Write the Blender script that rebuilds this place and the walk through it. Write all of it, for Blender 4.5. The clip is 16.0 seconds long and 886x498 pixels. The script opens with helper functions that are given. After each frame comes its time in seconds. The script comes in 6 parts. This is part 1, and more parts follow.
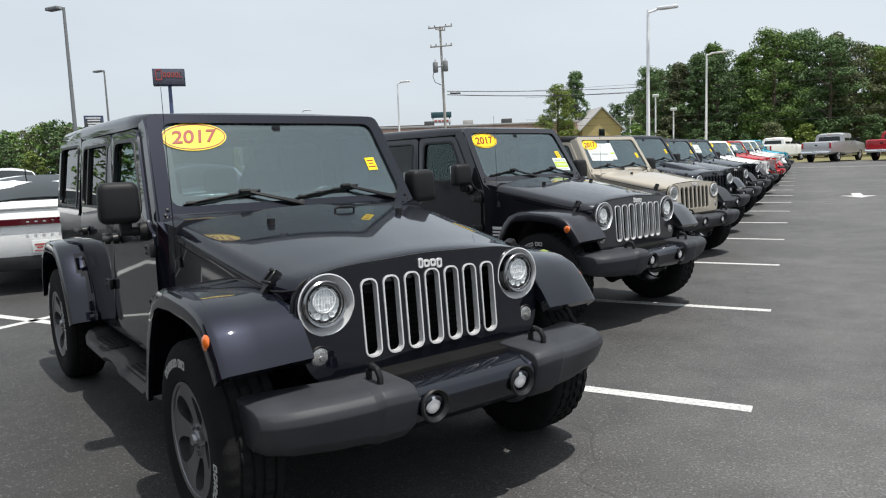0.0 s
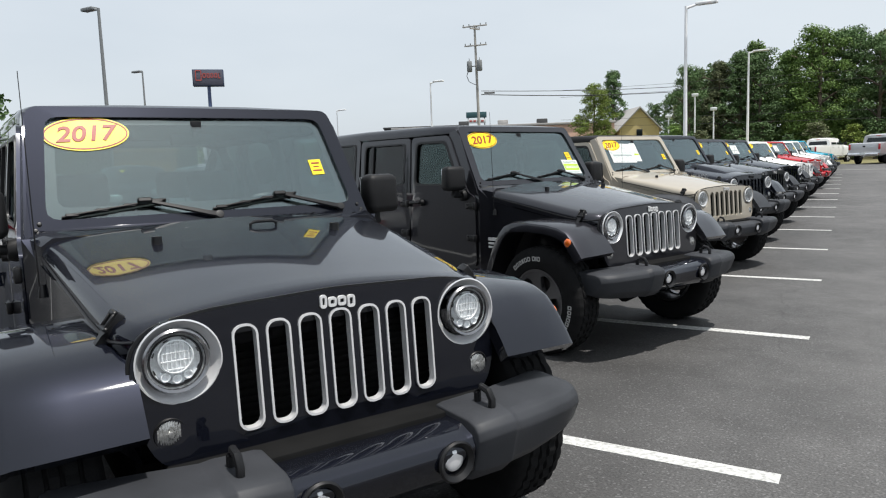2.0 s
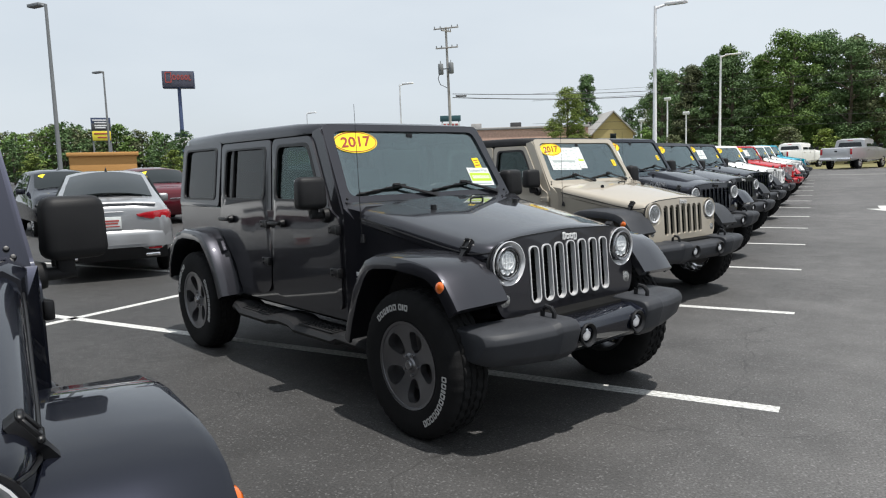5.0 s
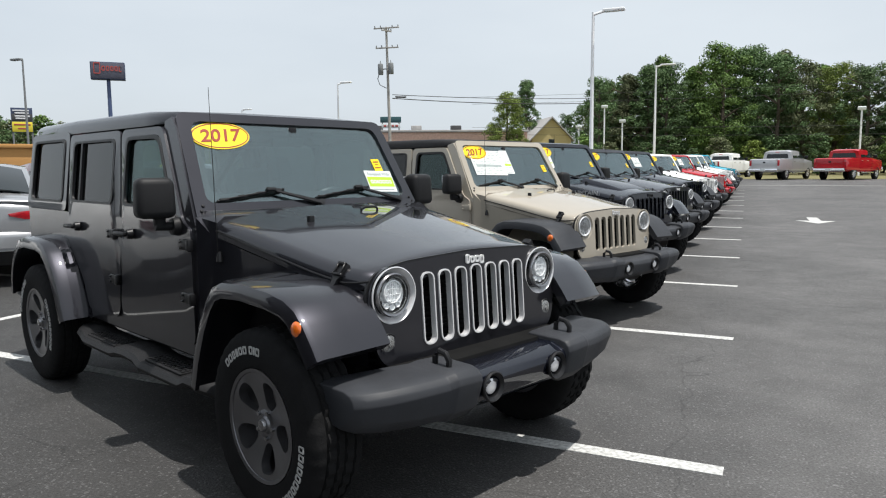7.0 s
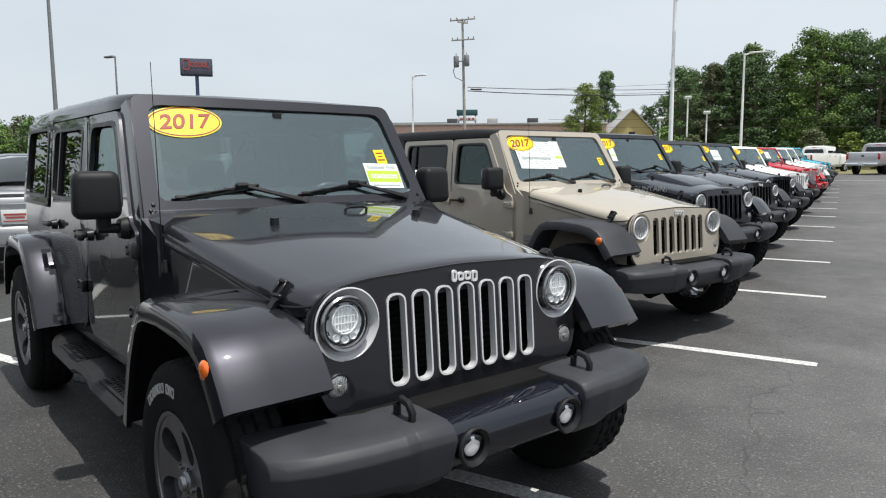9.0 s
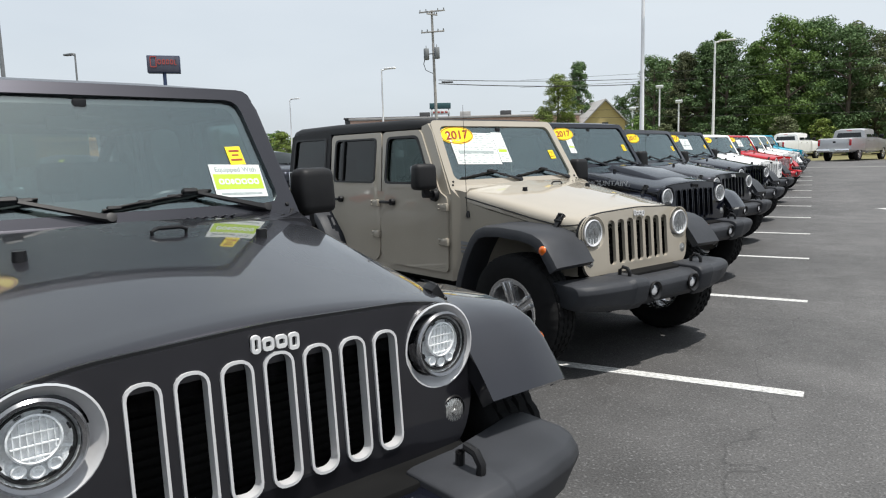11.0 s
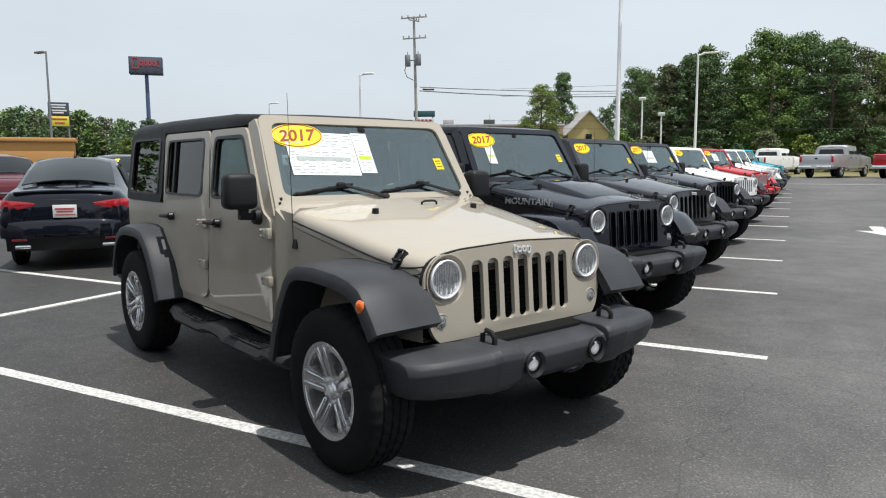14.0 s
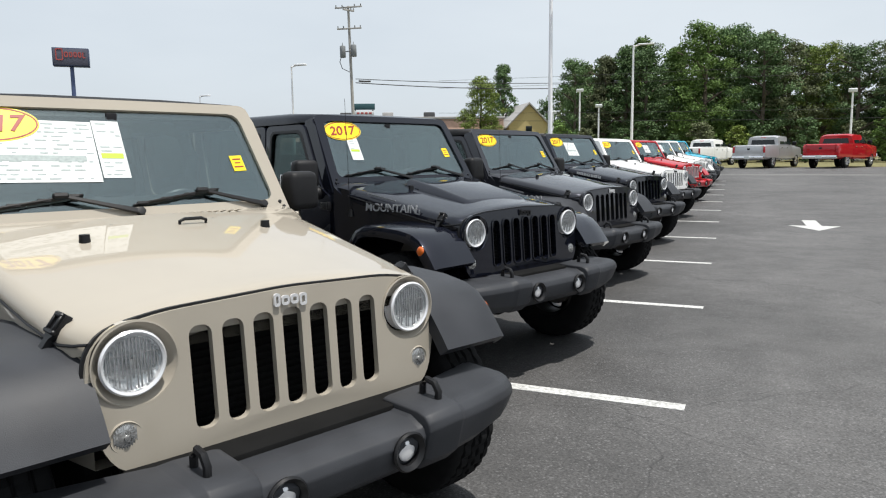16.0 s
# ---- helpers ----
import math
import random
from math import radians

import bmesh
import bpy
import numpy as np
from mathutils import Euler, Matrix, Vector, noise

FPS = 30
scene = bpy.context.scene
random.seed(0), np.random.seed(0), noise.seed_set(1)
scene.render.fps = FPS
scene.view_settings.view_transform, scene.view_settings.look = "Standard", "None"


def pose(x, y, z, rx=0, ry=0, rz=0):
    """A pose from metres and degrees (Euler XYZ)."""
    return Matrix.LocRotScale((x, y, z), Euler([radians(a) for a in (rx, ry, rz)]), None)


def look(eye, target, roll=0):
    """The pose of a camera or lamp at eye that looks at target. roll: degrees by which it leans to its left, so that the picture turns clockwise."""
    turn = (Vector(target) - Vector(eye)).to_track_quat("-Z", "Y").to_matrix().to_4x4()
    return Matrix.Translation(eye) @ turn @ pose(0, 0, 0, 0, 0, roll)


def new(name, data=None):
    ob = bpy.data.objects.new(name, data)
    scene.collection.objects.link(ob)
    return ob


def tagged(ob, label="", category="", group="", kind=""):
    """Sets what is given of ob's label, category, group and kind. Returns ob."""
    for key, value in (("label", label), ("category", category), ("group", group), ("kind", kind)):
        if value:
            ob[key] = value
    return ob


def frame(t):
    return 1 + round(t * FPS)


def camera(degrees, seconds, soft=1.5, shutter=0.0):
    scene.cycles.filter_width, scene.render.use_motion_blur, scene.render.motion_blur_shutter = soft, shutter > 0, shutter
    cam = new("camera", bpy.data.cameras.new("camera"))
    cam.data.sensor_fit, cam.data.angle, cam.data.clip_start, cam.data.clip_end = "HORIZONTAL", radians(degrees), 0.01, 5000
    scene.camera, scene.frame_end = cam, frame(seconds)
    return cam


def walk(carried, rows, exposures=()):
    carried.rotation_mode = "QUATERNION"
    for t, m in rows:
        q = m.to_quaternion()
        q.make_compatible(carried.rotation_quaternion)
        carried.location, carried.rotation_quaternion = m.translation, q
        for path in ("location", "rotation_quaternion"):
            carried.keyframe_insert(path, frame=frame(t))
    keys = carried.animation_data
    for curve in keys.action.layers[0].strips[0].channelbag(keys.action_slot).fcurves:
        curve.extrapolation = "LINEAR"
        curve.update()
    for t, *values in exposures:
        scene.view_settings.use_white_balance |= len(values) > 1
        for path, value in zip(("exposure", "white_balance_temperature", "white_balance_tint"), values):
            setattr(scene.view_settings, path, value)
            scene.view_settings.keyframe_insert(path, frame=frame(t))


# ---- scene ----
cam = camera(63.9, 16.0, soft=1.15)
PATH = [
    (0, (0.024, 0.994, 1.42), (-0.872, 2.766, 1.18), -2.1),
    (0.5, (-0.089, 1.23, 1.436), (-0.927, 3.029, 1.187), 0.4),
    (1, (-0.112, 1.42, 1.429), (-0.933, 3.223, 1.158), -1.4),
    (1.5, (-0.043, 1.679, 1.423), (-0.96, 3.439, 1.172), -2.1),
    (2, (0.029, 1.847, 1.423), (-0.956, 3.572, 1.187), -1.9),
    (2.5, (-0.087, 2.092, 1.423), (-0.949, 3.878, 1.167), 1.6),
    (3, (-0.15, 2.325, 1.455), (-0.921, 4.153, 1.205), -0.9),
    (3.5, (-0.103, 2.615, 1.419), (-0.915, 4.425, 1.166), -1.9),
    (3.7, (-0.092, 2.749, 1.425), (-0.968, 4.529, 1.168), -1.0),
    (5.8, (-0.005, 3.811, 1.438), (-0.945, 5.562, 1.212), -1.6),
    (6, (-0.021, 3.868, 1.432), (-0.932, 5.632, 1.187), -0.6),
    (6.5, (-0.158, 4.177, 1.44), (-0.921, 6.011, 1.204), 1.8),
    (7, (-0.142, 4.384, 1.44), (-0.92, 6.212, 1.215), -0.4),
    (7.5, (-0.035, 4.642, 1.453), (-0.96, 6.402, 1.239), -1.1),
    (8, (-0.038, 4.814, 1.438), (-0.999, 6.552, 1.2), -0.8),
    (8.2, (-0.087, 4.894, 1.434), (-1.017, 6.648, 1.194), -0.2),
    (10.3, (-0.126, 5.756, 1.433), (-1.179, 7.438, 1.186), -0.5),
    (10.5, (-0.164, 5.893, 1.426), (-1.149, 7.616, 1.18), -0.2),
    (11, (-0.194, 6.174, 1.443), (-1.11, 7.933, 1.183), -1.4),
    (11.5, (-0.08, 6.49, 1.434), (-1.075, 8.21, 1.199), -2.5),
    (12, (-0.044, 6.677, 1.455), (-1.013, 8.411, 1.216), -0.7),
    (12.5, (-0.151, 7.011, 1.454), (-1.003, 8.804, 1.214), 1.1),
    (13, (-0.16, 7.259, 1.443), (-0.965, 9.073, 1.194), -1.1),
    (13.5, (-0.046, 7.643, 1.448), (-0.968, 9.404, 1.228), -2.0),
    (14, (-0.061, 7.916, 1.432), (-0.944, 9.695, 1.195), -0.2),
    (14.5, (-0.088, 8.304, 1.45), (-0.842, 10.142, 1.226), -2.5),
    (15, (0.048, 8.652, 1.446), (-0.717, 10.489, 1.252), -2.7),
    (15.5, (0.082, 8.971, 1.436), (-0.718, 10.789, 1.202), -1.1),
    (16, (0.008, 9.378, 1.452), (-0.737, 11.216, 1.195), -0.7),
]
walk(cam, [(t, look(eye, target, roll)) for t, eye, target, roll in PATH])


# ---- light ----
world = bpy.data.worlds.new("sky")
scene.world = world
world.use_nodes = True
SUN_EL, SUN_AZ = 75.0, 99.0   # azimuth: degrees from +y towards +x of the sun
wn = world.node_tree.nodes
wl = world.node_tree.links
sky = wn.new("ShaderNodeTexSky")
sky.sky_type = 'NISHITA'
sky.sun_disc = False
sky.sun_elevation = radians(SUN_EL)
sky.sun_rotation = radians(SUN_AZ)
sky.dust_density = 3.0
veil = wn.new("ShaderNodeTexNoise")
veil.inputs["Scale"].default_value = 1.6
veil.inputs["Detail"].default_value = 5
coord = wn.new("ShaderNodeTexCoord")
squash = wn.new("ShaderNodeMapping")
squash.inputs["Scale"].default_value = (1, 1, 3.2)
wl.new(coord.outputs["Generated"], squash.inputs["Vector"])
wl.new(squash.outputs["Vector"], veil.inputs["Vector"])
vr = wn.new("ShaderNodeMapRange")
vr.inputs["From Min"].default_value = 0.3
vr.inputs["From Max"].default_value = 0.7
vr.inputs["To Min"].default_value = 0.72
vr.inputs["To Max"].default_value = 0.95
wl.new(veil.outputs["Fac"], vr.inputs["Value"])
vm = wn.new("ShaderNodeMix")
vm.data_type = 'RGBA'
vm.inputs["B"].default_value = (6.6, 7.2, 7.75, 1)
wl.new(vr.outputs["Result"], vm.inputs["Factor"])
wl.new(sky.outputs["Color"], vm.inputs["A"])
wl.new(vm.outputs["Result"], wn["Background"].inputs["Color"])
wn["Background"].inputs["Strength"].default_value = 0.115

sun = new("sun", bpy.data.lights.new("sun", 'SUN'))
sun.data.energy = 5.0
sun.data.angle = radians(0.8)
sun.data.color = (1.0, 0.97, 0.92)
sd = Vector((math.sin(radians(SUN_AZ)) * math.cos(radians(SUN_EL)), math.cos(radians(SUN_AZ)) * math.cos(radians(SUN_EL)), math.sin(radians(SUN_EL))))
sun.matrix_world = look(sd * 60, (0, 0, 0))
scene.view_settings.exposure = 0.0


# ---- materials ----
def material(name, color, rough=0.5, metal=0.0, coat=0.0, vary=0.12, scale=8.0, bump=0.0, bump_scale=60.0, spec=0.5, flakes=False, random_tint=0.0):
    m = bpy.data.materials.new(name)
    m.use_nodes = True
    nt = m.node_tree
    b = nt.nodes["Principled BSDF"]
    b.inputs["Roughness"].default_value = rough
    b.inputs["Metallic"].default_value = metal
    b.inputs["Specular IOR Level"].default_value = spec
    b.inputs["Coat Weight"].default_value = coat
    b.inputs["Coat Roughness"].default_value = 0.03
    tc = nt.nodes.new("ShaderNodeTexCoord")
    n1 = nt.nodes.new("ShaderNodeTexNoise")
    n1.inputs["Scale"].default_value = scale
    n1.inputs["Detail"].default_value = 6
    nt.links.new(tc.outputs["Object"], n1.inputs["Vector"])
    ramp = nt.nodes.new("ShaderNodeMapRange")
    ramp.inputs["From Min"].default_value = 0.25
    ramp.inputs["From Max"].default_value = 0.75
    ramp.inputs["To Min"].default_value = 1 - vary
    ramp.inputs["To Max"].default_value = 1 + vary
    nt.links.new(n1.outputs["Fac"], ramp.inputs["Value"])
    mul = nt.nodes.new("ShaderNodeVectorMath")
    mul.operation = 'SCALE'
    mul.inputs[0].default_value = color[:3]
    nt.links.new(ramp.outputs["Result"], mul.inputs["Scale"])
    out = mul.outputs["Vector"]
    if random_tint:
        oi = nt.nodes.new("ShaderNodeObjectInfo")
        r2 = nt.nodes.new("ShaderNodeMapRange")
        r2.inputs["To Min"].default_value = 1 - random_tint
        r2.inputs["To Max"].default_value = 1 + random_tint
        nt.links.new(oi.outputs["Random"], r2.inputs["Value"])
        mul2 = nt.nodes.new("ShaderNodeVectorMath")
        mul2.operation = 'SCALE'
        nt.links.new(out, mul2.inputs[0])
        nt.links.new(r2.outputs["Result"], mul2.inputs["Scale"])
        out = mul2.outputs["Vector"]
    nt.links.new(out, b.inputs["Base Color"])
    rr = nt.nodes.new("ShaderNodeMapRange")
    rr.inputs["To Min"].default_value = max(rough - 0.12 * rough - 0.01, 0.0)
    rr.inputs["To Max"].default_value = min(rough + 0.2 * rough + 0.01, 1.0)
    nt.links.new(n1.outputs["Fac"], rr.inputs["Value"])
    nt.links.new(rr.outputs["Result"], b.inputs["Roughness"])
    if bump:
        n2 = nt.nodes.new("ShaderNodeTexNoise")
        n2.inputs["Scale"].default_value = bump_scale
        n2.inputs["Detail"].default_value = 3
        nt.links.new(tc.outputs["Object"], n2.inputs["Vector"])
        bp = nt.nodes.new("ShaderNodeBump")
        bp.inputs["Strength"].default_value = bump
        bp.inputs["Distance"].default_value = 0.01
        nt.links.new(n2.outputs["Fac"], bp.inputs["Height"])
        nt.links.new(bp.outputs["Normal"], b.inputs["Normal"])
    return m


def paint(name, color, flake=0.0):
    return material(name, color, rough=0.36 if flake else 0.45, metal=flake, coat=1.0, vary=0.04, scale=3.0, bump=0.01, bump_scale=9, spec=0.0)


def glass_mat(name, color, alpha_mix=0.5, rough=0.0, shine=(0.9, 0.9, 0.9)):
    """Thin car glass: part clear, part tinted gloss."""
    m = bpy.data.materials.new(name)
    m.use_nodes = True
    nt = m.node_tree
    nt.nodes.remove(nt.nodes["Principled BSDF"])
    o = nt.nodes["Material Output"]
    tr = nt.nodes.new("ShaderNodeBsdfTransparent")
    tr.inputs["Color"].default_value = (*color, 1)
    gl = nt.nodes.new("ShaderNodeBsdfGlossy")
    gl.inputs["Roughness"].default_value = rough
    gl.inputs["Color"].default_value = (*shine, 1)
    lw = nt.nodes.new("ShaderNodeLayerWeight")
    lw.inputs["Blend"].default_value = 0.5
    fr = nt.nodes.new("ShaderNodeMath")
    fr.operation = 'POWER'
    fr.inputs[1].default_value = 5.0
    nt.links.new(lw.outputs["Facing"], fr.inputs[0])
    mr = nt.nodes.new("ShaderNodeMapRange")
    mr.inputs["To Min"].default_value = alpha_mix
    mr.inputs["To Max"].default_value = 1.0
    nt.links.new(fr.outputs["Value"], mr.inputs["Value"])
    mx = nt.nodes.new("ShaderNodeMixShader")
    nt.links.new(mr.outputs["Result"], mx.inputs["Fac"])
    nt.links.new(tr.outputs["BSDF"], mx.inputs[1])
    nt.links.new(gl.outputs["BSDF"], mx.inputs[2])
    nt.links.new(mx.outputs["Shader"], o.inputs["Surface"])
    return m


def asphalt_mat():
    m = material("asphalt", (0.05, 0.05, 0.052), rough=0.66, vary=0.0, spec=0.5)
    nt = m.node_tree
    b = nt.nodes["Principled BSDF"]
    tc = nt.nodes.new("ShaderNodeTexCoord")

    def tex(scale, detail, lo, hi, a, c):
        n = nt.nodes.new("ShaderNodeTexNoise")
        n.inputs["Scale"].default_value = scale
        n.inputs["Detail"].default_value = detail
        nt.links.new(tc.outputs["Object"], n.inputs["Vector"])
        r = nt.nodes.new("ShaderNodeMapRange")
        for k, v in (("From Min", lo), ("From Max", hi), ("To Min", a), ("To Max", c)):
            r.inputs[k].default_value = v
        nt.links.new(n.outputs["Fac"], r.inputs["Value"])
        return r.outputs["Result"]
    patches = tex(0.35, 5, 0.3, 0.7, 0.72, 1.25)
    blot = tex(2.2, 6, 0.35, 0.62, 0.82, 1.08)
    grain = tex(85.0, 4, 0.3, 0.7, 0.55, 1.45)
    vor = nt.nodes.new("ShaderNodeTexVoronoi")
    vor.inputs["Scale"].default_value = 110.0
    nt.links.new(tc.outputs["Object"], vor.inputs["Vector"])
    chips = nt.nodes.new("ShaderNodeMapRange")
    for k, v in (("From Min", 0.9), ("From Max", 0.97), ("To Min", 0.0), ("To Max", 0.06)):
        chips.inputs[k].default_value = v
    sepc = nt.nodes.new("ShaderNodeSeparateColor")
    nt.links.new(vor.outputs["Color"], sepc.inputs["Color"])
    nt.links.new(sepc.outputs["Red"], chips.inputs["Value"])
    # hairline cracks
    dist = nt.nodes.new("ShaderNodeTexNoise")
    dist.inputs["Scale"].default_value = 1.4
    nt.links.new(tc.outputs["Object"], dist.inputs["Vector"])
    addv = nt.nodes.new("ShaderNodeVectorMath")
    addv.operation = 'MULTIPLY_ADD'
    addv.inputs[1].default_value = (0.9, 0.9, 0.9)
    nt.links.new(dist.outputs["Color"], addv.inputs[0])
    nt.links.new(tc.outputs["Object"], addv.inputs[2])
    ck = nt.nodes.new("ShaderNodeTexVoronoi")
    ck.feature = 'DISTANCE_TO_EDGE'
    ck.inputs["Scale"].default_value = 0.22
    nt.links.new(addv.outputs["Vector"], ck.inputs["Vector"])
    ckr = nt.nodes.new("ShaderNodeMapRange")
    for k, v in (("From Min", 0.0), ("From Max", 0.0025), ("To Min", 0.62), ("To Max", 1.0)):
        ckr.inputs[k].default_value = v
    nt.links.new(ck.outputs["Distance"], ckr.inputs["Value"])

    def times(a, c):
        k = nt.nodes.new("ShaderNodeMath")
        k.operation = 'MULTIPLY'
        nt.links.new(a, k.inputs[0])
        nt.links.new(c, k.inputs[1])
        return k.outputs[0]
    # asphalt tone runs darker over the bays, lighter towards the driving lane
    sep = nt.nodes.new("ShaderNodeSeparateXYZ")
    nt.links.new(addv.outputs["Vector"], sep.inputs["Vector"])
    margin = nt.nodes.new("ShaderNodeMapRange")
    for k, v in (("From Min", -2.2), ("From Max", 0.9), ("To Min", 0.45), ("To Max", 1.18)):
        margin.inputs[k].default_value = v
    nt.links.new(sep.outputs["X"], margin.inputs["Value"])
    f = times(times(times(times(patches, blot), grain), ckr.outputs["Result"]), margin.outputs["Result"])
    col = nt.nodes.new("ShaderNodeVectorMath")
    col.operation = 'SCALE'
    col.inputs[0].default_value = (0.072, 0.070, 0.069)
    nt.links.new(f, col.inputs["Scale"])
    add = nt.nodes.new("ShaderNodeVectorMath")
    add.operation = 'ADD'
    nt.links.new(col.outputs["Vector"], add.inputs[0])
    nt.links.new(chips.outputs["Result"], add.inputs[1])
    nt.links.new(add.outputs["Vector"], b.inputs["Base Color"])
    bp = nt.nodes.new("ShaderNodeBump")
    bp.inputs["Strength"].default_value = 0.5
    bp.inputs["Distance"].default_value = 0.006
    nt.links.new(grain, bp.inputs["Height"])
    nt.links.new(bp.outputs["Normal"], b.inputs["Normal"])
    return m


def leaf_mat(name, color):
    m = material(name, color, rough=0.6, vary=0.35, scale=0.5, spec=0.25, random_tint=0.22)
    nt = m.node_tree
    b = nt.nodes["Principled BSDF"]
    gi = nt.nodes.new("ShaderNodeNewGeometry")
    r = nt.nodes.new("ShaderNodeMapRange")
    r.inputs["To Min"].default_value = 0.65
    r.inputs["To Max"].default_value = 1.4
    nt.links.new(gi.outputs["Random Per Island"], r.inputs["Value"])
    src = b.inputs["Base Color"].links[0].from_socket
    mu = nt.nodes.new("ShaderNodeVectorMath")
    mu.operation = 'SCALE'
    nt.links.new(src, mu.inputs[0])
    nt.links.new(r.outputs["Result"], mu.inputs["Scale"])
    nt.links.new(mu.outputs["Vector"], b.inputs["Base Color"])
    b.inputs["Transmission Weight"].default_value = 0.0
    b.inputs["Subsurface Weight"].default_value = 0.0
    return m


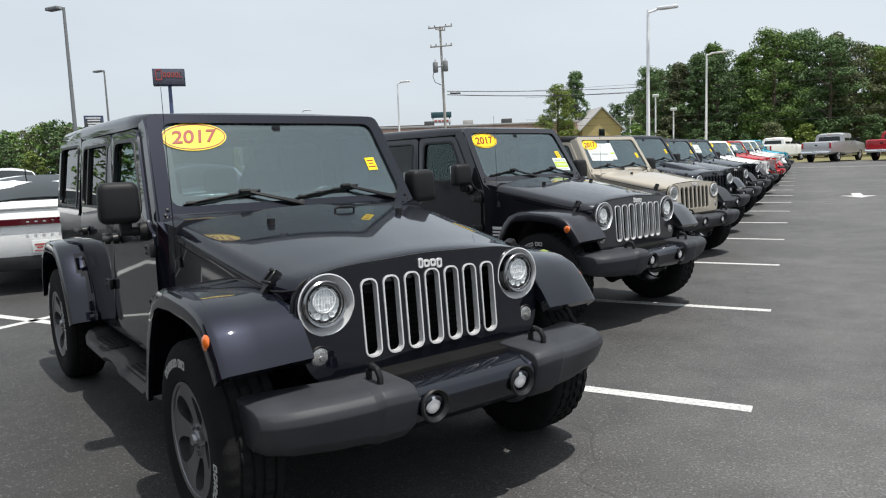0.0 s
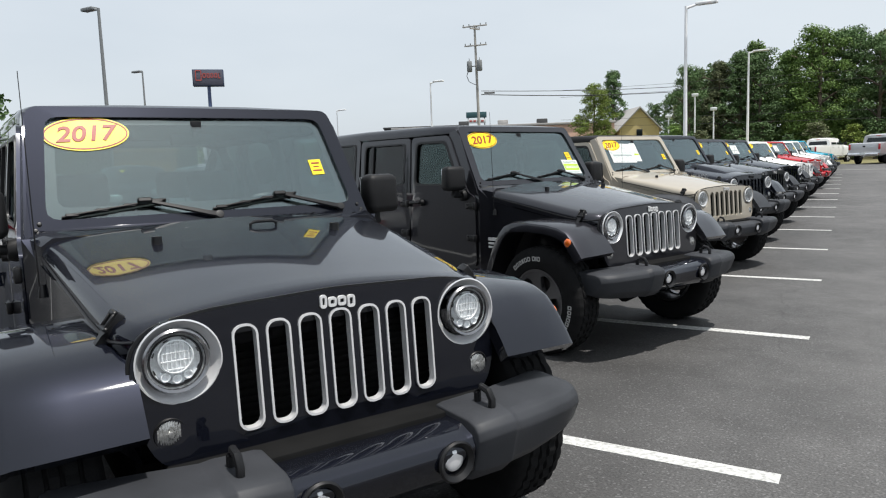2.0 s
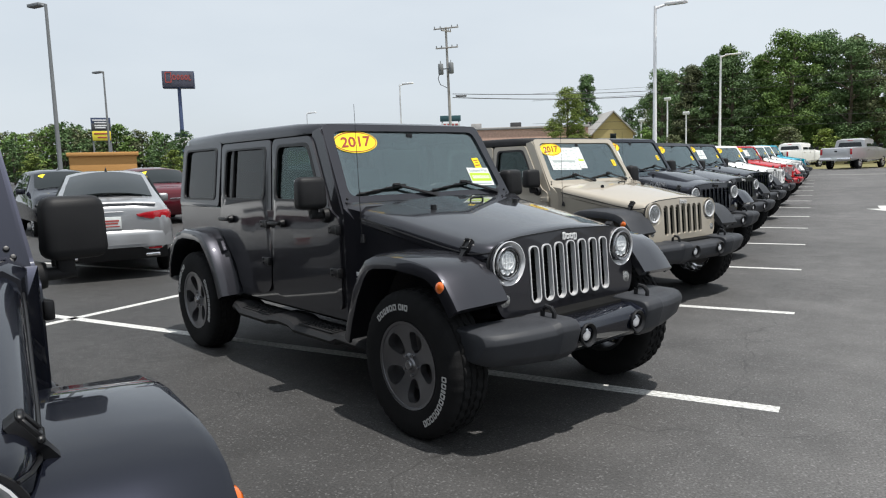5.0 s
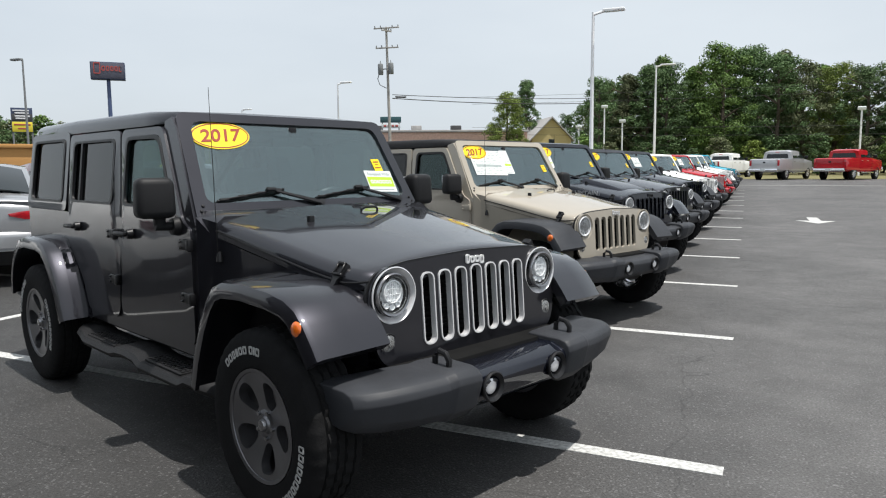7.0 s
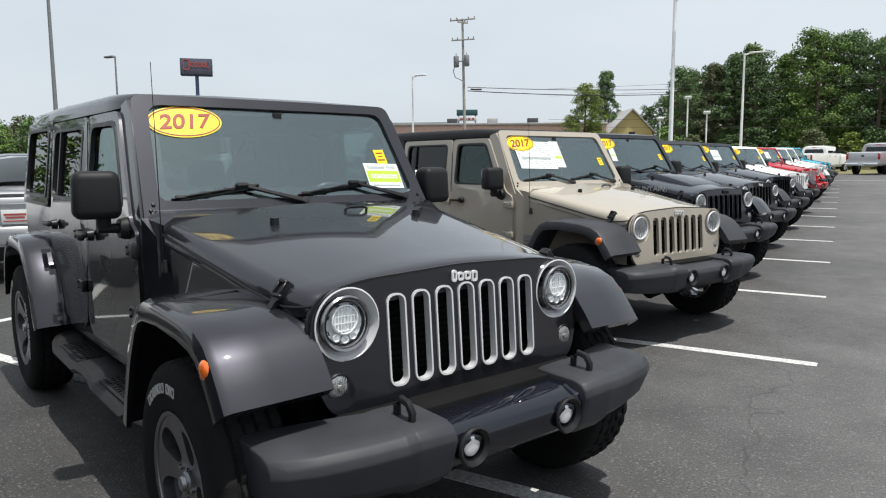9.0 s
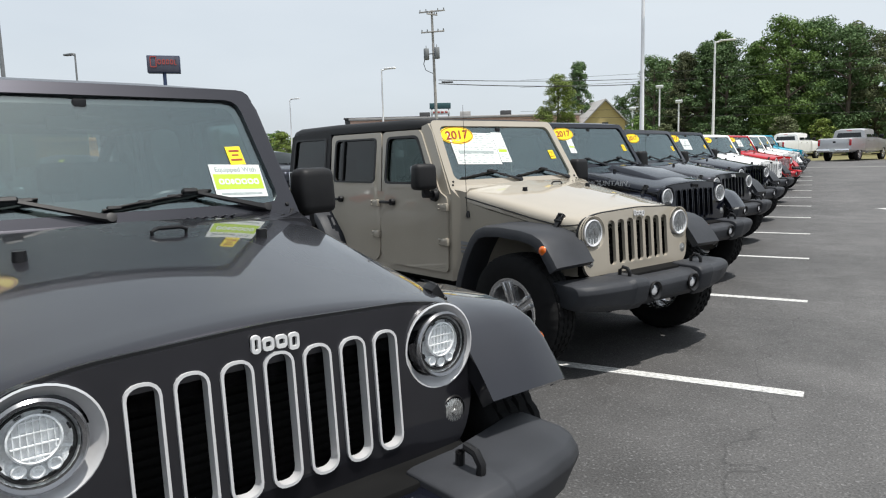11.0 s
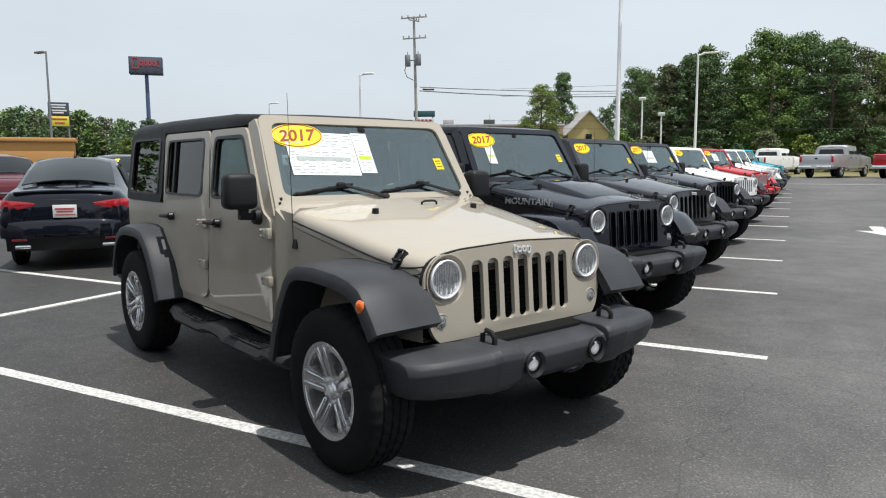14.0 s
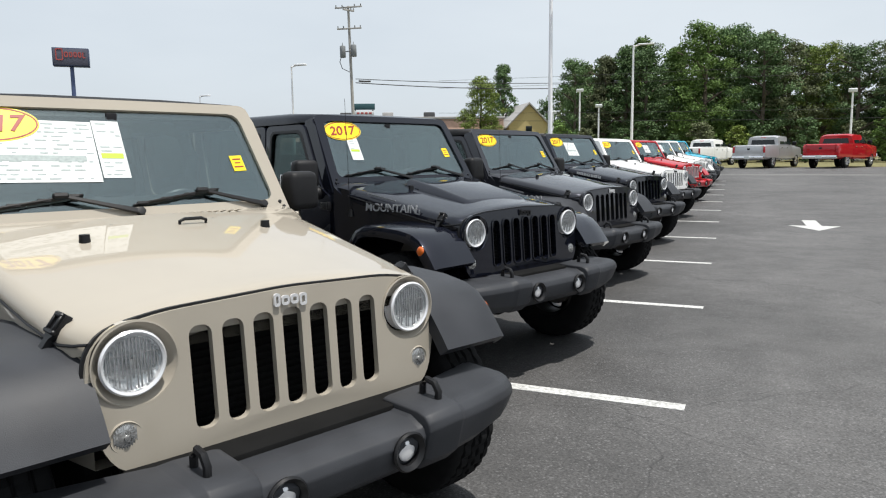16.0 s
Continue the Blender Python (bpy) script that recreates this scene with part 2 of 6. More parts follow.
M = {
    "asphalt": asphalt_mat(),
    "line": material("road_paint", (0.47, 0.47, 0.455), rough=0.8, vary=0.5, scale=45, bump=0.25, bump_scale=160),
    "concrete": material("concrete", (0.22, 0.215, 0.205), rough=0.9, vary=0.2, scale=5, bump=0.2),
    "navy": paint("navy_black_paint", (0.0085, 0.0098, 0.0160), 0.5),
    "granite": paint("granite_grey_paint", (0.029, 0.029, 0.035), 0.7),
    "tan": paint("sand_tan_paint", (0.365, 0.330, 0.274), 0.0),
    "black": paint("black_paint", (0.0075, 0.0088, 0.015), 0.3),
    "grey": paint("dark_grey_paint", (0.034, 0.035, 0.043), 0.6),
    "white": paint("white_paint", (0.8, 0.8, 0.79), 0.0),
    "red": paint("red_paint", (0.40, 0.013, 0.02), 0.0),
    "teal": paint("turquoise_paint", (0.01, 0.32, 0.46), 0.0),
    "bright_silver": paint("bright_silver_paint", (0.52, 0.52, 0.53), 0.55),
    "silver": paint("silver_paint", (0.33, 0.335, 0.345), 0.55),
    "maroon": paint("maroon_paint", (0.08, 0.008, 0.014), 0.0),
    "plastic": material("black_textured_plastic", (0.015, 0.015, 0.016), rough=0.48, vary=0.25, scale=6, bump=0.12, bump_scale=420, spec=0.2),
    "bumper": material("charcoal_bumper_plastic", (0.036, 0.038, 0.043), rough=0.46, vary=0.22, scale=5, bump=0.1, bump_scale=380, spec=0.2),
    "trim": material("black_trim", (0.008, 0.008, 0.009), rough=0.38, vary=0.2, scale=12, spec=0.35),
    "under": material("underbody", (0.008, 0.008, 0.008), rough=0.9, vary=0.3, spec=0.1),
    "rubber": material("tyre_rubber", (0.0125, 0.0125, 0.013), rough=0.82, vary=0.25, scale=15, bump=0.2, bump_scale=120, spec=0.12),
    "rim_grey": material("grey_alloy", (0.19, 0.19, 0.2), rough=0.3, metal=0.85, vary=0.1),
    "rim_silver": material("silver_alloy", (0.66, 0.66, 0.67), rough=0.2, metal=0.78, vary=0.06),
    "rim_black": material("black_alloy", (0.02, 0.02, 0.02), rough=0.3, metal=0.3, vary=0.1),
    "chrome": material("chrome", (0.85, 0.85, 0.86), rough=0.07, metal=1.0, vary=0.03),
    "satin": material("satin_silver", (0.84, 0.84, 0.85), rough=0.2, metal=0.45, vary=0.04),
    "reflector": material("lamp_reflector", (0.86, 0.87, 0.88), rough=0.16, metal=0.45, coat=0.6, vary=0.22, scale=70, bump=0.6, bump_scale=75),
    "lamp_glass": material("lamp_glass", (0.92, 0.93, 0.94), rough=0.12, metal=0.0, vary=0.25, scale=60, coat=0.5),
    "lamp_flute": material("fluted_lamp_glass", (0.42, 0.43, 0.44), rough=0.10, metal=0.7, vary=0.35, scale=50, coat=0.5),
    "amber": material("amber_lens", (0.66, 0.13, 0.012), rough=0.15, coat=0.8, vary=0.12, scale=60),
    "lens_clear": glass_mat("clear_lens", (0.97, 0.98, 0.98), 0.03),
    "ribbed": material("ribbed_lens", (0.42, 0.42, 0.41), rough=0.14, metal=0.7, coat=1.0, vary=0.45, scale=90, bump=0.3, bump_scale=110),
    "glass": glass_mat("windscreen_glass", (0.60, 0.68, 0.68), 0.185, 0.0, (0.82, 0.93, 0.94)),
    "glass_side": glass_mat("side_glass", (0.50, 0.58, 0.57), 0.05, 0.0, (0.8, 0.95, 0.93)),
    "glass_dark": glass_mat("privacy_glass", (0.16, 0.18, 0.18), 0.05),
    "auto_glass": material("dark_car_glass", (0.012, 0.016, 0.017), rough=0.03, vary=0.15, scale=2, spec=0.5),
    "seat": material("dark_seat_fabric", (0.022, 0.022, 0.024), rough=0.85, vary=0.3, scale=25, bump=0.2),
    "dash": material("dashboard_vinyl", (0.04, 0.04, 0.042), rough=0.6, vary=0.2),
    "sticker": material("yellow_vinyl", (0.88, 0.68, 0.01), rough=0.4, vary=0.05),
    "sticker_red": material("red_vinyl", (0.30, 0.03, 0.012), rough=0.45, vary=0.05),
    "paper": material("white_paper", (0.66, 0.69, 0.68), rough=0.6, vary=0.04),
    "print": material("grey_print", (0.33, 0.38, 0.37), rough=0.6, vary=0.2, scale=60),
    "green_print": material("green_print", (0.42, 0.62, 0.03), rough=0.5, vary=0.05),
    "decal": material("grey_decal", (0.20, 0.205, 0.215), rough=0.5, vary=0.1),
    "decal_mid": material("pale_grey_decal", (0.33, 0.335, 0.345), rough=0.5, vary=0.1),
    "decal_white": material("white_decal", (0.7, 0.7, 0.7), rough=0.5, vary=0.06),
    "letter": material("raised_white_letter", (0.42, 0.42, 0.41), rough=0.7, vary=0.2, scale=50),
    "tail": material("red_tail_lens", (0.42, 0.012, 0.02), rough=0.12, coat=1.0, vary=0.25, scale=30),
    "hub_dark": material("dark_chrome", (0.28, 0.28, 0.29), rough=0.22, metal=0.9, vary=0.1),
    "brake": material("brake_disc_steel", (0.25, 0.24, 0.23), rough=0.4, metal=0.9),
    "pole_white": material("white_galvanised_pole", (0.9, 0.9, 0.9), rough=0.5, vary=0.05),
    "pole_grey": material("grey_pole", (0.20, 0.21, 0.215), rough=0.6, vary=0.12),
    "pole_wood": material("weathered_pole_wood", (0.36, 0.345, 0.32), rough=0.9, vary=0.3, scale=3, bump=0.3),
    "cable": material("black_cable", (0.02, 0.02, 0.02), rough=0.7),
    "lens_white": material("lamp_lens", (0.75, 0.77, 0.77), rough=0.3),
    "trunk": material("bark", (0.10, 0.08, 0.06), rough=0.95, vary=0.35, scale=4, bump=0.6, bump_scale=14),
    "leaf_a": leaf_mat("leaf_mid_green", (0.125, 0.205, 0.050)),
    "leaf_b": leaf_mat("leaf_dark_green", (0.088, 0.148, 0.055)),
    "leaf_c": leaf_mat("leaf_light_green", (0.185, 0.245, 0.055)),
    "leaf_d": leaf_mat("leaf_brown_green", (0.125, 0.145, 0.070)),
    "grass": material("dry_grass", (0.16, 0.145, 0.06), rough=0.95, vary=0.4, scale=3, bump=0.6, bump_scale=30),
    "brick": material("salmon_brick_wall", (0.56, 0.37, 0.29), rough=0.9, vary=0.15, scale=3),
    "roof_dark": material("dark_roof", (0.06, 0.06, 0.062), rough=0.8, vary=0.2),
    "roof_grey": material("grey_roof", (0.36, 0.35, 0.34), rough=0.8, vary=0.15, scale=2),
    "yellow_wall": material("yellow_siding", (0.52, 0.42, 0.20), rough=0.85, vary=0.08, scale=4),
    "orange_wall": material("orange_wall", (0.52, 0.27, 0.09), rough=0.85, vary=0.08),
    "white_wall": material("white_wall", (0.7, 0.7, 0.68), rough=0.85, vary=0.08),
    "sign_navy": material("sign_navy", (0.035, 0.05, 0.10), rough=0.4, vary=0.1),
    "sign_red": material("sign_red", (0.40, 0.07, 0.06), rough=0.4, vary=0.1),
    "sign_pole": material("blue_sign_pole", (0.07, 0.10, 0.20), rough=0.5, vary=0.1),
    "sign_face": material("sign_slate", (0.085, 0.085, 0.115), rough=0.4, vary=0.15, scale=0.6),
    "sign_yellow": material("sign_yellow", (0.75, 0.62, 0.05), rough=0.5),
    "sign_teal": material("sign_dark_teal", (0.03, 0.09, 0.10), rough=0.5),
}


# ---- geometry helpers ----
def zg(y):
    """Height of the lot, which rises gently towards its far end."""
    d = min(max(y - 9.0, 0.0), 45.0)
    return 0.00027 * d * d


def part(name, bm, mat, parent=None, label="", smooth=40.0):
    """Links a bmesh as one mesh object; mat may be a key of M."""
    me = bm
    if isinstance(bm, bmesh.types.BMesh):
        me = bpy.data.meshes.new(name)
        bm.to_mesh(me)
        bm.free()
        if smooth:
            me.polygons.foreach_set("use_smooth", [True] * len(me.polygons))
            me.set_sharp_from_angle(angle=radians(smooth))
        me.materials.append(None)
    ob = new(name, me)
    if parent is not None:
        ob.parent = parent
    if mat is not None:
        ob.material_slots[0].link = 'OBJECT'
        ob.material_slots[0].material = M[mat] if isinstance(mat, str) else mat
    if label:
        tagged(ob, label)
    return ob


CACHE = {}


def shared(key, build, smooth=40.0):
    """The mesh under this key, built once."""
    if key not in CACHE:
        bm = build()
        me = bpy.data.meshes.new(key)
        bm.to_mesh(me)
        bm.free()
        if smooth:
            me.polygons.foreach_set("use_smooth", [True] * len(me.polygons))
            me.set_sharp_from_angle(angle=radians(smooth))
        me.materials.append(None)
        CACHE[key] = me
    return CACHE[key]


def root(name, m, label, category, group=""):
    ob = new(name)
    ob.empty_display_size = 0.3
    ob.matrix_world = m
    return tagged(ob, label, category, group)


def bevel_all(bm, w, segs=2, angle=30):
    es = [e for e in bm.edges if len(e.link_faces) == 2 and e.calc_face_angle(0) > radians(angle)]
    if es and w > 0:
        bmesh.ops.bevel(bm, geom=es, offset=w, segments=segs, profile=0.5, affect='EDGES', clamp_overlap=True)
    return bm


def box(size, at=(0, 0, 0), w=0.0, segs=2, rot=None, bm=None, taper=None):
    """A box with rounded edges; taper: x and y scale of its top."""
    b = bmesh.new()
    bmesh.ops.create_cube(b, size=1.0)
    for v in b.verts:
        if taper and v.co.z > 0:
            v.co.x *= taper[0]
            v.co.y *= taper[1]
        v.co = Vector((v.co.x * size[0], v.co.y * size[1], v.co.z * size[2]))
    bevel_all(b, w, segs)
    if rot:
        bmesh.ops.transform(b, matrix=pose(0, 0, 0, *rot), verts=b.verts)
    bmesh.ops.translate(b, vec=at, verts=b.verts)
    return b if bm is None else join(bm, b)


def join(a, b):
    me = bpy.data.meshes.new("tmp")
    b.to_mesh(me)
    b.free()
    a.from_mesh(me)
    bpy.data.meshes.remove(me)
    return a


def moved(bm, m):
    bmesh.ops.transform(bm, matrix=m, verts=bm.verts)
    return bm


def flipped(bm):
    """Mirror in y."""
    for v in bm.verts:
        v.co.y = -v.co.y
    bmesh.ops.reverse_faces(bm, faces=bm.faces)
    return bm


def loft(sections, caps=True, closed=True):
    """Joins rings of points of equal count."""
    bm = bmesh.new()
    rings = [[bm.verts.new(p) for p in s] for s in sections]
    n = len(rings[0])
    for a, b in zip(rings, rings[1:]):
        for i in range(n if closed else n - 1):
            j = (i + 1) % n
            bm.faces.new((a[i], a[j], b[j], b[i]))
    if caps:
        bm.faces.new(rings[0][::-1])
        bm.faces.new(rings[-1])
    bmesh.ops.recalc_face_normals(bm, faces=bm.faces)
    return bm


def lathe(profile, segs=40, axis='Y'):
    """Turns (radius, height) pairs round an axis."""
    bm = bmesh.new()
    rings = []
    for r, h in profile:
        ring = []
        for i in range(segs):
            a = 2 * math.pi * i / segs
            c, s = r * math.cos(a), r * math.sin(a)
            ring.append(bm.verts.new({'Y': (c, h, s), 'X': (h, c, s), 'Z': (c, s, h)}[axis]))
        rings.append(ring)
    for a, b in zip(rings, rings[1:]):
        for i in range(segs):
            j = (i + 1) % segs
            bm.faces.new((a[i], a[j], b[j], b[i]))
    bmesh.ops.remove_doubles(bm, verts=bm.verts, dist=1e-5)
    bmesh.ops.recalc_face_normals(bm, faces=bm.faces)
    return bm


def tube(points, r, segs=8, ends=None):
    """A round bar along points; ends: radius at the last point."""
    pts = [Vector(p) for p in points]
    secs = []
    up = Vector((0, 0, 1))
    for i, p in enumerate(pts):
        d = (pts[min(i + 1, len(pts) - 1)] - pts[max(i - 1, 0)]).normalized()
        u = d.cross(up if abs(d.z) < 0.9 else Vector((1, 0, 0))).normalized()
        v = d.cross(u)
        rr = r if ends is None else r + (ends - r) * i / (len(pts) - 1)
        secs.append([p + u * rr * math.cos(2 * math.pi * k / segs) + v * rr * math.sin(2 * math.pi * k / segs) for k in range(segs)])
    return loft(secs)


def rounded(x0, z0, x1, z1, r, n=4):
    """A rounded rectangle as (x, z) pairs."""
    out = []
    for cx, cz, a0 in ((x1 - r, z1 - r, 0), (x0 + r, z1 - r, 90), (x0 + r, z0 + r, 180), (x1 - r, z0 + r, 270)):
        for k in range(n + 1):
            a = radians(a0 + 90 * k / n)
            out.append((cx + r * math.cos(a), cz + r * math.sin(a)))
    return out


def soften(poly, r, n=3):
    """Rounds the corners of a polygon of (x, z) pairs."""
    out = []
    for i, p in enumerate(poly):
        p = Vector(p)
        a, b = Vector(poly[i - 1]), Vector(poly[(i + 1) % len(poly)])
        ra = min(r, (a - p).length * 0.45)
        rb = min(r, (b - p).length * 0.45)
        s, e = p + (a - p).normalized() * ra, p + (b - p).normalized() * rb
        for k in range(n + 1):
            t = k / n
            out.append(tuple((1 - t) ** 2 * s + 2 * t * (1 - t) * p + t * t * e))
    return out


def plate(outline, holes=(), thick=0.02, place=lambda u, v, d: (u, d, v)):
    """A flat plate with holes, thickened by thick; place maps (u, v, depth) to space."""
    bm = bmesh.new()
    edges = []
    loops = []
    for loop in (outline, *holes):
        vs = [bm.verts.new((u, 0, v)) for u, v in loop]
        loops.append(vs)
        for i in range(len(vs)):
            edges.append(bm.edges.new((vs[i], vs[(i + 1) % len(vs)])))
    bmesh.ops.triangle_fill(bm, use_beauty=True, use_dissolve=False, edges=edges, normal=(0, -1, 0))
    tris = [[v.co.copy() for v in f.verts] for f in bm.faces]
    flat = [[(v.co.x, v.co.z) for v in vs] for vs in loops]
    bm.free()
    out = bmesh.new()
    cache = {}

    def vert(u, v, d):
        k = (round(u, 5), round(v, 5), d)
        if k not in cache:
            cache[k] = out.verts.new(place(u, v, thick * d))
        return cache[k]
    for t in tris:
        for d in (0, 1):
            vs = [vert(c.x, c.z, d) for c in t]
            if len(set(vs)) == 3:
                try:
                    out.faces.new(vs)
                except ValueError:
                    pass
    for loop in flat:
        for i in range(len(loop)):
            (u0, v0), (u1, v1) = loop[i], loop[(i + 1) % len(loop)]
            try:
                out.faces.new((vert(u0, v0, 0), vert(u1, v1, 0), vert(u1, v1, 1), vert(u0, v0, 1)))
            except ValueError:
                pass
    bmesh.ops.recalc_face_normals(out, faces=out.faces)
    return out


def text_mesh(body, size, depth=0.002):
    cu = bpy.data.curves.new("writing", 'FONT')
    cu.body, cu.size, cu.extrude, cu.offset = body, size, depth, size * 0.02
    cu.align_x, cu.align_y = 'CENTER', 'CENTER'
    ob = bpy.data.objects.new("writing", cu)
    scene.collection.objects.link(ob)
    dg = bpy.context.evaluated_depsgraph_get()
    me = bpy.data.meshes.new_from_object(ob.evaluated_get(dg))
    bpy.data.objects.remove(ob)
    bpy.data.curves.remove(cu)
    me.materials.clear()
    me.materials.append(None)
    return me


# ---- ground ----
def ground():
    ys = [-400, -60, -20, 0, 9] + [9 + 2.5 * k for k in range(1, 19)] + [60, 80, 120, 200, 400, 1500]
    xs = [-1500, -300, -120, -40, -10, 0, 10, 40, 120, 300, 1500]
    bm = bmesh.new()
    g = [[bm.verts.new((x, y, zg(y))) for x in xs] for y in ys]
    for a, b in zip(g, g[1:]):
        for i in range(len(xs) - 1):
            bm.faces.new((a[i], a[i + 1], b[i + 1], b[i]))
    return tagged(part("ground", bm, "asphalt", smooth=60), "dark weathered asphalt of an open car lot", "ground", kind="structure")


ground()


def strip(name, pts, width, mat, label, lift=0.004):
    """A painted strip on the ground along points."""
    bm = bmesh.new()
    prev = None
    for i, (x, y) in enumerate(pts):
        a, b = pts[max(i - 1, 0)], pts[min(i + 1, len(pts) - 1)]
        d = Vector((b[0] - a[0], b[1] - a[1])).normalized() * width / 2
        row = []
        for s in (1, -1):
            px, py = x - s * d.y, y + s * d.x
            row.append((bm.verts.new((px, py, zg(py) + lift)), bm.verts.new((px, py, zg(py) - 0.01))))
        if prev:
            bm.faces.new((prev[0][0], prev[1][0], row[1][0], row[0][0]))
            bm.faces.new((prev[0][1], prev[0][0], row[0][0], row[0][1]))
            bm.faces.new((prev[1][0], prev[1][1], row[1][1], row[1][0]))
        else:
            bm.faces.new((row[0][0], row[0][1], row[1][1], row[1][0]))
        prev = row
    bm.faces.new((prev[0][0], prev[1][0], prev[1][1], prev[0][1]))
    bmesh.ops.recalc_face_normals(bm, faces=bm.faces)
    return tagged(part(name, bm, mat, smooth=0), label, "road marking", "painted bay lines", kind="structure")


for k in range(-3, 14):
    y0 = 10.705 + 2.83 * (k - 2) + (0.10 if k < 1 else 0.0)
    strip("bay_line", [(-0.19, y0), (-6.8, y0 + 0.24), (-13.2, y0 + 0.45)], 0.105, "line", "worn white painted parking bay line on asphalt")
strip("bay_line", [(-6.82, -8), (-6.82, 9), (-6.82, 20), (-6.82, 30), (-6.82, 40), (-6.82, 48)], 0.105, "line", "long white painted line between bay rows")


def arrow():
    o = [(0.0, -1.0), (0.44, -0.15), (0.13, -0.15), (0.13, 0.95), (-0.13, 0.95), (-0.13, -0.15), (-0.44, -0.15)]
    bm = plate(o, thick=0.006, place=lambda u, v, d: (u, v, d))
    ob = tagged(part("lane_arrow", bm, "line", smooth=0), "white painted direction arrow on the driving lane", "road marking", kind="structure")
    ob.matrix_world = pose(1.5, 24.6, zg(24.6) + 0.001, 0.5, 0, 0)


arrow()


# ---- off-road wagon ----
def lean(z):
    """Half width of the cab at a height."""
    return 0.775 - max(z - 1.17, 0) * 0.12


def side_place(sign, off=0.0):
    return lambda u, v, d: (u, sign * (lean(v) + off - d), v)


def hood_section(x, hw, zc, ze, zs):
    """A crowned hood section with rounded shoulders."""
    pts = [(hw, zs), (hw, ze - 0.06), (hw - 0.003, ze - 0.040), (hw - 0.012, ze - 0.022), (hw - 0.028, ze - 0.008)]
    for k in range(9):
        y = (hw - 0.05) * (1 - k / 8)
        pts.append((y, ze + (zc - ze) * (1 - (y / (hw - 0.05)) ** 2)))
    right = [(x, -a, z) for a, z in pts]
    return right + [(x, a, z) for a, z in reversed(pts[:-1])]


def hood_rise(x, top):
    """How far the hood climbs from its nose to the cowl."""
    return top * min(max((0.2 - x) / 0.9, 0.0), 1.0)


def build_hood():
    st = [(0.318, 0.565, 1.050, 1.000, 0.975), (0.312, 0.582, 1.066, 1.014, 0.968), (0.295, 0.600, 1.077, 1.024, 0.960), (0.26, 0.620, 1.086, 1.032, 0.952), (0.2, 0.638, 1.094, 1.038, 0.948),
          (0.1, 0.650, 1.101, 1.047, 0.946), (0.0, 0.660, 1.108, 1.055, 0.945), (-0.18, 0.674, 1.122, 1.070, 0.950), (-0.35, 0.688, 1.135, 1.085, 0.955), (-0.52, 0.702, 1.147, 1.099, 0.960), (-0.70, 0.715, 1.158, 1.112, 0.965)]
    return loft([hood_section(x, hw, zc + hood_rise(x, 0.09), ze + hood_rise(x, 0.09), zs + hood_rise(x, 0.15)) for x, hw, zc, ze, zs in st])


def build_hood_seam(sign):
    """Dark gap under the hood's side."""
    st = [(0.31, 0.598, 0.957), (0.26, 0.622, 0.950), (0.2, 0.640, 0.946), (0.1, 0.652, 0.944), (0.0, 0.662, 0.943), (-0.18, 0.676, 0.948), (-0.35, 0.690, 0.953), (-0.52, 0.704, 0.958), (-0.70, 0.717, 0.963)]
    return tube([(x, (y + 0.001) * sign, z + 0.034 + hood_rise(x, 0.15)) for x, y, z in st], 0.0045, 6)


def build_scoop():
    secs = []
    for x, hw, h in ((0.12, 0.30, 0.0), (0.06, 0.33, 0.02), (-0.25, 0.34, 0.045), (-0.52, 0.33, 0.05), (-0.58, 0.31, 0.0)):
        zb = 1.095 - x * 0.085 + hood_rise(x, 0.09)
        secs.append([(x, -hw, zb - 0.04), (x, -hw, zb), (x, -hw + 0.05, zb + h), (x, hw - 0.05, zb + h), (x, hw, zb), (x, hw, zb - 0.04)])
    return bevel_all(loft(secs), 0.012, 2, 25)


def build_bay():
    """Engine bay sides and cowl."""
    secs = []
    for x, hw, z0, z1 in ((0.30, 0.60, 0.64, 0.95), (0.17, 0.628, 0.64, 0.95), (0.0, 0.645, 0.62, 0.94), (-0.45, 0.69, 0.55, 0.95), (-0.72, 0.725, 0.52, 0.97), (-0.80, 0.77, 0.50, 1.13)):
        z1 += hood_rise(x, 0.15 if x > -0.75 else 0.08)
        secs.append([(x, -hw, z0), (x, -hw, z1), (x, hw, z1), (x, hw, z0)])
    return loft(secs, caps=False)


def build_cowl():
    secs = []
    for x, hw, z in ((-0.69, 0.715, 1.215), (-0.74, 0.735, 1.228), (-0.82, 0.745, 1.238), (-0.90, 0.74, 1.24)):
        secs.append([(x, -hw, 0.97), (x, -hw, z - 0.03), (x, -hw + 0.04, z), (x, hw - 0.04, z), (x, hw, z - 0.03), (x, hw, 0.97)])
    return loft(secs)


def build_tub():
    o = [(-0.80, 0.50), (-2.36, 0.50), (-2.40, 0.62), (-2.48, 0.76), (-2.62, 0.87), (-2.80, 0.91), (-3.10, 0.91), (-3.24, 0.86), (-3.36, 0.75), (-3.41, 0.62), (-3.48, 0.62), (-3.50, 0.70), (-3.50, 1.17), (-0.80, 1.17)]
    w = 0.763
    bm = bmesh.new()
    for s in (-1, 1):
        bm.faces.new([bm.verts.new((x, s * (w - 0.03 if s else w), z)) for x, z in o])
    bm.faces.ensure_lookup_table()
    a, b = list(bm.faces[0].verts), list(bm.faces[1].verts)
    for i in range(len(o)):
        j = (i + 1) % len(o)
        bm.faces.new((a[i], a[j], b[j], b[i]))
    top = [f for f in bm.faces if all(v.co.z > 1.16 for v in f.verts)]
    bmesh.ops.delete(bm, geom=top, context='FACES')
    bmesh.ops.recalc_face_normals(bm, faces=bm.faces)
    return bm


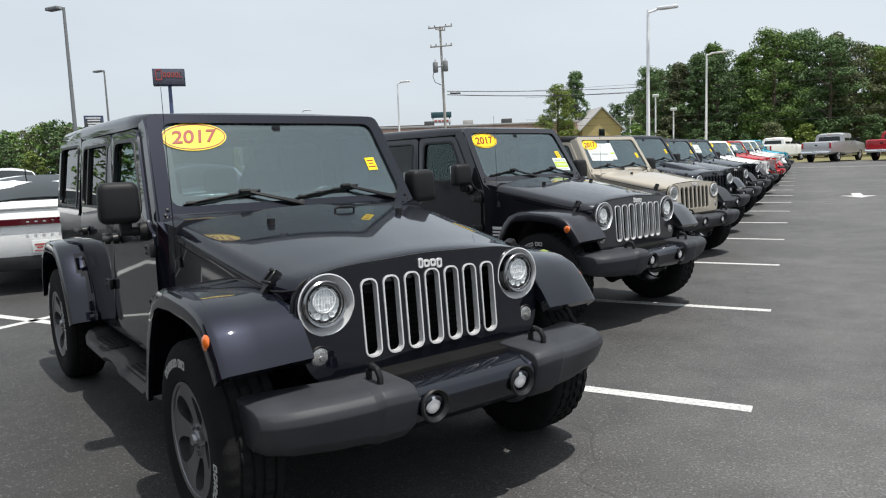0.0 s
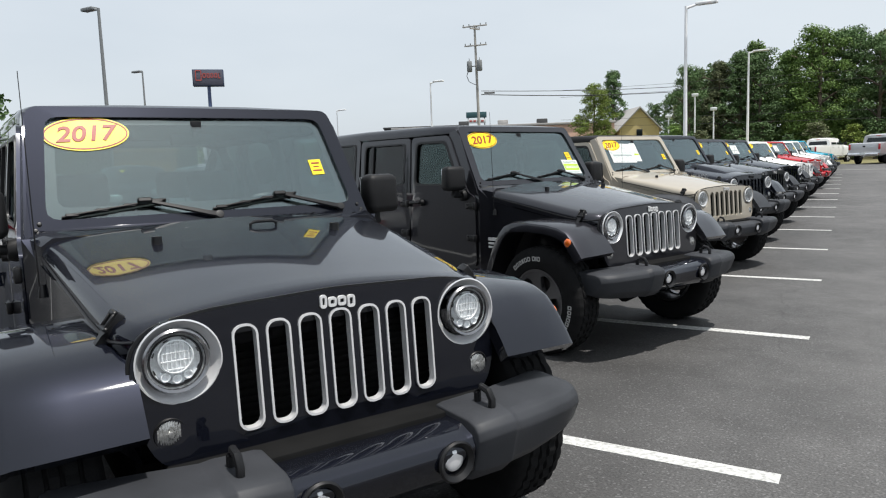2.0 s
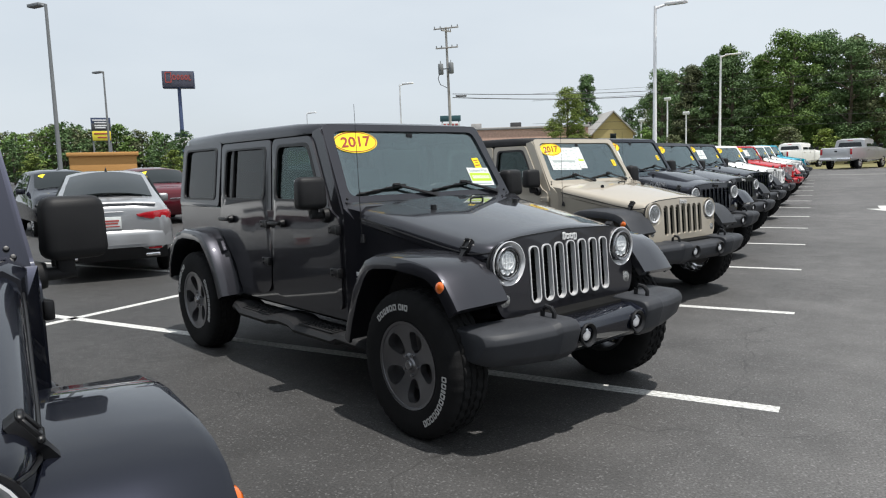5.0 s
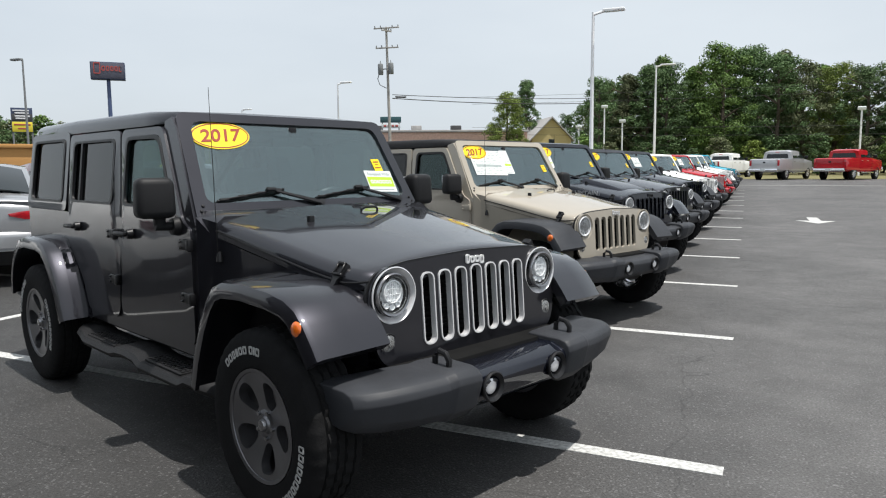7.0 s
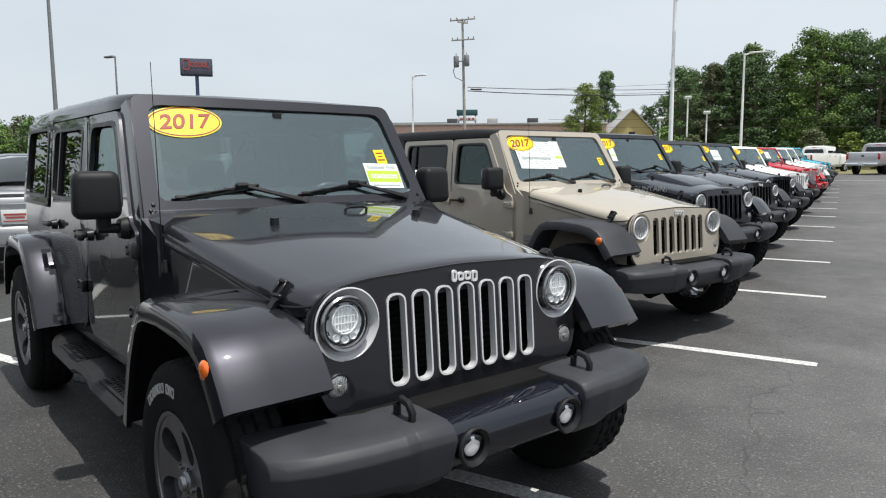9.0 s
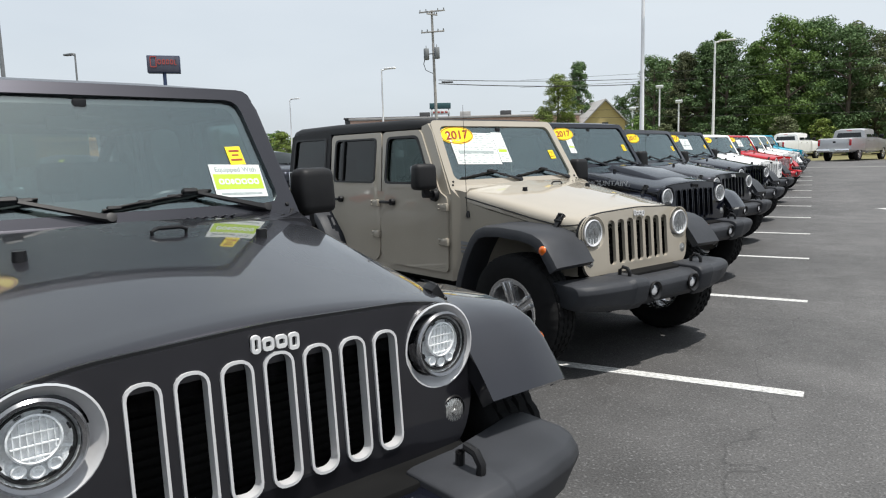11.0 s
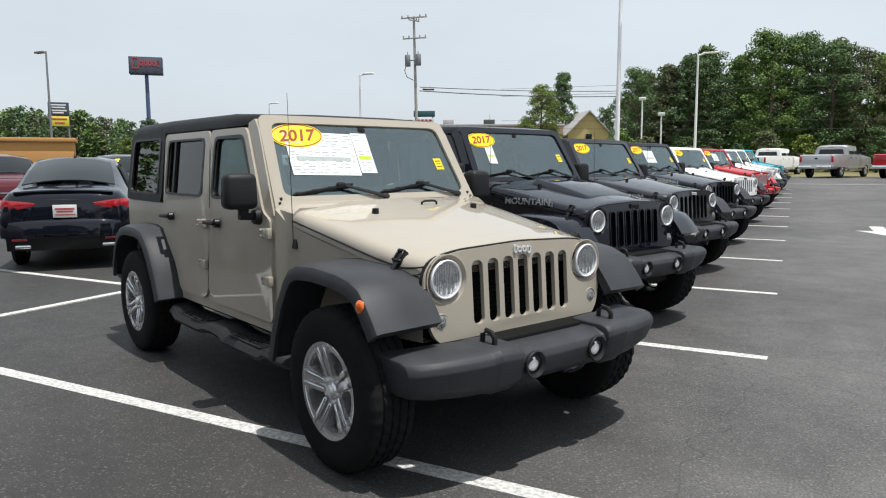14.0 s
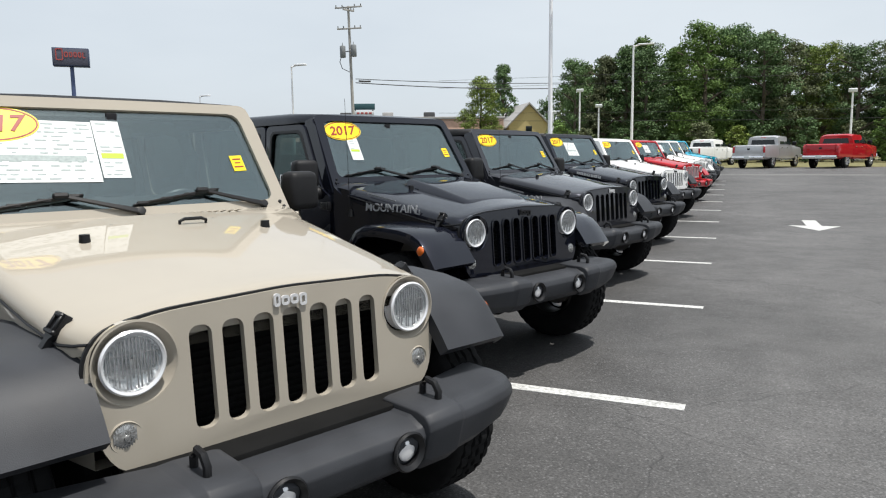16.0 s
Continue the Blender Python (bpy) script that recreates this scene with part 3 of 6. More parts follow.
def build_side(sign):
    """Outer body side below the belt, behind and under the doors."""
    o = [(-0.80, 0.50), (-2.36, 0.50), (-2.40, 0.62), (-2.48, 0.76), (-2.62, 0.87), (-2.80, 0.91), (-3.10, 0.91), (-3.24, 0.86), (-3.36, 0.75), (-3.41, 0.62), (-3.48, 0.62), (-3.50, 0.70), (-3.50, 1.17), (-0.80, 1.17)]
    return plate(o, thick=0.03, place=lambda u, v, d: (u, sign * (0.764 - d), v))


DOOR_F = [(-0.84, 0.56), (-1.70, 0.56), (-1.765, 0.62), (-1.765, 1.675), (-1.235, 1.675), (-0.93, 1.18), (-0.84, 1.15)]
WIN_F = [(-1.05, 1.245), (-1.69, 1.245), (-1.69, 1.625), (-1.27, 1.625)]
DOOR_R = [(-1.785, 0.62), (-1.85, 0.56), (-2.30, 0.56), (-2.38, 0.74), (-2.62, 0.98), (-2.63, 1.675), (-1.785, 1.675)]
WIN_R = [(-1.86, 1.245), (-2.55, 1.245), (-2.55, 1.625), (-1.86, 1.625)]
QUARTER = [(-2.65, 1.175), (-3.49, 1.175), (-3.45, 1.70), (-2.65, 1.70)]
WIN_Q = [(-2.73, 1.235), (-3.40, 1.235), (-3.37, 1.65), (-2.73, 1.65)]


def build_door(outline, hole, sign):
    return plate(soften(outline, 0.05), [soften(hole, 0.05)], 0.03, side_place(sign, 0.006))


def grown(poly, d):
    c = sum((Vector(p) for p in poly), Vector((0, 0))) / len(poly)
    return [tuple(Vector(p) + (Vector(p) - c).normalized() * d) for p in poly]


def build_pane(hole, sign, off=-0.012):
    return plate(soften(grown(hole, 0.01), 0.05), (), 0.005, side_place(sign, off))


def build_seal(hole, sign):
    return plate(soften(grown(hole, 0.012), 0.055), [soften(grown(hole, -0.018), 0.05)], 0.012, side_place(sign, 0.009))


def build_roof():
    secs = []
    for x, hw, z0, z1 in ((-1.155, 0.66, 1.705, 1.735), (-1.20, 0.69, 1.69, 1.755), (-1.5, 0.705, 1.685, 1.772), (-2.6, 0.712, 1.685, 1.78), (-3.33, 0.71, 1.685, 1.772), (-3.45, 0.695, 1.68, 1.755), (-3.48, 0.67, 1.68, 1.72)):
        c = 0.045
        secs.append([(x, -hw, z0), (x, -hw, z1 - c), (x, -hw + 0.015, z1 - 0.018), (x, -hw + c, z1 - 0.004), (x, -hw * 0.4, z1 + 0.006), (x, hw * 0.4, z1 + 0.006), (x, hw - c, z1 - 0.004), (x, hw - 0.015, z1 - 0.018), (x, hw, z1 - c), (x, hw, z0)])
    return loft(secs)


WS_B, WS_T = (-0.80, 1.125), (-1.165, 1.735)   # windscreen frame, foot and head as (x, z)


def ws_place(u, v, d):
    """u across, v 0..1 up the windscreen, d outwards."""
    x = WS_B[0] + (WS_T[0] - WS_B[0]) * v
    z = WS_B[1] + (WS_T[1] - WS_B[1]) * v
    return (x + d * 0.858 + 0.02 * (1 - u * u / 0.5), u, z + d * 0.513)


WS_OUT = [(-0.755, 0.0), (0.755, 0.0), (0.69, 1.0), (-0.69, 1.0)]
WS_HOLE = [(-0.675, 0.225), (0.675, 0.225), (0.625, 0.925), (-0.625, 0.925)]


def dense(poly, n=6):
    out = []
    for i, p in enumerate(poly):
        q = poly[(i + 1) % len(poly)]
        out += [(p[0] + (q[0] - p[0]) * k / n, p[1] + (q[1] - p[1]) * k / n) for k in range(n)]
    return out


def uvround(poly, r):
    """Rounds corners of a (u, v) outline, v being 0.71 m tall."""
    return [(a, b / 0.71) for a, b in dense(soften([(a, b * 0.71) for a, b in poly], r), 2)]


def build_ws_frame():
    return plate(uvround(WS_OUT, 0.05), [uvround(WS_HOLE, 0.06)], 0.05, lambda u, v, d: ws_place(u, v, d - 0.03))


def build_ws_band():
    inner = [(-0.625, 0.315), (0.625, 0.315), (0.592, 0.885), (-0.592, 0.885)]
    return plate(uvround(WS_HOLE, 0.06), [uvround(inner, 0.05)], 0.004, lambda u, v, d: ws_place(u, v, 0.0012 - d))


def build_ws_glass():
    rows = []
    for i in range(17):
        t = -1 + i / 8
        rows.append([ws_place(t * 0.674, 0.227, 0.006), ws_place(t * 0.626, 0.924, 0.006), ws_place(t * 0.626, 0.924, 0.002), ws_place(t * 0.674, 0.227, 0.002)])
    return loft(rows)


def flare_sections(prof, yin, yout, lip=0.075, rnd=0.035):
    secs = []
    n = len(prof)
    for i, (x, z) in enumerate(prof):
        a, b = Vector(prof[max(i - 1, 0)]), Vector(prof[min(i + 1, n - 1)])
        d = (b - a).normalized()
        nrm = Vector((-d.y, d.x))
        if nrm.dot(Vector((x, z)) - Vector((sum(p[0] for p in prof) / n, 0.45))) < 0:
            nrm = -nrm

        def at(y, k):
            return (x - nrm.x * k, y, z - nrm.y * k)
        secs.append([at(yin, -0.012), at((yin + yout) / 2, -0.004), at(yout - rnd, 0.0), at(yout - rnd * 0.3, rnd * 0.3), at(yout, rnd), at(yout, lip), at(yout - 0.02, lip), at(yout - 0.03, lip * 0.6), at(yin, 0.04)])
    return secs


FRONT_FLARE = [(-0.60, 0.46), (-0.555, 0.60), (-0.485, 0.76), (-0.41, 0.88), (-0.345, 0.945), (-0.26, 0.975), (-0.1, 0.985), (0.10, 0.975), (0.21, 0.957), (0.285, 0.925), (0.345, 0.868), (0.395, 0.805), (0.43, 0.755)]
REAR_FLARE = [(-3.45, 0.56), (-3.43, 0.68), (-3.37, 0.80), (-3.29, 0.90), (-3.18, 0.965), (-3.04, 0.99), (-2.78, 0.99), (-2.65, 0.965), (-2.56, 0.90), (-2.47, 0.80), (-2.38, 0.66), (-2.31, 0.50)]


def build_flare(prof, yin, sign):
    bm = loft(flare_sections(prof, yin, 0.945))
    return flipped(bm) if sign < 0 else bm


def gx(z):
    """Front face of the grille at a height."""
    return 0.365 - 0.07 * (z - 0.70)


def grille_place(u, v, d):
    return (gx(v) - d - 0.05 * u * u, u, v)


SLOTS = [0.101 * k for k in range(-3, 4)]


def slot_outline(c, grow=0.0):
    top = 1.005 - 0.02 * abs(c)
    return rounded(c - 0.0345 - grow, 0.695 - grow, c + 0.0345 + grow, top + grow, 0.028 + grow * 0.8)


def ring2(cx, cz, r, n=28):
    return [(cx + r * math.cos(2 * math.pi * k / n), cz + r * math.sin(2 * math.pi * k / n)) for k in range(n)]


def build_grille():
    o = dense(soften([(-0.53, 0.625), (0.53, 0.625), (0.585, 0.68), (0.615, 0.80), (0.622, 0.90), (0.605, 0.975), (0.55, 1.025), (0.40, 1.052), (0.0, 1.068), (-0.40, 1.052), (-0.55, 1.025), (-0.605, 0.975), (-0.622, 0.90), (-0.615, 0.80), (-0.585, 0.68)], 0.06, 3), 1)
    holes = [slot_outline(c) for c in SLOTS] + [ring2(s * 0.49, 0.925, 0.117, 40) for s in (-1, 1)]
    return plate(o, holes, 0.024, grille_place)


def build_grille_gap_shade():
    """Dark strip standing in for the shaded gap between grille and hood."""
    o = [(-0.55, 0.64), (0.55, 0.64), (0.60, 0.69), (0.632, 0.80), (0.640, 0.90), (0.622, 0.985), (0.562, 1.038), (0.41, 1.065), (0.0, 1.081), (-0.41, 1.065), (-0.562, 1.038), (-0.622, 0.985), (-0.640, 0.90), (-0.632, 0.80), (-0.60, 0.69)]
    o = [(u * 0.984, 0.86 + (v - 0.86) * 0.972) for u, v in dense(soften(o, 0.06, 3), 1)]
    return plate(o, [[(u * 0.955, 0.86 + (v - 0.86) * 0.93) for u, v in o]], 0.012, lambda u, v, d: grille_place(u, v, d + 0.012))


def build_slot_ring(c):
    return plate(slot_outline(c, 0.004), [slot_outline(c, -0.0025)], 0.030, lambda u, v, d: grille_place(u, v, d - 0.007))


def build_radiator():
    """Finned panel behind the slots, one folded sheet."""
    prof = []
    for k in range(13):
        z = 0.655 + 0.024 * k
        prof += [(0.222, z), (0.222, z + 0.012), (0.236, z + 0.012), (0.236, z + 0.022)]
    prof += [(0.20, prof[-1][1]), (0.20, 0.655)]
    return loft([[(x, y, z) for x, z in prof] for y in (-0.575, 0.575)])


def build_bezel():
    return lathe([(0.099, 0.0), (0.102, 0.012), (0.096, 0.018), (0.088, 0.014), (0.086, -0.03), (0.099, -0.03)], 40, 'X')


def build_surround():
    """Cone in which the lamp sits."""
    return lathe([(0.116, -0.006), (0.1195, 0.005), (0.115, 0.006), (0.104, -0.012), (0.090, -0.024), (0.088, -0.06)], 40, 'X')


def build_reflector():
    return lathe([(0.087, 0.004), (0.080, -0.003), (0.062, -0.010), (0.03, -0.015), (0.0, -0.016)], 32, 'X')


def build_led_module():
    """Round projector behind the lens: an upper drum with a grid of ribs, three small cups under it."""
    bm = lathe([(0.052, -0.014), (0.054, 0.006), (0.050, 0.008), (0.048, -0.006), (0.0, -0.008)], 32, 'X')
    moved(bm, pose(0, 0, 0.014))
    for k in range(-3, 4):
        c = math.sqrt(max(0.047 ** 2 - (0.013 * k) ** 2, 0))
        box((0.006, 0.0028, 2 * c), (0.0, 0.013 * k, 0.014), 0.0, bm=bm)
        if k % 2:
            box((0.007, 2 * c, 0.0028), (0.0, 0, 0.014 + 0.013 * k), 0.0, bm=bm)
    for y, z in ((-0.034, -0.048), (0.0, -0.058), (0.034, -0.048)):
        join(bm, moved(lathe([(0.014, -0.012), (0.015, 0.002), (0.012, 0.003), (0.004, -0.008), (0.0, -0.008)], 16, 'X'), pose(0, y, z)))
    return bm


def build_ring_gap():
    """Black ring between lamp rim and lens."""
    bm = lathe([(0.074, -0.006), (0.077, 0.006), (0.080, 0.006), (0.081, -0.004)], 36, 'X')
    for k in range(8):
        a = radians(45 * k + 22)
        join(bm, moved(box((0.004, 0.016, 0.005), (0.002, 0, 0.071), 0.001, 1), pose(0, 0, 0, math.degrees(a), 0, 0)))
    return bm


def build_flutes():
    """Upright glass flutes and a bulb shield of a sealed lamp."""
    bm = bmesh.new()
    for k in range(-7, 8):
        y = 0.0108 * k
        c = math.sqrt(0.080 ** 2 - y ** 2)
        z0 = -c if abs(k) % 3 else -c * 0.55
        join(bm, tube([(0.002 + 0.010 * (1 - (y / 0.08) ** 2), y, z0), (0.002 + 0.014 * (1 - (y / 0.08) ** 2), y, (z0 + c) / 2), (0.002 + 0.010 * (1 - (y / 0.08) ** 2), y, c)], 0.0032, 5))
    join(bm, lathe([(0.0, 0.016), (0.014, 0.014), (0.019, 0.006), (0.019, -0.012)], 20, 'X'))
    for z in (-0.03, 0.03):
        box((0.004, 0.13, 0.003), (0.012, 0, z), 0.0, bm=bm)
    return bm


def build_lens(r=0.087, dome=0.022):
    return lathe([(r, 0.0)] + [(r * math.cos(radians(a)), dome * math.sin(radians(a))) for a in (15, 35, 55, 75)] + [(0, dome)], 32, 'X')


def build_signal():
    return lathe([(0.0, 0.016), (0.02, 0.0152), (0.034, 0.011), (0.0395, 0.005)], 28, 'X')


def build_signal_ribs():
    """Upright ribs and bulb boss on the clear lens."""
    bm = lathe([(0.0, 0.023), (0.008, 0.022), (0.010, 0.014)], 12, 'X')
    for k in range(-5, 6):
        y = 0.0066 * k
        c = math.sqrt(0.037 ** 2 - y ** 2)
        x = 0.016 - 0.006 * (y / 0.037) ** 2
        join(bm, tube([(x - 0.006 * (c / 0.037) ** 2, y, -c), (x, y, -c * 0.4), (x, y, c * 0.4), (x - 0.006 * (c / 0.037) ** 2, y, c)], 0.0022, 5))
    return bm


def build_signal_ring():
    return lathe([(0.039, 0.008), (0.043, 0.013), (0.048, 0.006), (0.049, -0.02)], 28, 'X')


def build_bumper(sign):
    """Outer end of the front bumper."""
    secs = []
    for y, xf, xb, z0, z1 in ((0.30, 0.660, 0.42, 0.44, 0.648), (0.325, 0.668, 0.42, 0.435, 0.655), (0.445, 0.668, 0.42, 0.435, 0.660), (0.475, 0.650, 0.40, 0.44, 0.648), (0.60, 0.638, 0.37, 0.445, 0.648), (0.74, 0.604, 0.33, 0.455, 0.644), (0.82, 0.565, 0.30, 0.465, 0.640), (0.855, 0.525, 0.29, 0.480, 0.634)):
        y *= sign
        secs.append([(xb, y, z0 + 0.02), (xb, y, z1), (xf - 0.06, y, z1 - 0.004), (xf - 0.026, y, z1 - 0.014), (xf - 0.006, y, z1 - 0.034), (xf, y, z1 - 0.06), (xf - 0.030, y, z0 + 0.05), (xf - 0.085, y, z0)])
    return bevel_all(loft(secs), 0.005, 2, 24)


def build_bumper_mid():
    secs = []
    for y, xf, z0, z1 in ((-0.37, 0.646, 0.44, 0.635), (-0.31, 0.646, 0.44, 0.632), (-0.285, 0.640, 0.44, 0.622), (0.285, 0.640, 0.44, 0.622), (0.31, 0.646, 0.44, 0.632), (0.37, 0.646, 0.44, 0.635)):
        secs.append([(0.44, y, z0 + 0.02), (0.44, y, z1), (xf - 0.075, y, z1), (xf - 0.015, y, z1 - 0.025), (xf, y, z1 - 0.055), (xf - 0.018, y, z0 + 0.05), (xf - 0.085, y, z0)])
    return bevel_all(loft(secs), 0.006, 2, 24)


def build_fog_cup():
    return lathe([(0.062, 0.0), (0.066, 0.012), (0.060, 0.018), (0.046, 0.006), (0.044, -0.03), (0.0, -0.03)], 28, 'X')


def build_hook():
    return tube([(0.50, 0, 0.645), (0.502, 0, 0.69), (0.525, 0, 0.712), (0.56, 0, 0.706), (0.58, 0, 0.68), (0.577, 0, 0.645)], 0.0125, 8)


def build_tyre():
    """Tyre with a block tread, one closed skin."""
    segs = 120
    prof = [(0.232, -0.10, 0), (0.245, -0.118, 0), (0.30, -0.128, 0), (0.345, -0.126, 0), (0.372, -0.118, 1), (0.392, -0.108, 1), (0.401, -0.096, 1), (0.404, -0.072, 1), (0.392, -0.068, 0), (0.392, -0.062, 0),
            (0.406, -0.058, 2), (0.407, -0.026, 2), (0.394, -0.022, 0), (0.394, -0.016, 0), (0.407, -0.012, 3), (0.407, 0.012, 3), (0.394, 0.016, 0), (0.394, 0.022, 0), (0.407, 0.026, 2), (0.406, 0.058, 2),
            (0.392, 0.062, 0), (0.392, 0.068, 0), (0.404, 0.072, 1), (0.401, 0.096, 1), (0.392, 0.108, 1), (0.372, 0.118, 1), (0.345, 0.126, 0), (0.30, 0.128, 0), (0.245, 0.118, 0), (0.232, 0.10, 0)]
    bm = bmesh.new()
    rings = []
    for r, h, row in prof:
        ring = []
        for i in range(segs):
            low = row and (i + (0, 0, 1, 2)[row] + (1 if h > 0 else 0)) % 3 == 0
            rr = r - ((0.011 if row > 1 else 0.006) if low else 0.0)
            a = 2 * math.pi * i / segs
            ring.append(bm.verts.new((rr * math.cos(a), h, rr * math.sin(a))))
        rings.append(ring)
    for p, q in zip(rings, rings[1:]):
        for i in range(segs):
            j = (i + 1) % segs
            bm.faces.new((p[i], p[j], q[j], q[i]))
    bmesh.ops.recalc_face_normals(bm, faces=bm.faces)
    return bm


def arc_bars(r, a0, marks, side=0.1275):
    """Raised bars on a tyre wall; marks: widths in degrees, negative for gaps."""
    bm = bmesh.new()
    a = a0
    for wdeg in marks:
        if wdeg > 0:
            h = r * radians(wdeg) / 2
            hole = [rounded(r - 0.009, -h + 0.006, r + 0.009, h - 0.006, 0.003, 1)] if h > 0.010 else ()
            b = plate(rounded(r - 0.017, -h, r + 0.017, h, 0.005, 2), hole, 0.004, lambda u, v, d: (u, d - 0.002, v))
            moved(b, pose(0, side, 0, 0, 0, 0) @ pose(0, 0, 0, 0, -(a + wdeg / 2), 0))
            join(bm, b)
        a += abs(wdeg)
    return bm


def build_rim_barrel():
    return lathe([(0.236, 0.112), (0.240, 0.118), (0.226, 0.114), (0.218, 0.09), (0.205, 0.0), (0.215, -0.10), (0.238, -0.11)], 48, 'Y')


def build_spokes(kind):
    """Cast wheel face with five openings between the spokes."""
    def at(r, deg):
        return (r * math.cos(radians(deg)), r * math.sin(radians(deg)))
    holes = []
    for k in range(5):
        a = 72 * k + 54
        if kind == "wide":
            o = [at(0.080, a - 16), at(0.125, a - 21), at(0.185, a - 20), at(0.205, a - 8), at(0.205, a + 10), at(0.170, a + 19), at(0.115, a + 17), at(0.080, a + 12)]
        else:
            o = [at(0.088, a - 13), at(0.140, a - 18), at(0.200, a - 21), at(0.207, a - 8), at(0.207, a + 8), at(0.200, a + 21), at(0.140, a + 18), at(0.088, a + 13)]
        holes.append(soften(o, 0.022, 3))

    def dish(u, v, d):
        r = math.hypot(u, v)
        return (u, 0.080 + 0.030 * min(r / 0.2, 1.0) ** 2 - d, v)
    bm = plate(ring2(0, 0, 0.224, 60), holes, 0.040, dish)
    join(bm, lathe([(0.0, 0.098), (0.034, 0.098), (0.040, 0.088), (0.066, 0.084), (0.074, 0.076), (0.074, 0.05), (0.0, 0.04)], 30, 'Y'))
    if kind != "wide":
        for k in range(5):
            for off in (-0.024, 0.024):
                o = [(0.065, off - 0.011), (0.212, off * 1.25 - 0.013), (0.212, off * 1.25 + 0.013), (0.065, off + 0.011)]
                rib = plate(o, (), -0.014, lambda u, v, d: (u, 0.086 + 0.028 * (u / 0.2) ** 2 + d + 0.012, v))
                join(bm, moved(bevel_all(rib, 0.004, 1), pose(0, 0, 0, 0, -(72 * k + 90), 0)))
    return bm


def build_nuts():
    bm = lathe([(0.0, 0.112), (0.022, 0.110), (0.028, 0.098), (0.028, 0.09)], 20, 'Y')
    for k in range(5):
        b = lathe([(0.0, 0.097), (0.009, 0.097), (0.010, 0.075)], 8, 'Y')
        a = radians(72 * k + 54)
        join(bm, moved(b, pose(0.058 * math.cos(a), 0, 0.058 * math.sin(a))))
    return bm


def build_brake():
    return lathe([(0.0, 0.02), (0.16, 0.02), (0.16, 0.0), (0.0, 0.0)], 32, 'Y')


def build_mirror(sign):
    bm = box((0.13, 0.190, 0.20), (0, 0, 0), 0.035, 3, taper=(0.86, 0.95))
    moved(bm, pose(-0.975, 0.895, 1.305, 0, 0, 8))
    return bm if sign > 0 else flipped(bm)


def build_mirror_arm(sign):
    bm = tube([(-0.985, 0.76, 1.158), (-0.985, 0.80, 1.160), (-0.985, 0.895, 1.163)], 0.024, 12, 0.020)
    box((0.055, 0.055, 0.085), (-0.99, 0.868, 1.195), 0.015, bm=bm)
    join(bm, moved(lathe([(0.0, 0.03), (0.040, 0.026), (0.048, 0.0), (0.048, -0.02)], 20, 'Y'), pose(-0.985, 0.785, 1.158)))
    return bm if sign > 0 else flipped(bm)


def build_mirror_glass(sign):
    bm = box((0.004, 0.155, 0.165), (0, 0, 0), 0.0015, 1)
    moved(bm, pose(-0.975, 0.895, 1.305, 0, 0, 8) @ pose(-0.0605, 0, 0))
    return bm if sign > 0 else flipped(bm)


def build_handle(x, sign):
    bm = box((0.15, 0.028, 0.024), (x, 0.822, 1.085), 0.009)
    box((0.03, 0.03, 0.022), (x - 0.055, 0.80, 1.085), 0.006, bm=bm)
    join(bm, moved(lathe([(0.0, 0.03), (0.026, 0.03), (0.03, 0.0)], 18, 'Y'), pose(x + 0.07, 0.782, 1.085)))
    return bm if sign > 0 else flipped(bm)


def build_hinge(x, z, sign):
    bm = box((0.10, 0.016, 0.052), (x - 0.045, 0.791, z), 0.006)
    box((0.035, 0.03, 0.062), (x + 0.012, 0.792, z), 0.008, bm=bm)
    for k in (-1, 1):
        box((0.018, 0.010, 0.012), (x - 0.07, 0.802, z + 0.015 * k), 0.003, 1, bm=bm)
    return bm if sign > 0 else flipped(bm)


def build_latch(sign):
    """Rubber hood strap: lower knob, narrow neck, broad ribbed upper half with a hook."""
    bm = bmesh.new()
    st = plate(soften([(-0.013, -0.03), (0.013, -0.03), (0.013, 0.012), (0.027, 0.022), (0.027, 0.088), (-0.027, 0.088), (-0.027, 0.022), (-0.013, 0.012)], 0.008, 2), (), 0.022, lambda u, v, d: (u, d - 0.004, v))
    box((0.045, 0.030, 0.034), (0, 0.010, -0.042), 0.010, bm=st)
    box((0.060, 0.014, 0.014), (0, 0.020, 0.030), 0.004, 1, bm=st)
    box((0.044, 0.014, 0.016), (0, 0.022, 0.080), 0.005, 1, bm=st)
    for k in (-1, 1):
        box((0.009, 0.012, 0.05), (0.018 * k, 0.021, 0.055), 0.003, 1, bm=st)
    join(bm, moved(st, pose(0.165, 0.650, 0.978, 36, 4, -5)))
    return bm if sign > 0 else flipped(bm)


def build_step(sign):
    """Moulded running board with two sunk treads between raised saddles."""
    secs = []
    for x, z, y1 in ((-0.56, 0.395, 0.80), (-0.66, 0.435, 0.875), (-0.76, 0.450, 0.895), (-0.82, 0.425, 0.90), (-1.30, 0.425, 0.90), (-1.37, 0.446, 0.895), (-1.50, 0.450, 0.890), (-1.62, 0.446, 0.895), (-1.69, 0.428, 0.90), (-2.12, 0.430, 0.90), (-2.19, 0.450, 0.890), (-2.30, 0.450, 0.87), (-2.36, 0.455, 0.83)):
        secs.append([(x, 0.66, z - 0.05), (x, 0.68, z + 0.004), (x, y1 - 0.05, z), (x, y1 - 0.018, z - 0.008), (x, y1, z - 0.035), (x, y1 - 0.012, z - 0.058), (x, y1 - 0.07, z - 0.072), (x, 0.70, z - 0.064)])
    bm = loft(secs)
    return bm if sign > 0 else flipped(bm)


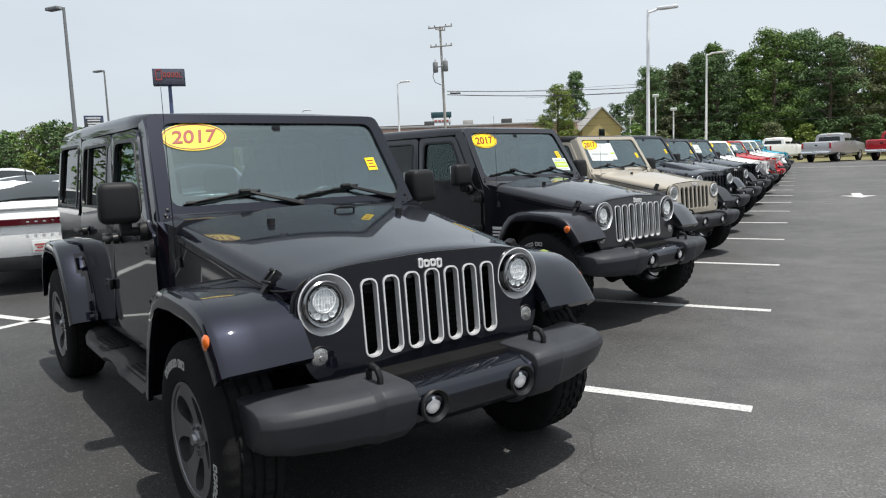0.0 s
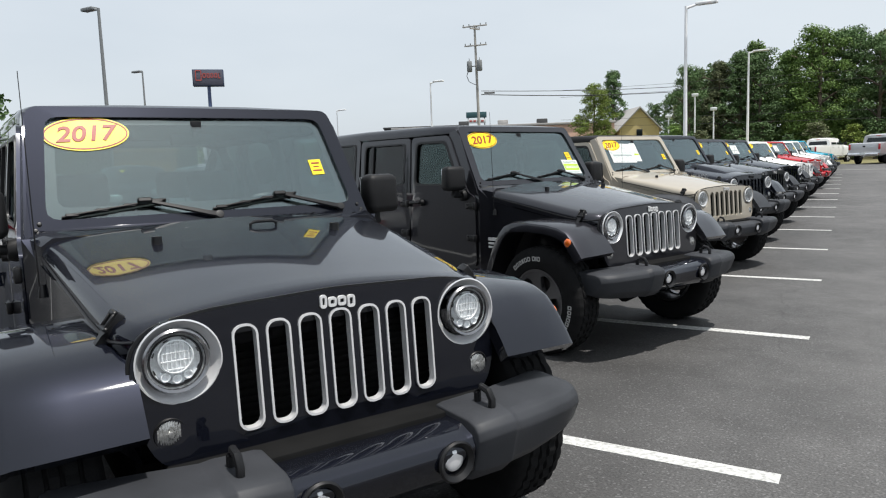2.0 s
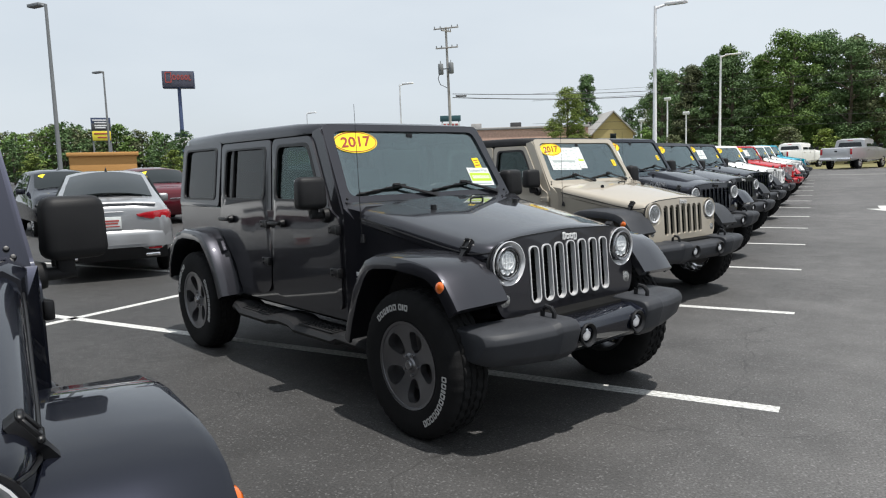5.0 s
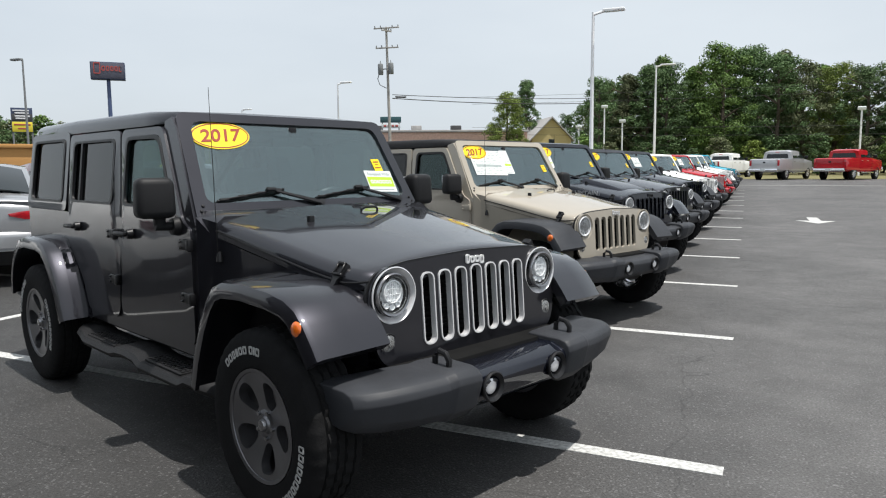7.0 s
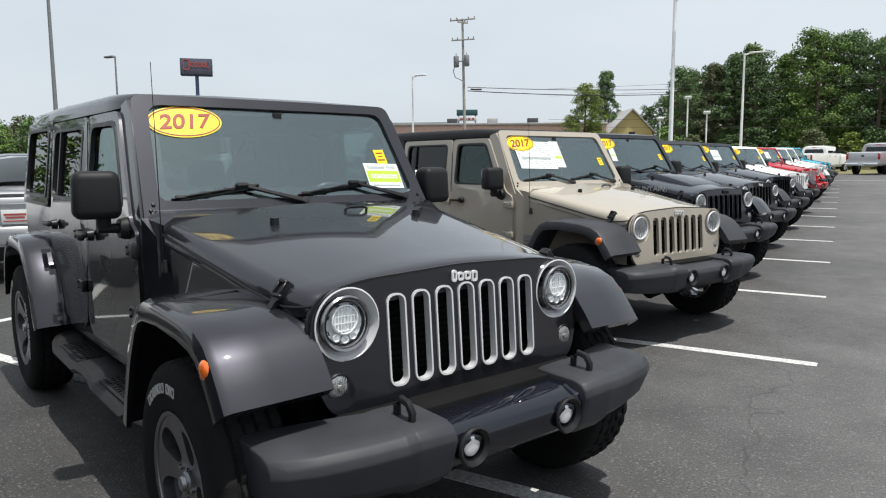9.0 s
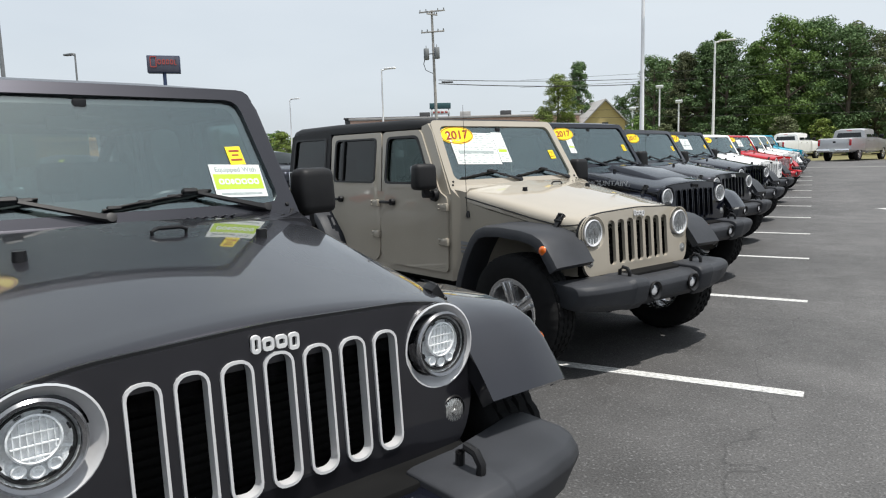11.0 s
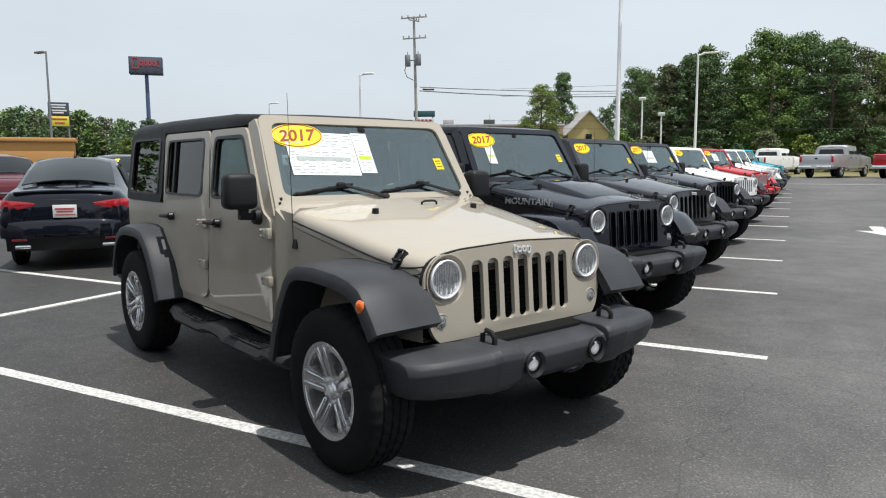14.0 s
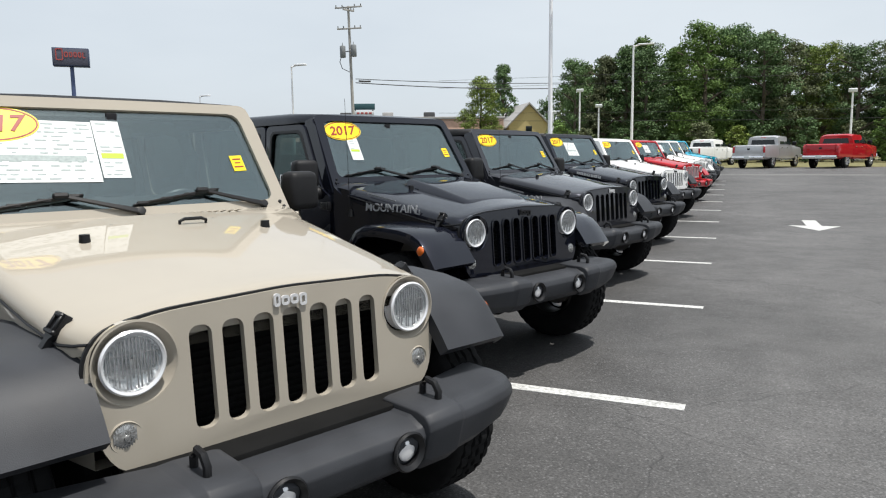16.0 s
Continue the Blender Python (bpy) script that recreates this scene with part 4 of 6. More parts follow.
def build_tread(x, sign):
    bm = box((0.42, 0.13, 0.012), (x, 0.80, 0.428), 0.004)
    for i in range(11):
        for j in range(4):
            box((0.022, 0.018, 0.007), (x - 0.19 + 0.038 * i, 0.757 + 0.028 * j, 0.4355), 0.0, bm=bm)
    return bm if sign > 0 else flipped(bm)


def build_wiper(c):
    """Flat tapered arm from its pivot on the cowl, and a blade lying along the glass foot."""
    secs = []
    for t, v, w, h in ((-0.01, 0.185, 0.016, 0.030), (0.04, 0.20, 0.015, 0.034), (0.10, 0.225, 0.012, 0.034), (0.30, 0.315, 0.008, 0.030)):
        secs.append([ws_place(c - t, v + dv, h + dh) for dv, dh in ((-w / 0.71, 0), (-w * 0.7 / 0.71, 0.008), (w * 0.7 / 0.71, 0.008), (w / 0.71, 0))])
    bm = loft(secs)
    for r, d0, d1 in ((0.0075, 0.016, 0.016), (0.005, 0.027, 0.027)):
        bl = [ws_place(c - (0.21 + 0.068 * k), 0.325 - 0.014 * k, d0 if 0 < k < 6 else d1 - 0.006) for k in range(7)]
        join(bm, tube(bl, r, 6))
    for k in (0, 1, 2, 3):
        box((0.014, 0.05, 0.016), ws_place(c - (0.25 + 0.11 * k), 0.317 - 0.0226 * k, 0.022), 0.003, 1, rot=(0, -31, 0), bm=bm)
    box((0.03, 0.06, 0.024), ws_place(c - 0.30, 0.312, 0.032), 0.006, 1, rot=(0, -31, 0), bm=bm)
    join(bm, moved(lathe([(0.0, 0.03), (0.018, 0.028), (0.022, -0.03)], 14, 'X'), pose(*ws_place(c, 0.188, 0.012), 0, -31, 0)))
    return bm


def build_frame_bolts(sign):
    """Bolt heads at the foot of the windscreen frame."""
    bm = bmesh.new()
    for u, v in ((0.70, 0.205), (0.715, 0.165)):
        join(bm, moved(lathe([(0.0, 0.006), (0.007, 0.005), (0.009, 0.0), (0.009, -0.006)], 12, 'X'), pose(*ws_place(u * sign, v, 0.022), 0, -31, 0)))
    return bm


def build_vents():
    bm = bmesh.new()
    for k in range(11):
        box((0.050, 0.011, 0.006), (-0.765, 0.06 + 0.036 * k, 1.238), 0.002, 1, rot=(0, -10, 0), bm=bm)
    return bm


def build_seat():
    bm = box((0.50, 0.50, 0.18), (0, 0, 0.55), 0.05, 3)
    b = box((0.16, 0.50, 0.62), (0, 0, 0.31), 0.06, 3, taper=(0.8, 0.85))
    join(bm, moved(b, pose(-0.25, 0, 0.60, 0, -14, 0)))
    h = box((0.10, 0.27, 0.19), (0, 0, 0), 0.04, 3)
    join(bm, moved(h, pose(-0.43, 0, 1.36, 0, -10, 0)))
    for y in (-0.06, 0.06):
        join(bm, tube([(-0.40, y, 1.18), (-0.43, y, 1.30)], 0.008, 6))
    return bm


def build_dash():
    secs = []
    for y in (-0.71, -0.5, 0.0, 0.5, 0.71):
        secs.append([(-0.90, y, 0.85), (-0.93, y, 1.215), (-1.04, y, 1.235), (-1.16, y, 1.21), (-1.20, y, 1.10), (-1.18, y, 0.80)])
    bm = loft(secs)
    join(bm, box((0.06, 0.30, 0.06), (-1.12, 0.36, 1.24), 0.02))
    return bm


def build_wheel_steer():
    bm = bmesh.new()
    n = 28
    pts = [(0, 0.185 * math.cos(2 * math.pi * k / n), 0.185 * math.sin(2 * math.pi * k / n)) for k in range(n + 1)]
    join(bm, tube(pts, 0.015, 8))
    box((0.05, 0.15, 0.10), (0.02, 0, 0), 0.03, bm=bm)
    for a in (0, 180, 270):
        join(bm, tube([(0, 0, 0), (0, 0.18 * math.cos(radians(a)), 0.18 * math.sin(radians(a)))], 0.016, 6))
    return moved(bm, pose(-1.27, 0.36, 1.15, 0, 25, 0))


def build_rollbar():
    bm = bmesh.new()
    for x in (-1.75, -2.75):
        join(bm, tube([(x, -0.66, 0.75), (x, -0.66, 1.50), (x, -0.62, 1.62), (x, -0.5, 1.66), (x, 0.5, 1.66), (x, 0.62, 1.62), (x, 0.66, 1.50), (x, 0.66, 0.75)], 0.04, 10))
    for y in (-0.6, 0.6):
        join(bm, tube([(-1.2, y, 1.66), (-1.75, y, 1.655), (-2.75, y, 1.64), (-3.36, y, 1.2)], 0.035, 8))
    return bm


def build_inner_mirror():
    bm = box((0.03, 0.21, 0.055), (-1.16, 0, 1.60), 0.012)
    join(bm, tube([(-1.12, 0, 1.61), (-1.10, 0, 1.66)], 0.01, 6))
    join(bm, box((0.02, 0.05, 0.05), (-1.10, 0, 1.66), 0.008))
    return bm


def build_under():
    bm = box((3.6, 1.06, 0.22), (-1.65, 0, 0.50), 0.03)
    for x in (0.0, -2.89):
        join(bm, tube([(x, -0.70, 0.40), (x, 0.70, 0.40)], 0.05, 10))
        join(bm, moved(lathe([(0.0, -0.14), (0.09, -0.10), (0.14, 0.0), (0.09, 0.10), (0.0, 0.14)], 16, 'X'), pose(x, 0.12, 0.38)))
    for y in (-0.42, 0.42):
        box((1.2, 0.09, 0.12), (0.0, y, 0.52), 0.01, bm=bm)
    box((0.16, 1.1, 0.12), (0.40, 0, 0.58), 0.01, bm=bm)
    # unseen shelf, added to keep sun through the grille slots off the ground
    box((0.17, 1.08, 0.02), (0.26, 0, 0.645), 0.004, bm=bm)
    box((1.7, 1.46, 0.06), (-1.45, 0, 0.50), 0.01, bm=bm)
    return bm


def build_arch(sign, rear):
    """Inner wheel housing."""
    bm = box((1.04, 0.06, 0.5), (-2.88, 0.66, 0.68), 0.02) if rear else box((0.74, 0.08, 0.50), (-0.14, 0.57, 0.68), 0.02)
    return bm if sign > 0 else flipped(bm)


def ellipse(a, b, n=40):
    return [(a * math.cos(2 * math.pi * k / n), b * math.sin(2 * math.pi * k / n)) for k in range(n)]


def ws_flat(cu, cv, tilt=0.0, off=0.0075):
    """Pose of a flat thing on the windscreen: local x across as seen from the front, y up."""
    p = Vector(ws_place(cu, cv, off))
    nrm = Vector((0.858, 0, 0.513))
    nrm = Vector(((WS_B[1] - WS_T[1]) * -1, 0, (WS_B[0] - WS_T[0]))).normalized()
    right = Vector((-0.08 * cu, 1, 0)).normalized()
    up = nrm.cross(right).normalized()
    nrm = right.cross(up)
    m = Matrix((right, up, nrm)).transposed().to_4x4()
    return Matrix.Translation(p) @ m @ pose(0, 0, 0, 0, 0, tilt)


YEAR = {}


def year_text():
    if "t" not in YEAR:
        YEAR["t"] = text_mesh("2017", 0.114, 0.001)
        YEAR["t"].transform(Matrix(((1, 0.22, 0, 0), (0, 1, 0, 0), (0, 0, 1, 0), (0, 0, 0, 1))))
    return YEAR["t"]


def disc_plate(o, holes, thick):
    return lambda: plate(o, holes, thick, lambda u, v, d: (u, v, d))


def wagon(m, label, body, top, flare, rim="wide", rim_mat="rim_grey", slots="satin", surround="satin", badge="decal_white", mid="bumper",
         hinge=None, sheets=(), scoop=False, decal=None, tags=True, group="row of off-road wagons", bump_mat="bumper", letters=True, word=None):
    j = root("off_road_wagon", m, label, "car", group)
    S = lambda name, key, build, mat, parent=j, lab="", smooth=40: part(name, shared(key, build, smooth), mat, parent, lab)
    S("hood", "hood", build_hood, body)
    if scoop:
        S("hood_scoop", "scoop", build_scoop, body)
    S("engine_bay", "bay", build_bay, body)
    S("cowl", "cowl", build_cowl, body)
    tagged(S("cowl_vent", "vents", build_vents, body), kind="stuff")
    S("tub", "tub", build_tub, "under")
    tagged(S("chassis", "under", build_under, "under"), kind="stuff")
    S("roof", "roof", build_roof, top)
    S("windscreen_frame", "wsf", build_ws_frame, body)
    ws = S("windscreen", "wsg", build_ws_glass, "glass", smooth=60)
    ws.visible_shadow = False
    S("windscreen_border", "wsb", build_ws_band, "trim", ws)
    for c in (0.0, 0.60):
        S("wiper", f"wiper{c}", lambda: build_wiper(c), "trim")
    for s in (-1, 1):
        S("body_side", f"side{s}", lambda: build_side(s), body)
        S("windscreen_pillar", f"apil{s}", lambda: plate([(-0.80, 1.12), (-0.84, 1.14), (-0.93, 1.17), (-1.235, 1.67), (-1.235, 1.70), (-1.16, 1.72), (-1.10, 1.66)], (), 0.04, side_place(s, -0.008)), body)
        S("wheel_housing", f"archf{s}", lambda: build_arch(s, False), "under")
        S("wheel_housing", f"archr{s}", lambda: build_arch(s, True), "under")
        S("front_flare", f"ff{s}", lambda: build_flare(FRONT_FLARE, 0.60, s), flare)
        S("rear_flare", f"rf{s}", lambda: build_flare(REAR_FLARE, 0.755, s), flare)
        d1 = S("front_door", f"df{s}", lambda: build_door(DOOR_F, WIN_F, s), body)
        d2 = S("rear_door", f"dr{s}", lambda: build_door(DOOR_R, WIN_R, s), body)
        q = S("hardtop_side", f"qt{s}", lambda: plate(soften(QUARTER, 0.05), [soften(WIN_Q, 0.06)], 0.03, side_place(s, 0.004)), top)
        for d, h, g, nm in ((d1, WIN_F, "glass_side", "f"), (d2, WIN_R, "glass_dark", "r"), (q, WIN_Q, "glass_dark", "q")):
            p = S("window_pane", f"pane{nm}{s}", lambda: build_pane(h, s), g, d)
            p.visible_shadow = False
            S("window_seal", f"seal{nm}{s}", lambda: build_seal(h, s), "trim", d)
        S("window_divider", f"div{s}", lambda: plate([(-2.40, 1.235), (-2.43, 1.235), (-2.43, 1.635), (-2.40, 1.635)], (), 0.016, side_place(s, 0.004)), "trim", d2)
        S("door_handle", f"hf{s}", lambda: build_handle(-1.63, s), "trim", d1)
        S("door_handle", f"hr{s}", lambda: build_handle(-2.47, s), "trim", d2)
        for z in (0.80, 1.07):
            S("hinge", f"hgf{s}{z}", lambda: build_hinge(-0.85, z, s), hinge or "trim", d1)
            S("hinge", f"hgr{s}{z}", lambda: build_hinge(-1.795, z, s), hinge or "trim", d2)
        mi = S("door_mirror", f"mir{s}", lambda: build_mirror(s), "plastic")
        S("mirror_arm", f"mira{s}", lambda: build_mirror_arm(s), "plastic", mi)
        S("mirror_glass", f"mirg{s}", lambda: build_mirror_glass(s), "chrome", mi)
        S("hood_seam", f"hseam{s}", lambda: build_hood_seam(s), "trim")
        S("frame_bolt", f"fbolt{s}", lambda: build_frame_bolts(s), "trim")
        S("hood_latch", f"latch{s}", lambda: build_latch(s), "trim")
        st = S("side_step", f"step{s}", lambda: build_step(s), "plastic")
        for x in (-1.06, -1.905):
            S("step_tread", f"tread{s}{x}", lambda: build_tread(x, s), "plastic", st)
        S("bumper_end", f"be{s}", lambda: build_bumper(s), bump_mat)
        hk = S("tow_hook", "hook", build_hook, "trim")
        hk.location = (0, 0.415 * s, 0)
        fc = S("fog_lamp", "fogcup", build_fog_cup, "trim")
        fc.location = (0.637, 0.222 * s, 0.545)
        fl = S("fog_lens", "foglens", lambda: build_lens(0.034, 0.008), "satin", fc)
        fl.location = (-0.004, 0, 0)
        hx = gx(0.925) - 0.014
        bz = S("headlamp", "bezel", build_bezel, "hub_dark" if surround == "satin" else "satin")
        bz.location = (hx + 0.001, 0.498 * s, 0.928)
        bz.scale = (0.95, 0.90, 0.90)
        S("reflector", "refl", build_reflector, "reflector", bz)
        if surround == "satin":
            S("lamp_module", "ledm", build_led_module, "lamp_glass", bz)
            S("lens_ring", "lring", build_ring_gap, "trim", bz)
        else:
            tagged(S("lens_flute", "flutes", build_flutes, "lamp_flute", bz), kind="stuff")
        ln = S("lens", "lens", build_lens, "lens_clear", bz)
        ln.visible_shadow = False
        S("lamp_surround", "surr", build_surround, "satin" if surround == "satin" else body).location = (hx + 0.004, 0.49 * s, 0.925)
        tsn = S("turn_signal", "sig", build_signal, "ribbed")
        tsn.location = (gx(0.728) - 0.026, 0.530 * s, 0.728)
        tagged(S("lens_rib", "sigrib", build_signal_ribs, "ribbed", tsn), kind="stuff")
        S("lens_ring", "sigring", build_signal_ring, "trim" if surround == "satin" else body, tsn)
        mk = S("side_marker", "mark", lambda: lathe([(0.0, 0.014), (0.02, 0.012), (0.031, 0.004), (0.033, -0.004)], 24, 'Y'), "amber")
        mk.matrix_basis = pose(0.300, 0.938 * s, 0.850, 0, 0, 0 if s > 0 else 180)
        S("hood_stop", "stop", lambda: lathe([(0.0, 0.045), (0.018, 0.045), (0.021, 0.0)], 14, 'Z'), "trim").location = (-0.42, 0.36 * s, 1.168)
        for x in (0.0, -2.89):
            w = S("tyre", "tyre", build_tyre, "rubber")
            rise = m.translation.z - zg(m.translation.y)
            k = 0.962 + max(rise + 0.02, 0) * 1.5
            w.matrix_basis = pose(x, 0.815 * s, 0.407 * k - rise - 0.003, 0, 37 * (x < -1) + 11, 0 if s > 0 else 180) @ Matrix.Diagonal((k, 1, k, 1))
            S("rim", "barrel", build_rim_barrel, rim_mat, w)
            S("spokes", "spokes" + rim, lambda: build_spokes(rim), rim_mat, w)
            S("hub_cap", "nuts", build_nuts, "satin" if rim == "twin" else "hub_dark", w)
            S("brake_disc", "brake", build_brake, "brake", w)
            if letters:
                S("raised_lettering", "tl1", lambda: arc_bars(0.318, 55, [5, -1.5, 5, -1.5, 4, -1.5, 3.5, -1.5, 5, -1.5, 5, -4, 5, -1, 2, -1, 5]), "letter", w)
                S("raised_lettering", "tl2", lambda: arc_bars(0.318, 190, [5, -1.3, 5, -1.3, 2.5, -1.3, 5, -1.3, 5, -1.3, 5, -1.3, 4.5, -1.3, 4.5, -1.3, 5, -1.3, 5, -1.3, 4.5]), "letter", w)
    S("grille", "grille", build_grille, body)
    for c in SLOTS:
        if slots == "satin":
            S("grille_ring", f"slot{c:.3f}", lambda: build_slot_ring(c), "satin")
        elif slots == "gloss":
            S("grille_ring", f"slot{c:.3f}", lambda: build_slot_ring(c), "black")
    S("grille_seal", "ggap", build_grille_gap_shade, "trim")
    S("radiator", "radi", build_radiator, "under")
    S("bumper_centre", "bm", build_bumper_mid, mid)
    S("emblem", "emblem", build_emblem, badge).matrix_basis = pose(gx(1.035) + 0.002, 0, 1.031, 90, 0, 90)
    S("hood_loop", "loop", lambda: tube([(-0.50, 0.025, 1.20), (-0.50, 0.025, 1.228), (-0.50, 0.045, 1.236), (-0.50, 0.115, 1.236), (-0.50, 0.135, 1.228), (-0.50, 0.135, 1.20)], 0.007, 8), "trim")
    for s in (-1, 1):
        S("washer_nozzle", "nozzle", lambda: box((0.03, 0.035, 0.016), (-0.60, 0, 1.218), 0.006), "trim").location = (0, 0.2 * s, 0)
    an = S("antenna", "ant", lambda: tube([(-0.66, -0.735, 1.04), (-0.67, -0.735, 1.40), (-0.685, -0.735, 1.83)], 0.0026, 6, 0.0014), "trim")
    S("antenna_base", "antb", lambda: lathe([(0.0, 0.03), (0.010, 0.027), (0.016, 0.0), (0.018, -0.02)], 14, 'Z'), "trim", an).matrix_basis = pose(-0.66, -0.725, 1.02)
    S("dashboard", "dash", build_dash, "dash")
    S("steering_wheel", "steer", build_wheel_steer, "trim")
    for x, y in ((-1.75, -0.36), (-1.75, 0.36), (-2.6, -0.36), (-2.6, 0.36)):
        S("seat", "seat", build_seat, "seat").location = (x, y, 0.0)
    S("roll_bar", "roll", build_rollbar, "seat")
    S("inner_mirror", "imir", build_inner_mirror, "trim")
    S("tailgate", "tailg", lambda: box((0.05, 1.50, 0.60), (-3.50, 0, 0.90), 0.02), body)
    S("rear_window", "rwin", lambda: box((0.02, 1.30, 0.50), (-3.47, 0, 1.43), 0.008), "glass_side")
    S("rear_bumper", "rbump", lambda: box((0.20, 1.70, 0.20), (-3.60, 0, 0.58), 0.04, 3), "bumper")
    # side badges
    for k, (wd, z) in enumerate(((0.16, 0.80), (0.13, 0.765), (0.10, 0.735))):
        S("badge", f"bad{k}", lambda: box((wd, 0.003, 0.018 if k else 0.026), (-0.70 + 0.0, -0.7335, z), 0.001, 1), "decal" if body == "tan" else "satin")
    # stickers
    if tags:
        st = S("year_sticker", "yst", disc_plate(ellipse(0.172, 0.085), (), 0.002), "sticker", j, "yellow oval year sticker with red digits")
        st.matrix_basis = ws_flat(-0.472, 0.812, 3)
        S("sticker_rim", "ystr", disc_plate(ellipse(0.166, 0.079), [ellipse(0.160, 0.073)], 0.0015), "sticker_red", st).location = (0, 0, 0.002)
        tx = part("writing", year_text(), "sticker_red", st)
        tx.matrix_basis = pose(0, -0.003, 0.0035, 0, 0, 0) @ Matrix.Diagonal((1.02, 0.95, 1, 1))
    ys = S("stock_sticker", "ysm", disc_plate([(-0.033, -0.043), (0.033, -0.043), (0.033, 0.043), (-0.033, 0.043)], (), 0.0015), "sticker")
    ys.matrix_basis = ws_flat(0.545, 0.53 if "dealer_sign" not in sheets else 0.55, 2, 0.0072)
    tagged(S("print_block", "ysp", lambda: box((0.045, 0.008, 0.001), (0, 0.022, 0.0025), bm=box((0.05, 0.008, 0.001), (0, -0.02, 0.0025), bm=box((0.03, 0.006, 0.001), (0, 0.002, 0.0025)))), "sticker_red", ys), kind="stuff")
    for kind in sheets:
        window_sheet(j, kind)
    if decal:
        for s in (-1, 1):
            for k, (x0, x1, z0, h) in enumerate(decal[1]):
                t = min(0.011, (x1 - x0) * 0.28) if decal[0] == "m" else min(0.014, (x1 - x0) * 0.34)
                hole = [rounded(x0 + t, z0 - h / 2 + t, x1 - t, z0 + h / 2 - (t if k % 3 else 0.002), 0.003)] if h > 0.03 else ()
                S("hood_decal", f"hd{decal[0]}{k}{s}", lambda: plate(rounded(x0, z0 - h / 2, x1, z0 + h / 2, 0.006), hole, 0.003, lambda u, v, d: (u, s * (0.688 - (u + 0.35) * 0.0805 + 0.0005 + d), v + hood_rise(u, 0.15))), decal[2])
    if word:
        for s in (-1, 1):
            t = part("hood_lettering", text_mesh(word, 0.074, 0.0015), "decal_mid", j, "grey decal lettering on the hood side")
            t.matrix_basis = pose(-0.27, s * 0.6845, 1.072, 84, 0, (4.6 if s < 0 else 175.4)) @ Matrix.Diagonal((1.25, 1, 1, 1))
    return j


def build_emblem():
    """Plain raised shapes where the maker's mark sits."""
    bm = bmesh.new()
    x = -0.064
    for w, h, dz in ((0.022, 0.042, 0.004), (0.028, 0.031, 0.0), (0.028, 0.031, 0.0), (0.026, 0.040, -0.005)):
        o = rounded(x, dz - h / 2, x + w, dz + h / 2, 0.009)
        hole = rounded(x + 0.007, dz - h / 2 + 0.009, x + w - 0.007, dz + h / 2 - 0.009, 0.003)
        join(bm, plate(o, [hole], 0.008, lambda u, v, d: (u, v, d)))
        x += w + 0.005
    return bm


SHEETS = {
    "window_list": [(-0.335, 0.635, 0.46, 0.30, "paper"), (-0.042, 0.645, 0.115, 0.29, "paper")],
    "narrow_list": [(-0.42, 0.60, 0.10, 0.22, "paper")],
    "wide_list": [(-0.15, 0.62, 0.30, 0.25, "paper")],
    "dealer_sign": [(0.525, 0.385, 0.22, 0.15, "paper")],
}


def window_sheet(j, kind):
    for cu, cv, w, h, mat in SHEETS[kind]:
        p = part("window_sheet", shared(f"sheet{w}{h}", disc_plate([(-w / 2, -h / 2), (w / 2, -h / 2), (w / 2, h / 2), (-w / 2, h / 2)], (), 0.001), 0), mat, j, "white printed sheet inside the windscreen")
        p.matrix_basis = ws_flat(cu, cv, -1.5 if kind != "dealer_sign" else -2, 0.0072)

        def bars():
            rnd = random.Random(int(w * 1000))
            bm = bmesh.new()
            n = 14
            for i in range(n):
                y = h / 2 - h * (i + 0.8) / (n + 0.6)
                x = -w / 2 + 0.015
                while x < w / 2 - 0.03:
                    l = rnd.uniform(0.012, 0.05)
                    if rnd.random() < 0.62:
                        box((min(l, w / 2 - 0.012 - x), h / n * 0.30, 0.0006), (x + l / 2, y, 0.0016), bm=bm)
                    x += l + rnd.uniform(0.006, 0.03)
            return bm
        if kind == "dealer_sign":
            part("printed_panel", shared("dealer_green", lambda: box((w * 0.94, h * 0.46, 0.0006), (0, -h * 0.03, 0.0016)), 0), "green_print", p, "lime green printed panel")

            def mark():
                bm = bmesh.new()
                x = -0.085
                for wd in (0.022, 0.022, 0.014, 0.026, 0.024, 0.024, 0.022):
                    join(bm, plate(rounded(x, -0.018, x + wd, 0.008, 0.008), [rounded(x + 0.006, -0.011, x + wd - 0.006, 0.001, 0.0025)] if wd > 0.02 else (), 0.0006, lambda u, v, d: (u, v, 0.0022 + d)))
                    x += wd + 0.003
                return bm
            tagged(part("printed_mark", shared("dealer_mark", mark, 0), "paper", p), kind="stuff")
            t = part("writing", text_mesh("Equipped With", 0.030, 0.0003), "print", p)
            t.matrix_basis = pose(0, h * 0.34, 0.0018)
            part("print_block", shared("dealer_foot", lambda: box((w * 0.8, 0.010, 0.0005), (0, -h * 0.40, 0.0016)), 0), "print", p)
        else:
            tagged(part("print_block", shared(f"bars{w}", bars, 0), "print", p), kind="stuff")
            part("printed_panel", shared(f"panel{w}", lambda: box((w * 0.8, h * 0.09, 0.0006), (0, -h * 0.12, 0.0018)), 0), "green_print" if w < 0.2 else "print", p)


def place(hx, hy, heading, lift=0.0):
    """Pose from the point midway between the headlamps."""
    a = radians(heading)
    x = hx - 0.33 * math.cos(a)
    y = hy - 0.33 * math.sin(a)
    return pose(x, y, zg(hy) - 0.02 + lift, 0, 0, heading)


DECAL_BARS = [(-0.52 + 0.06 * k, -0.52 + 0.06 * k + 0.046, 1.01, 0.040) for k in range(7)]

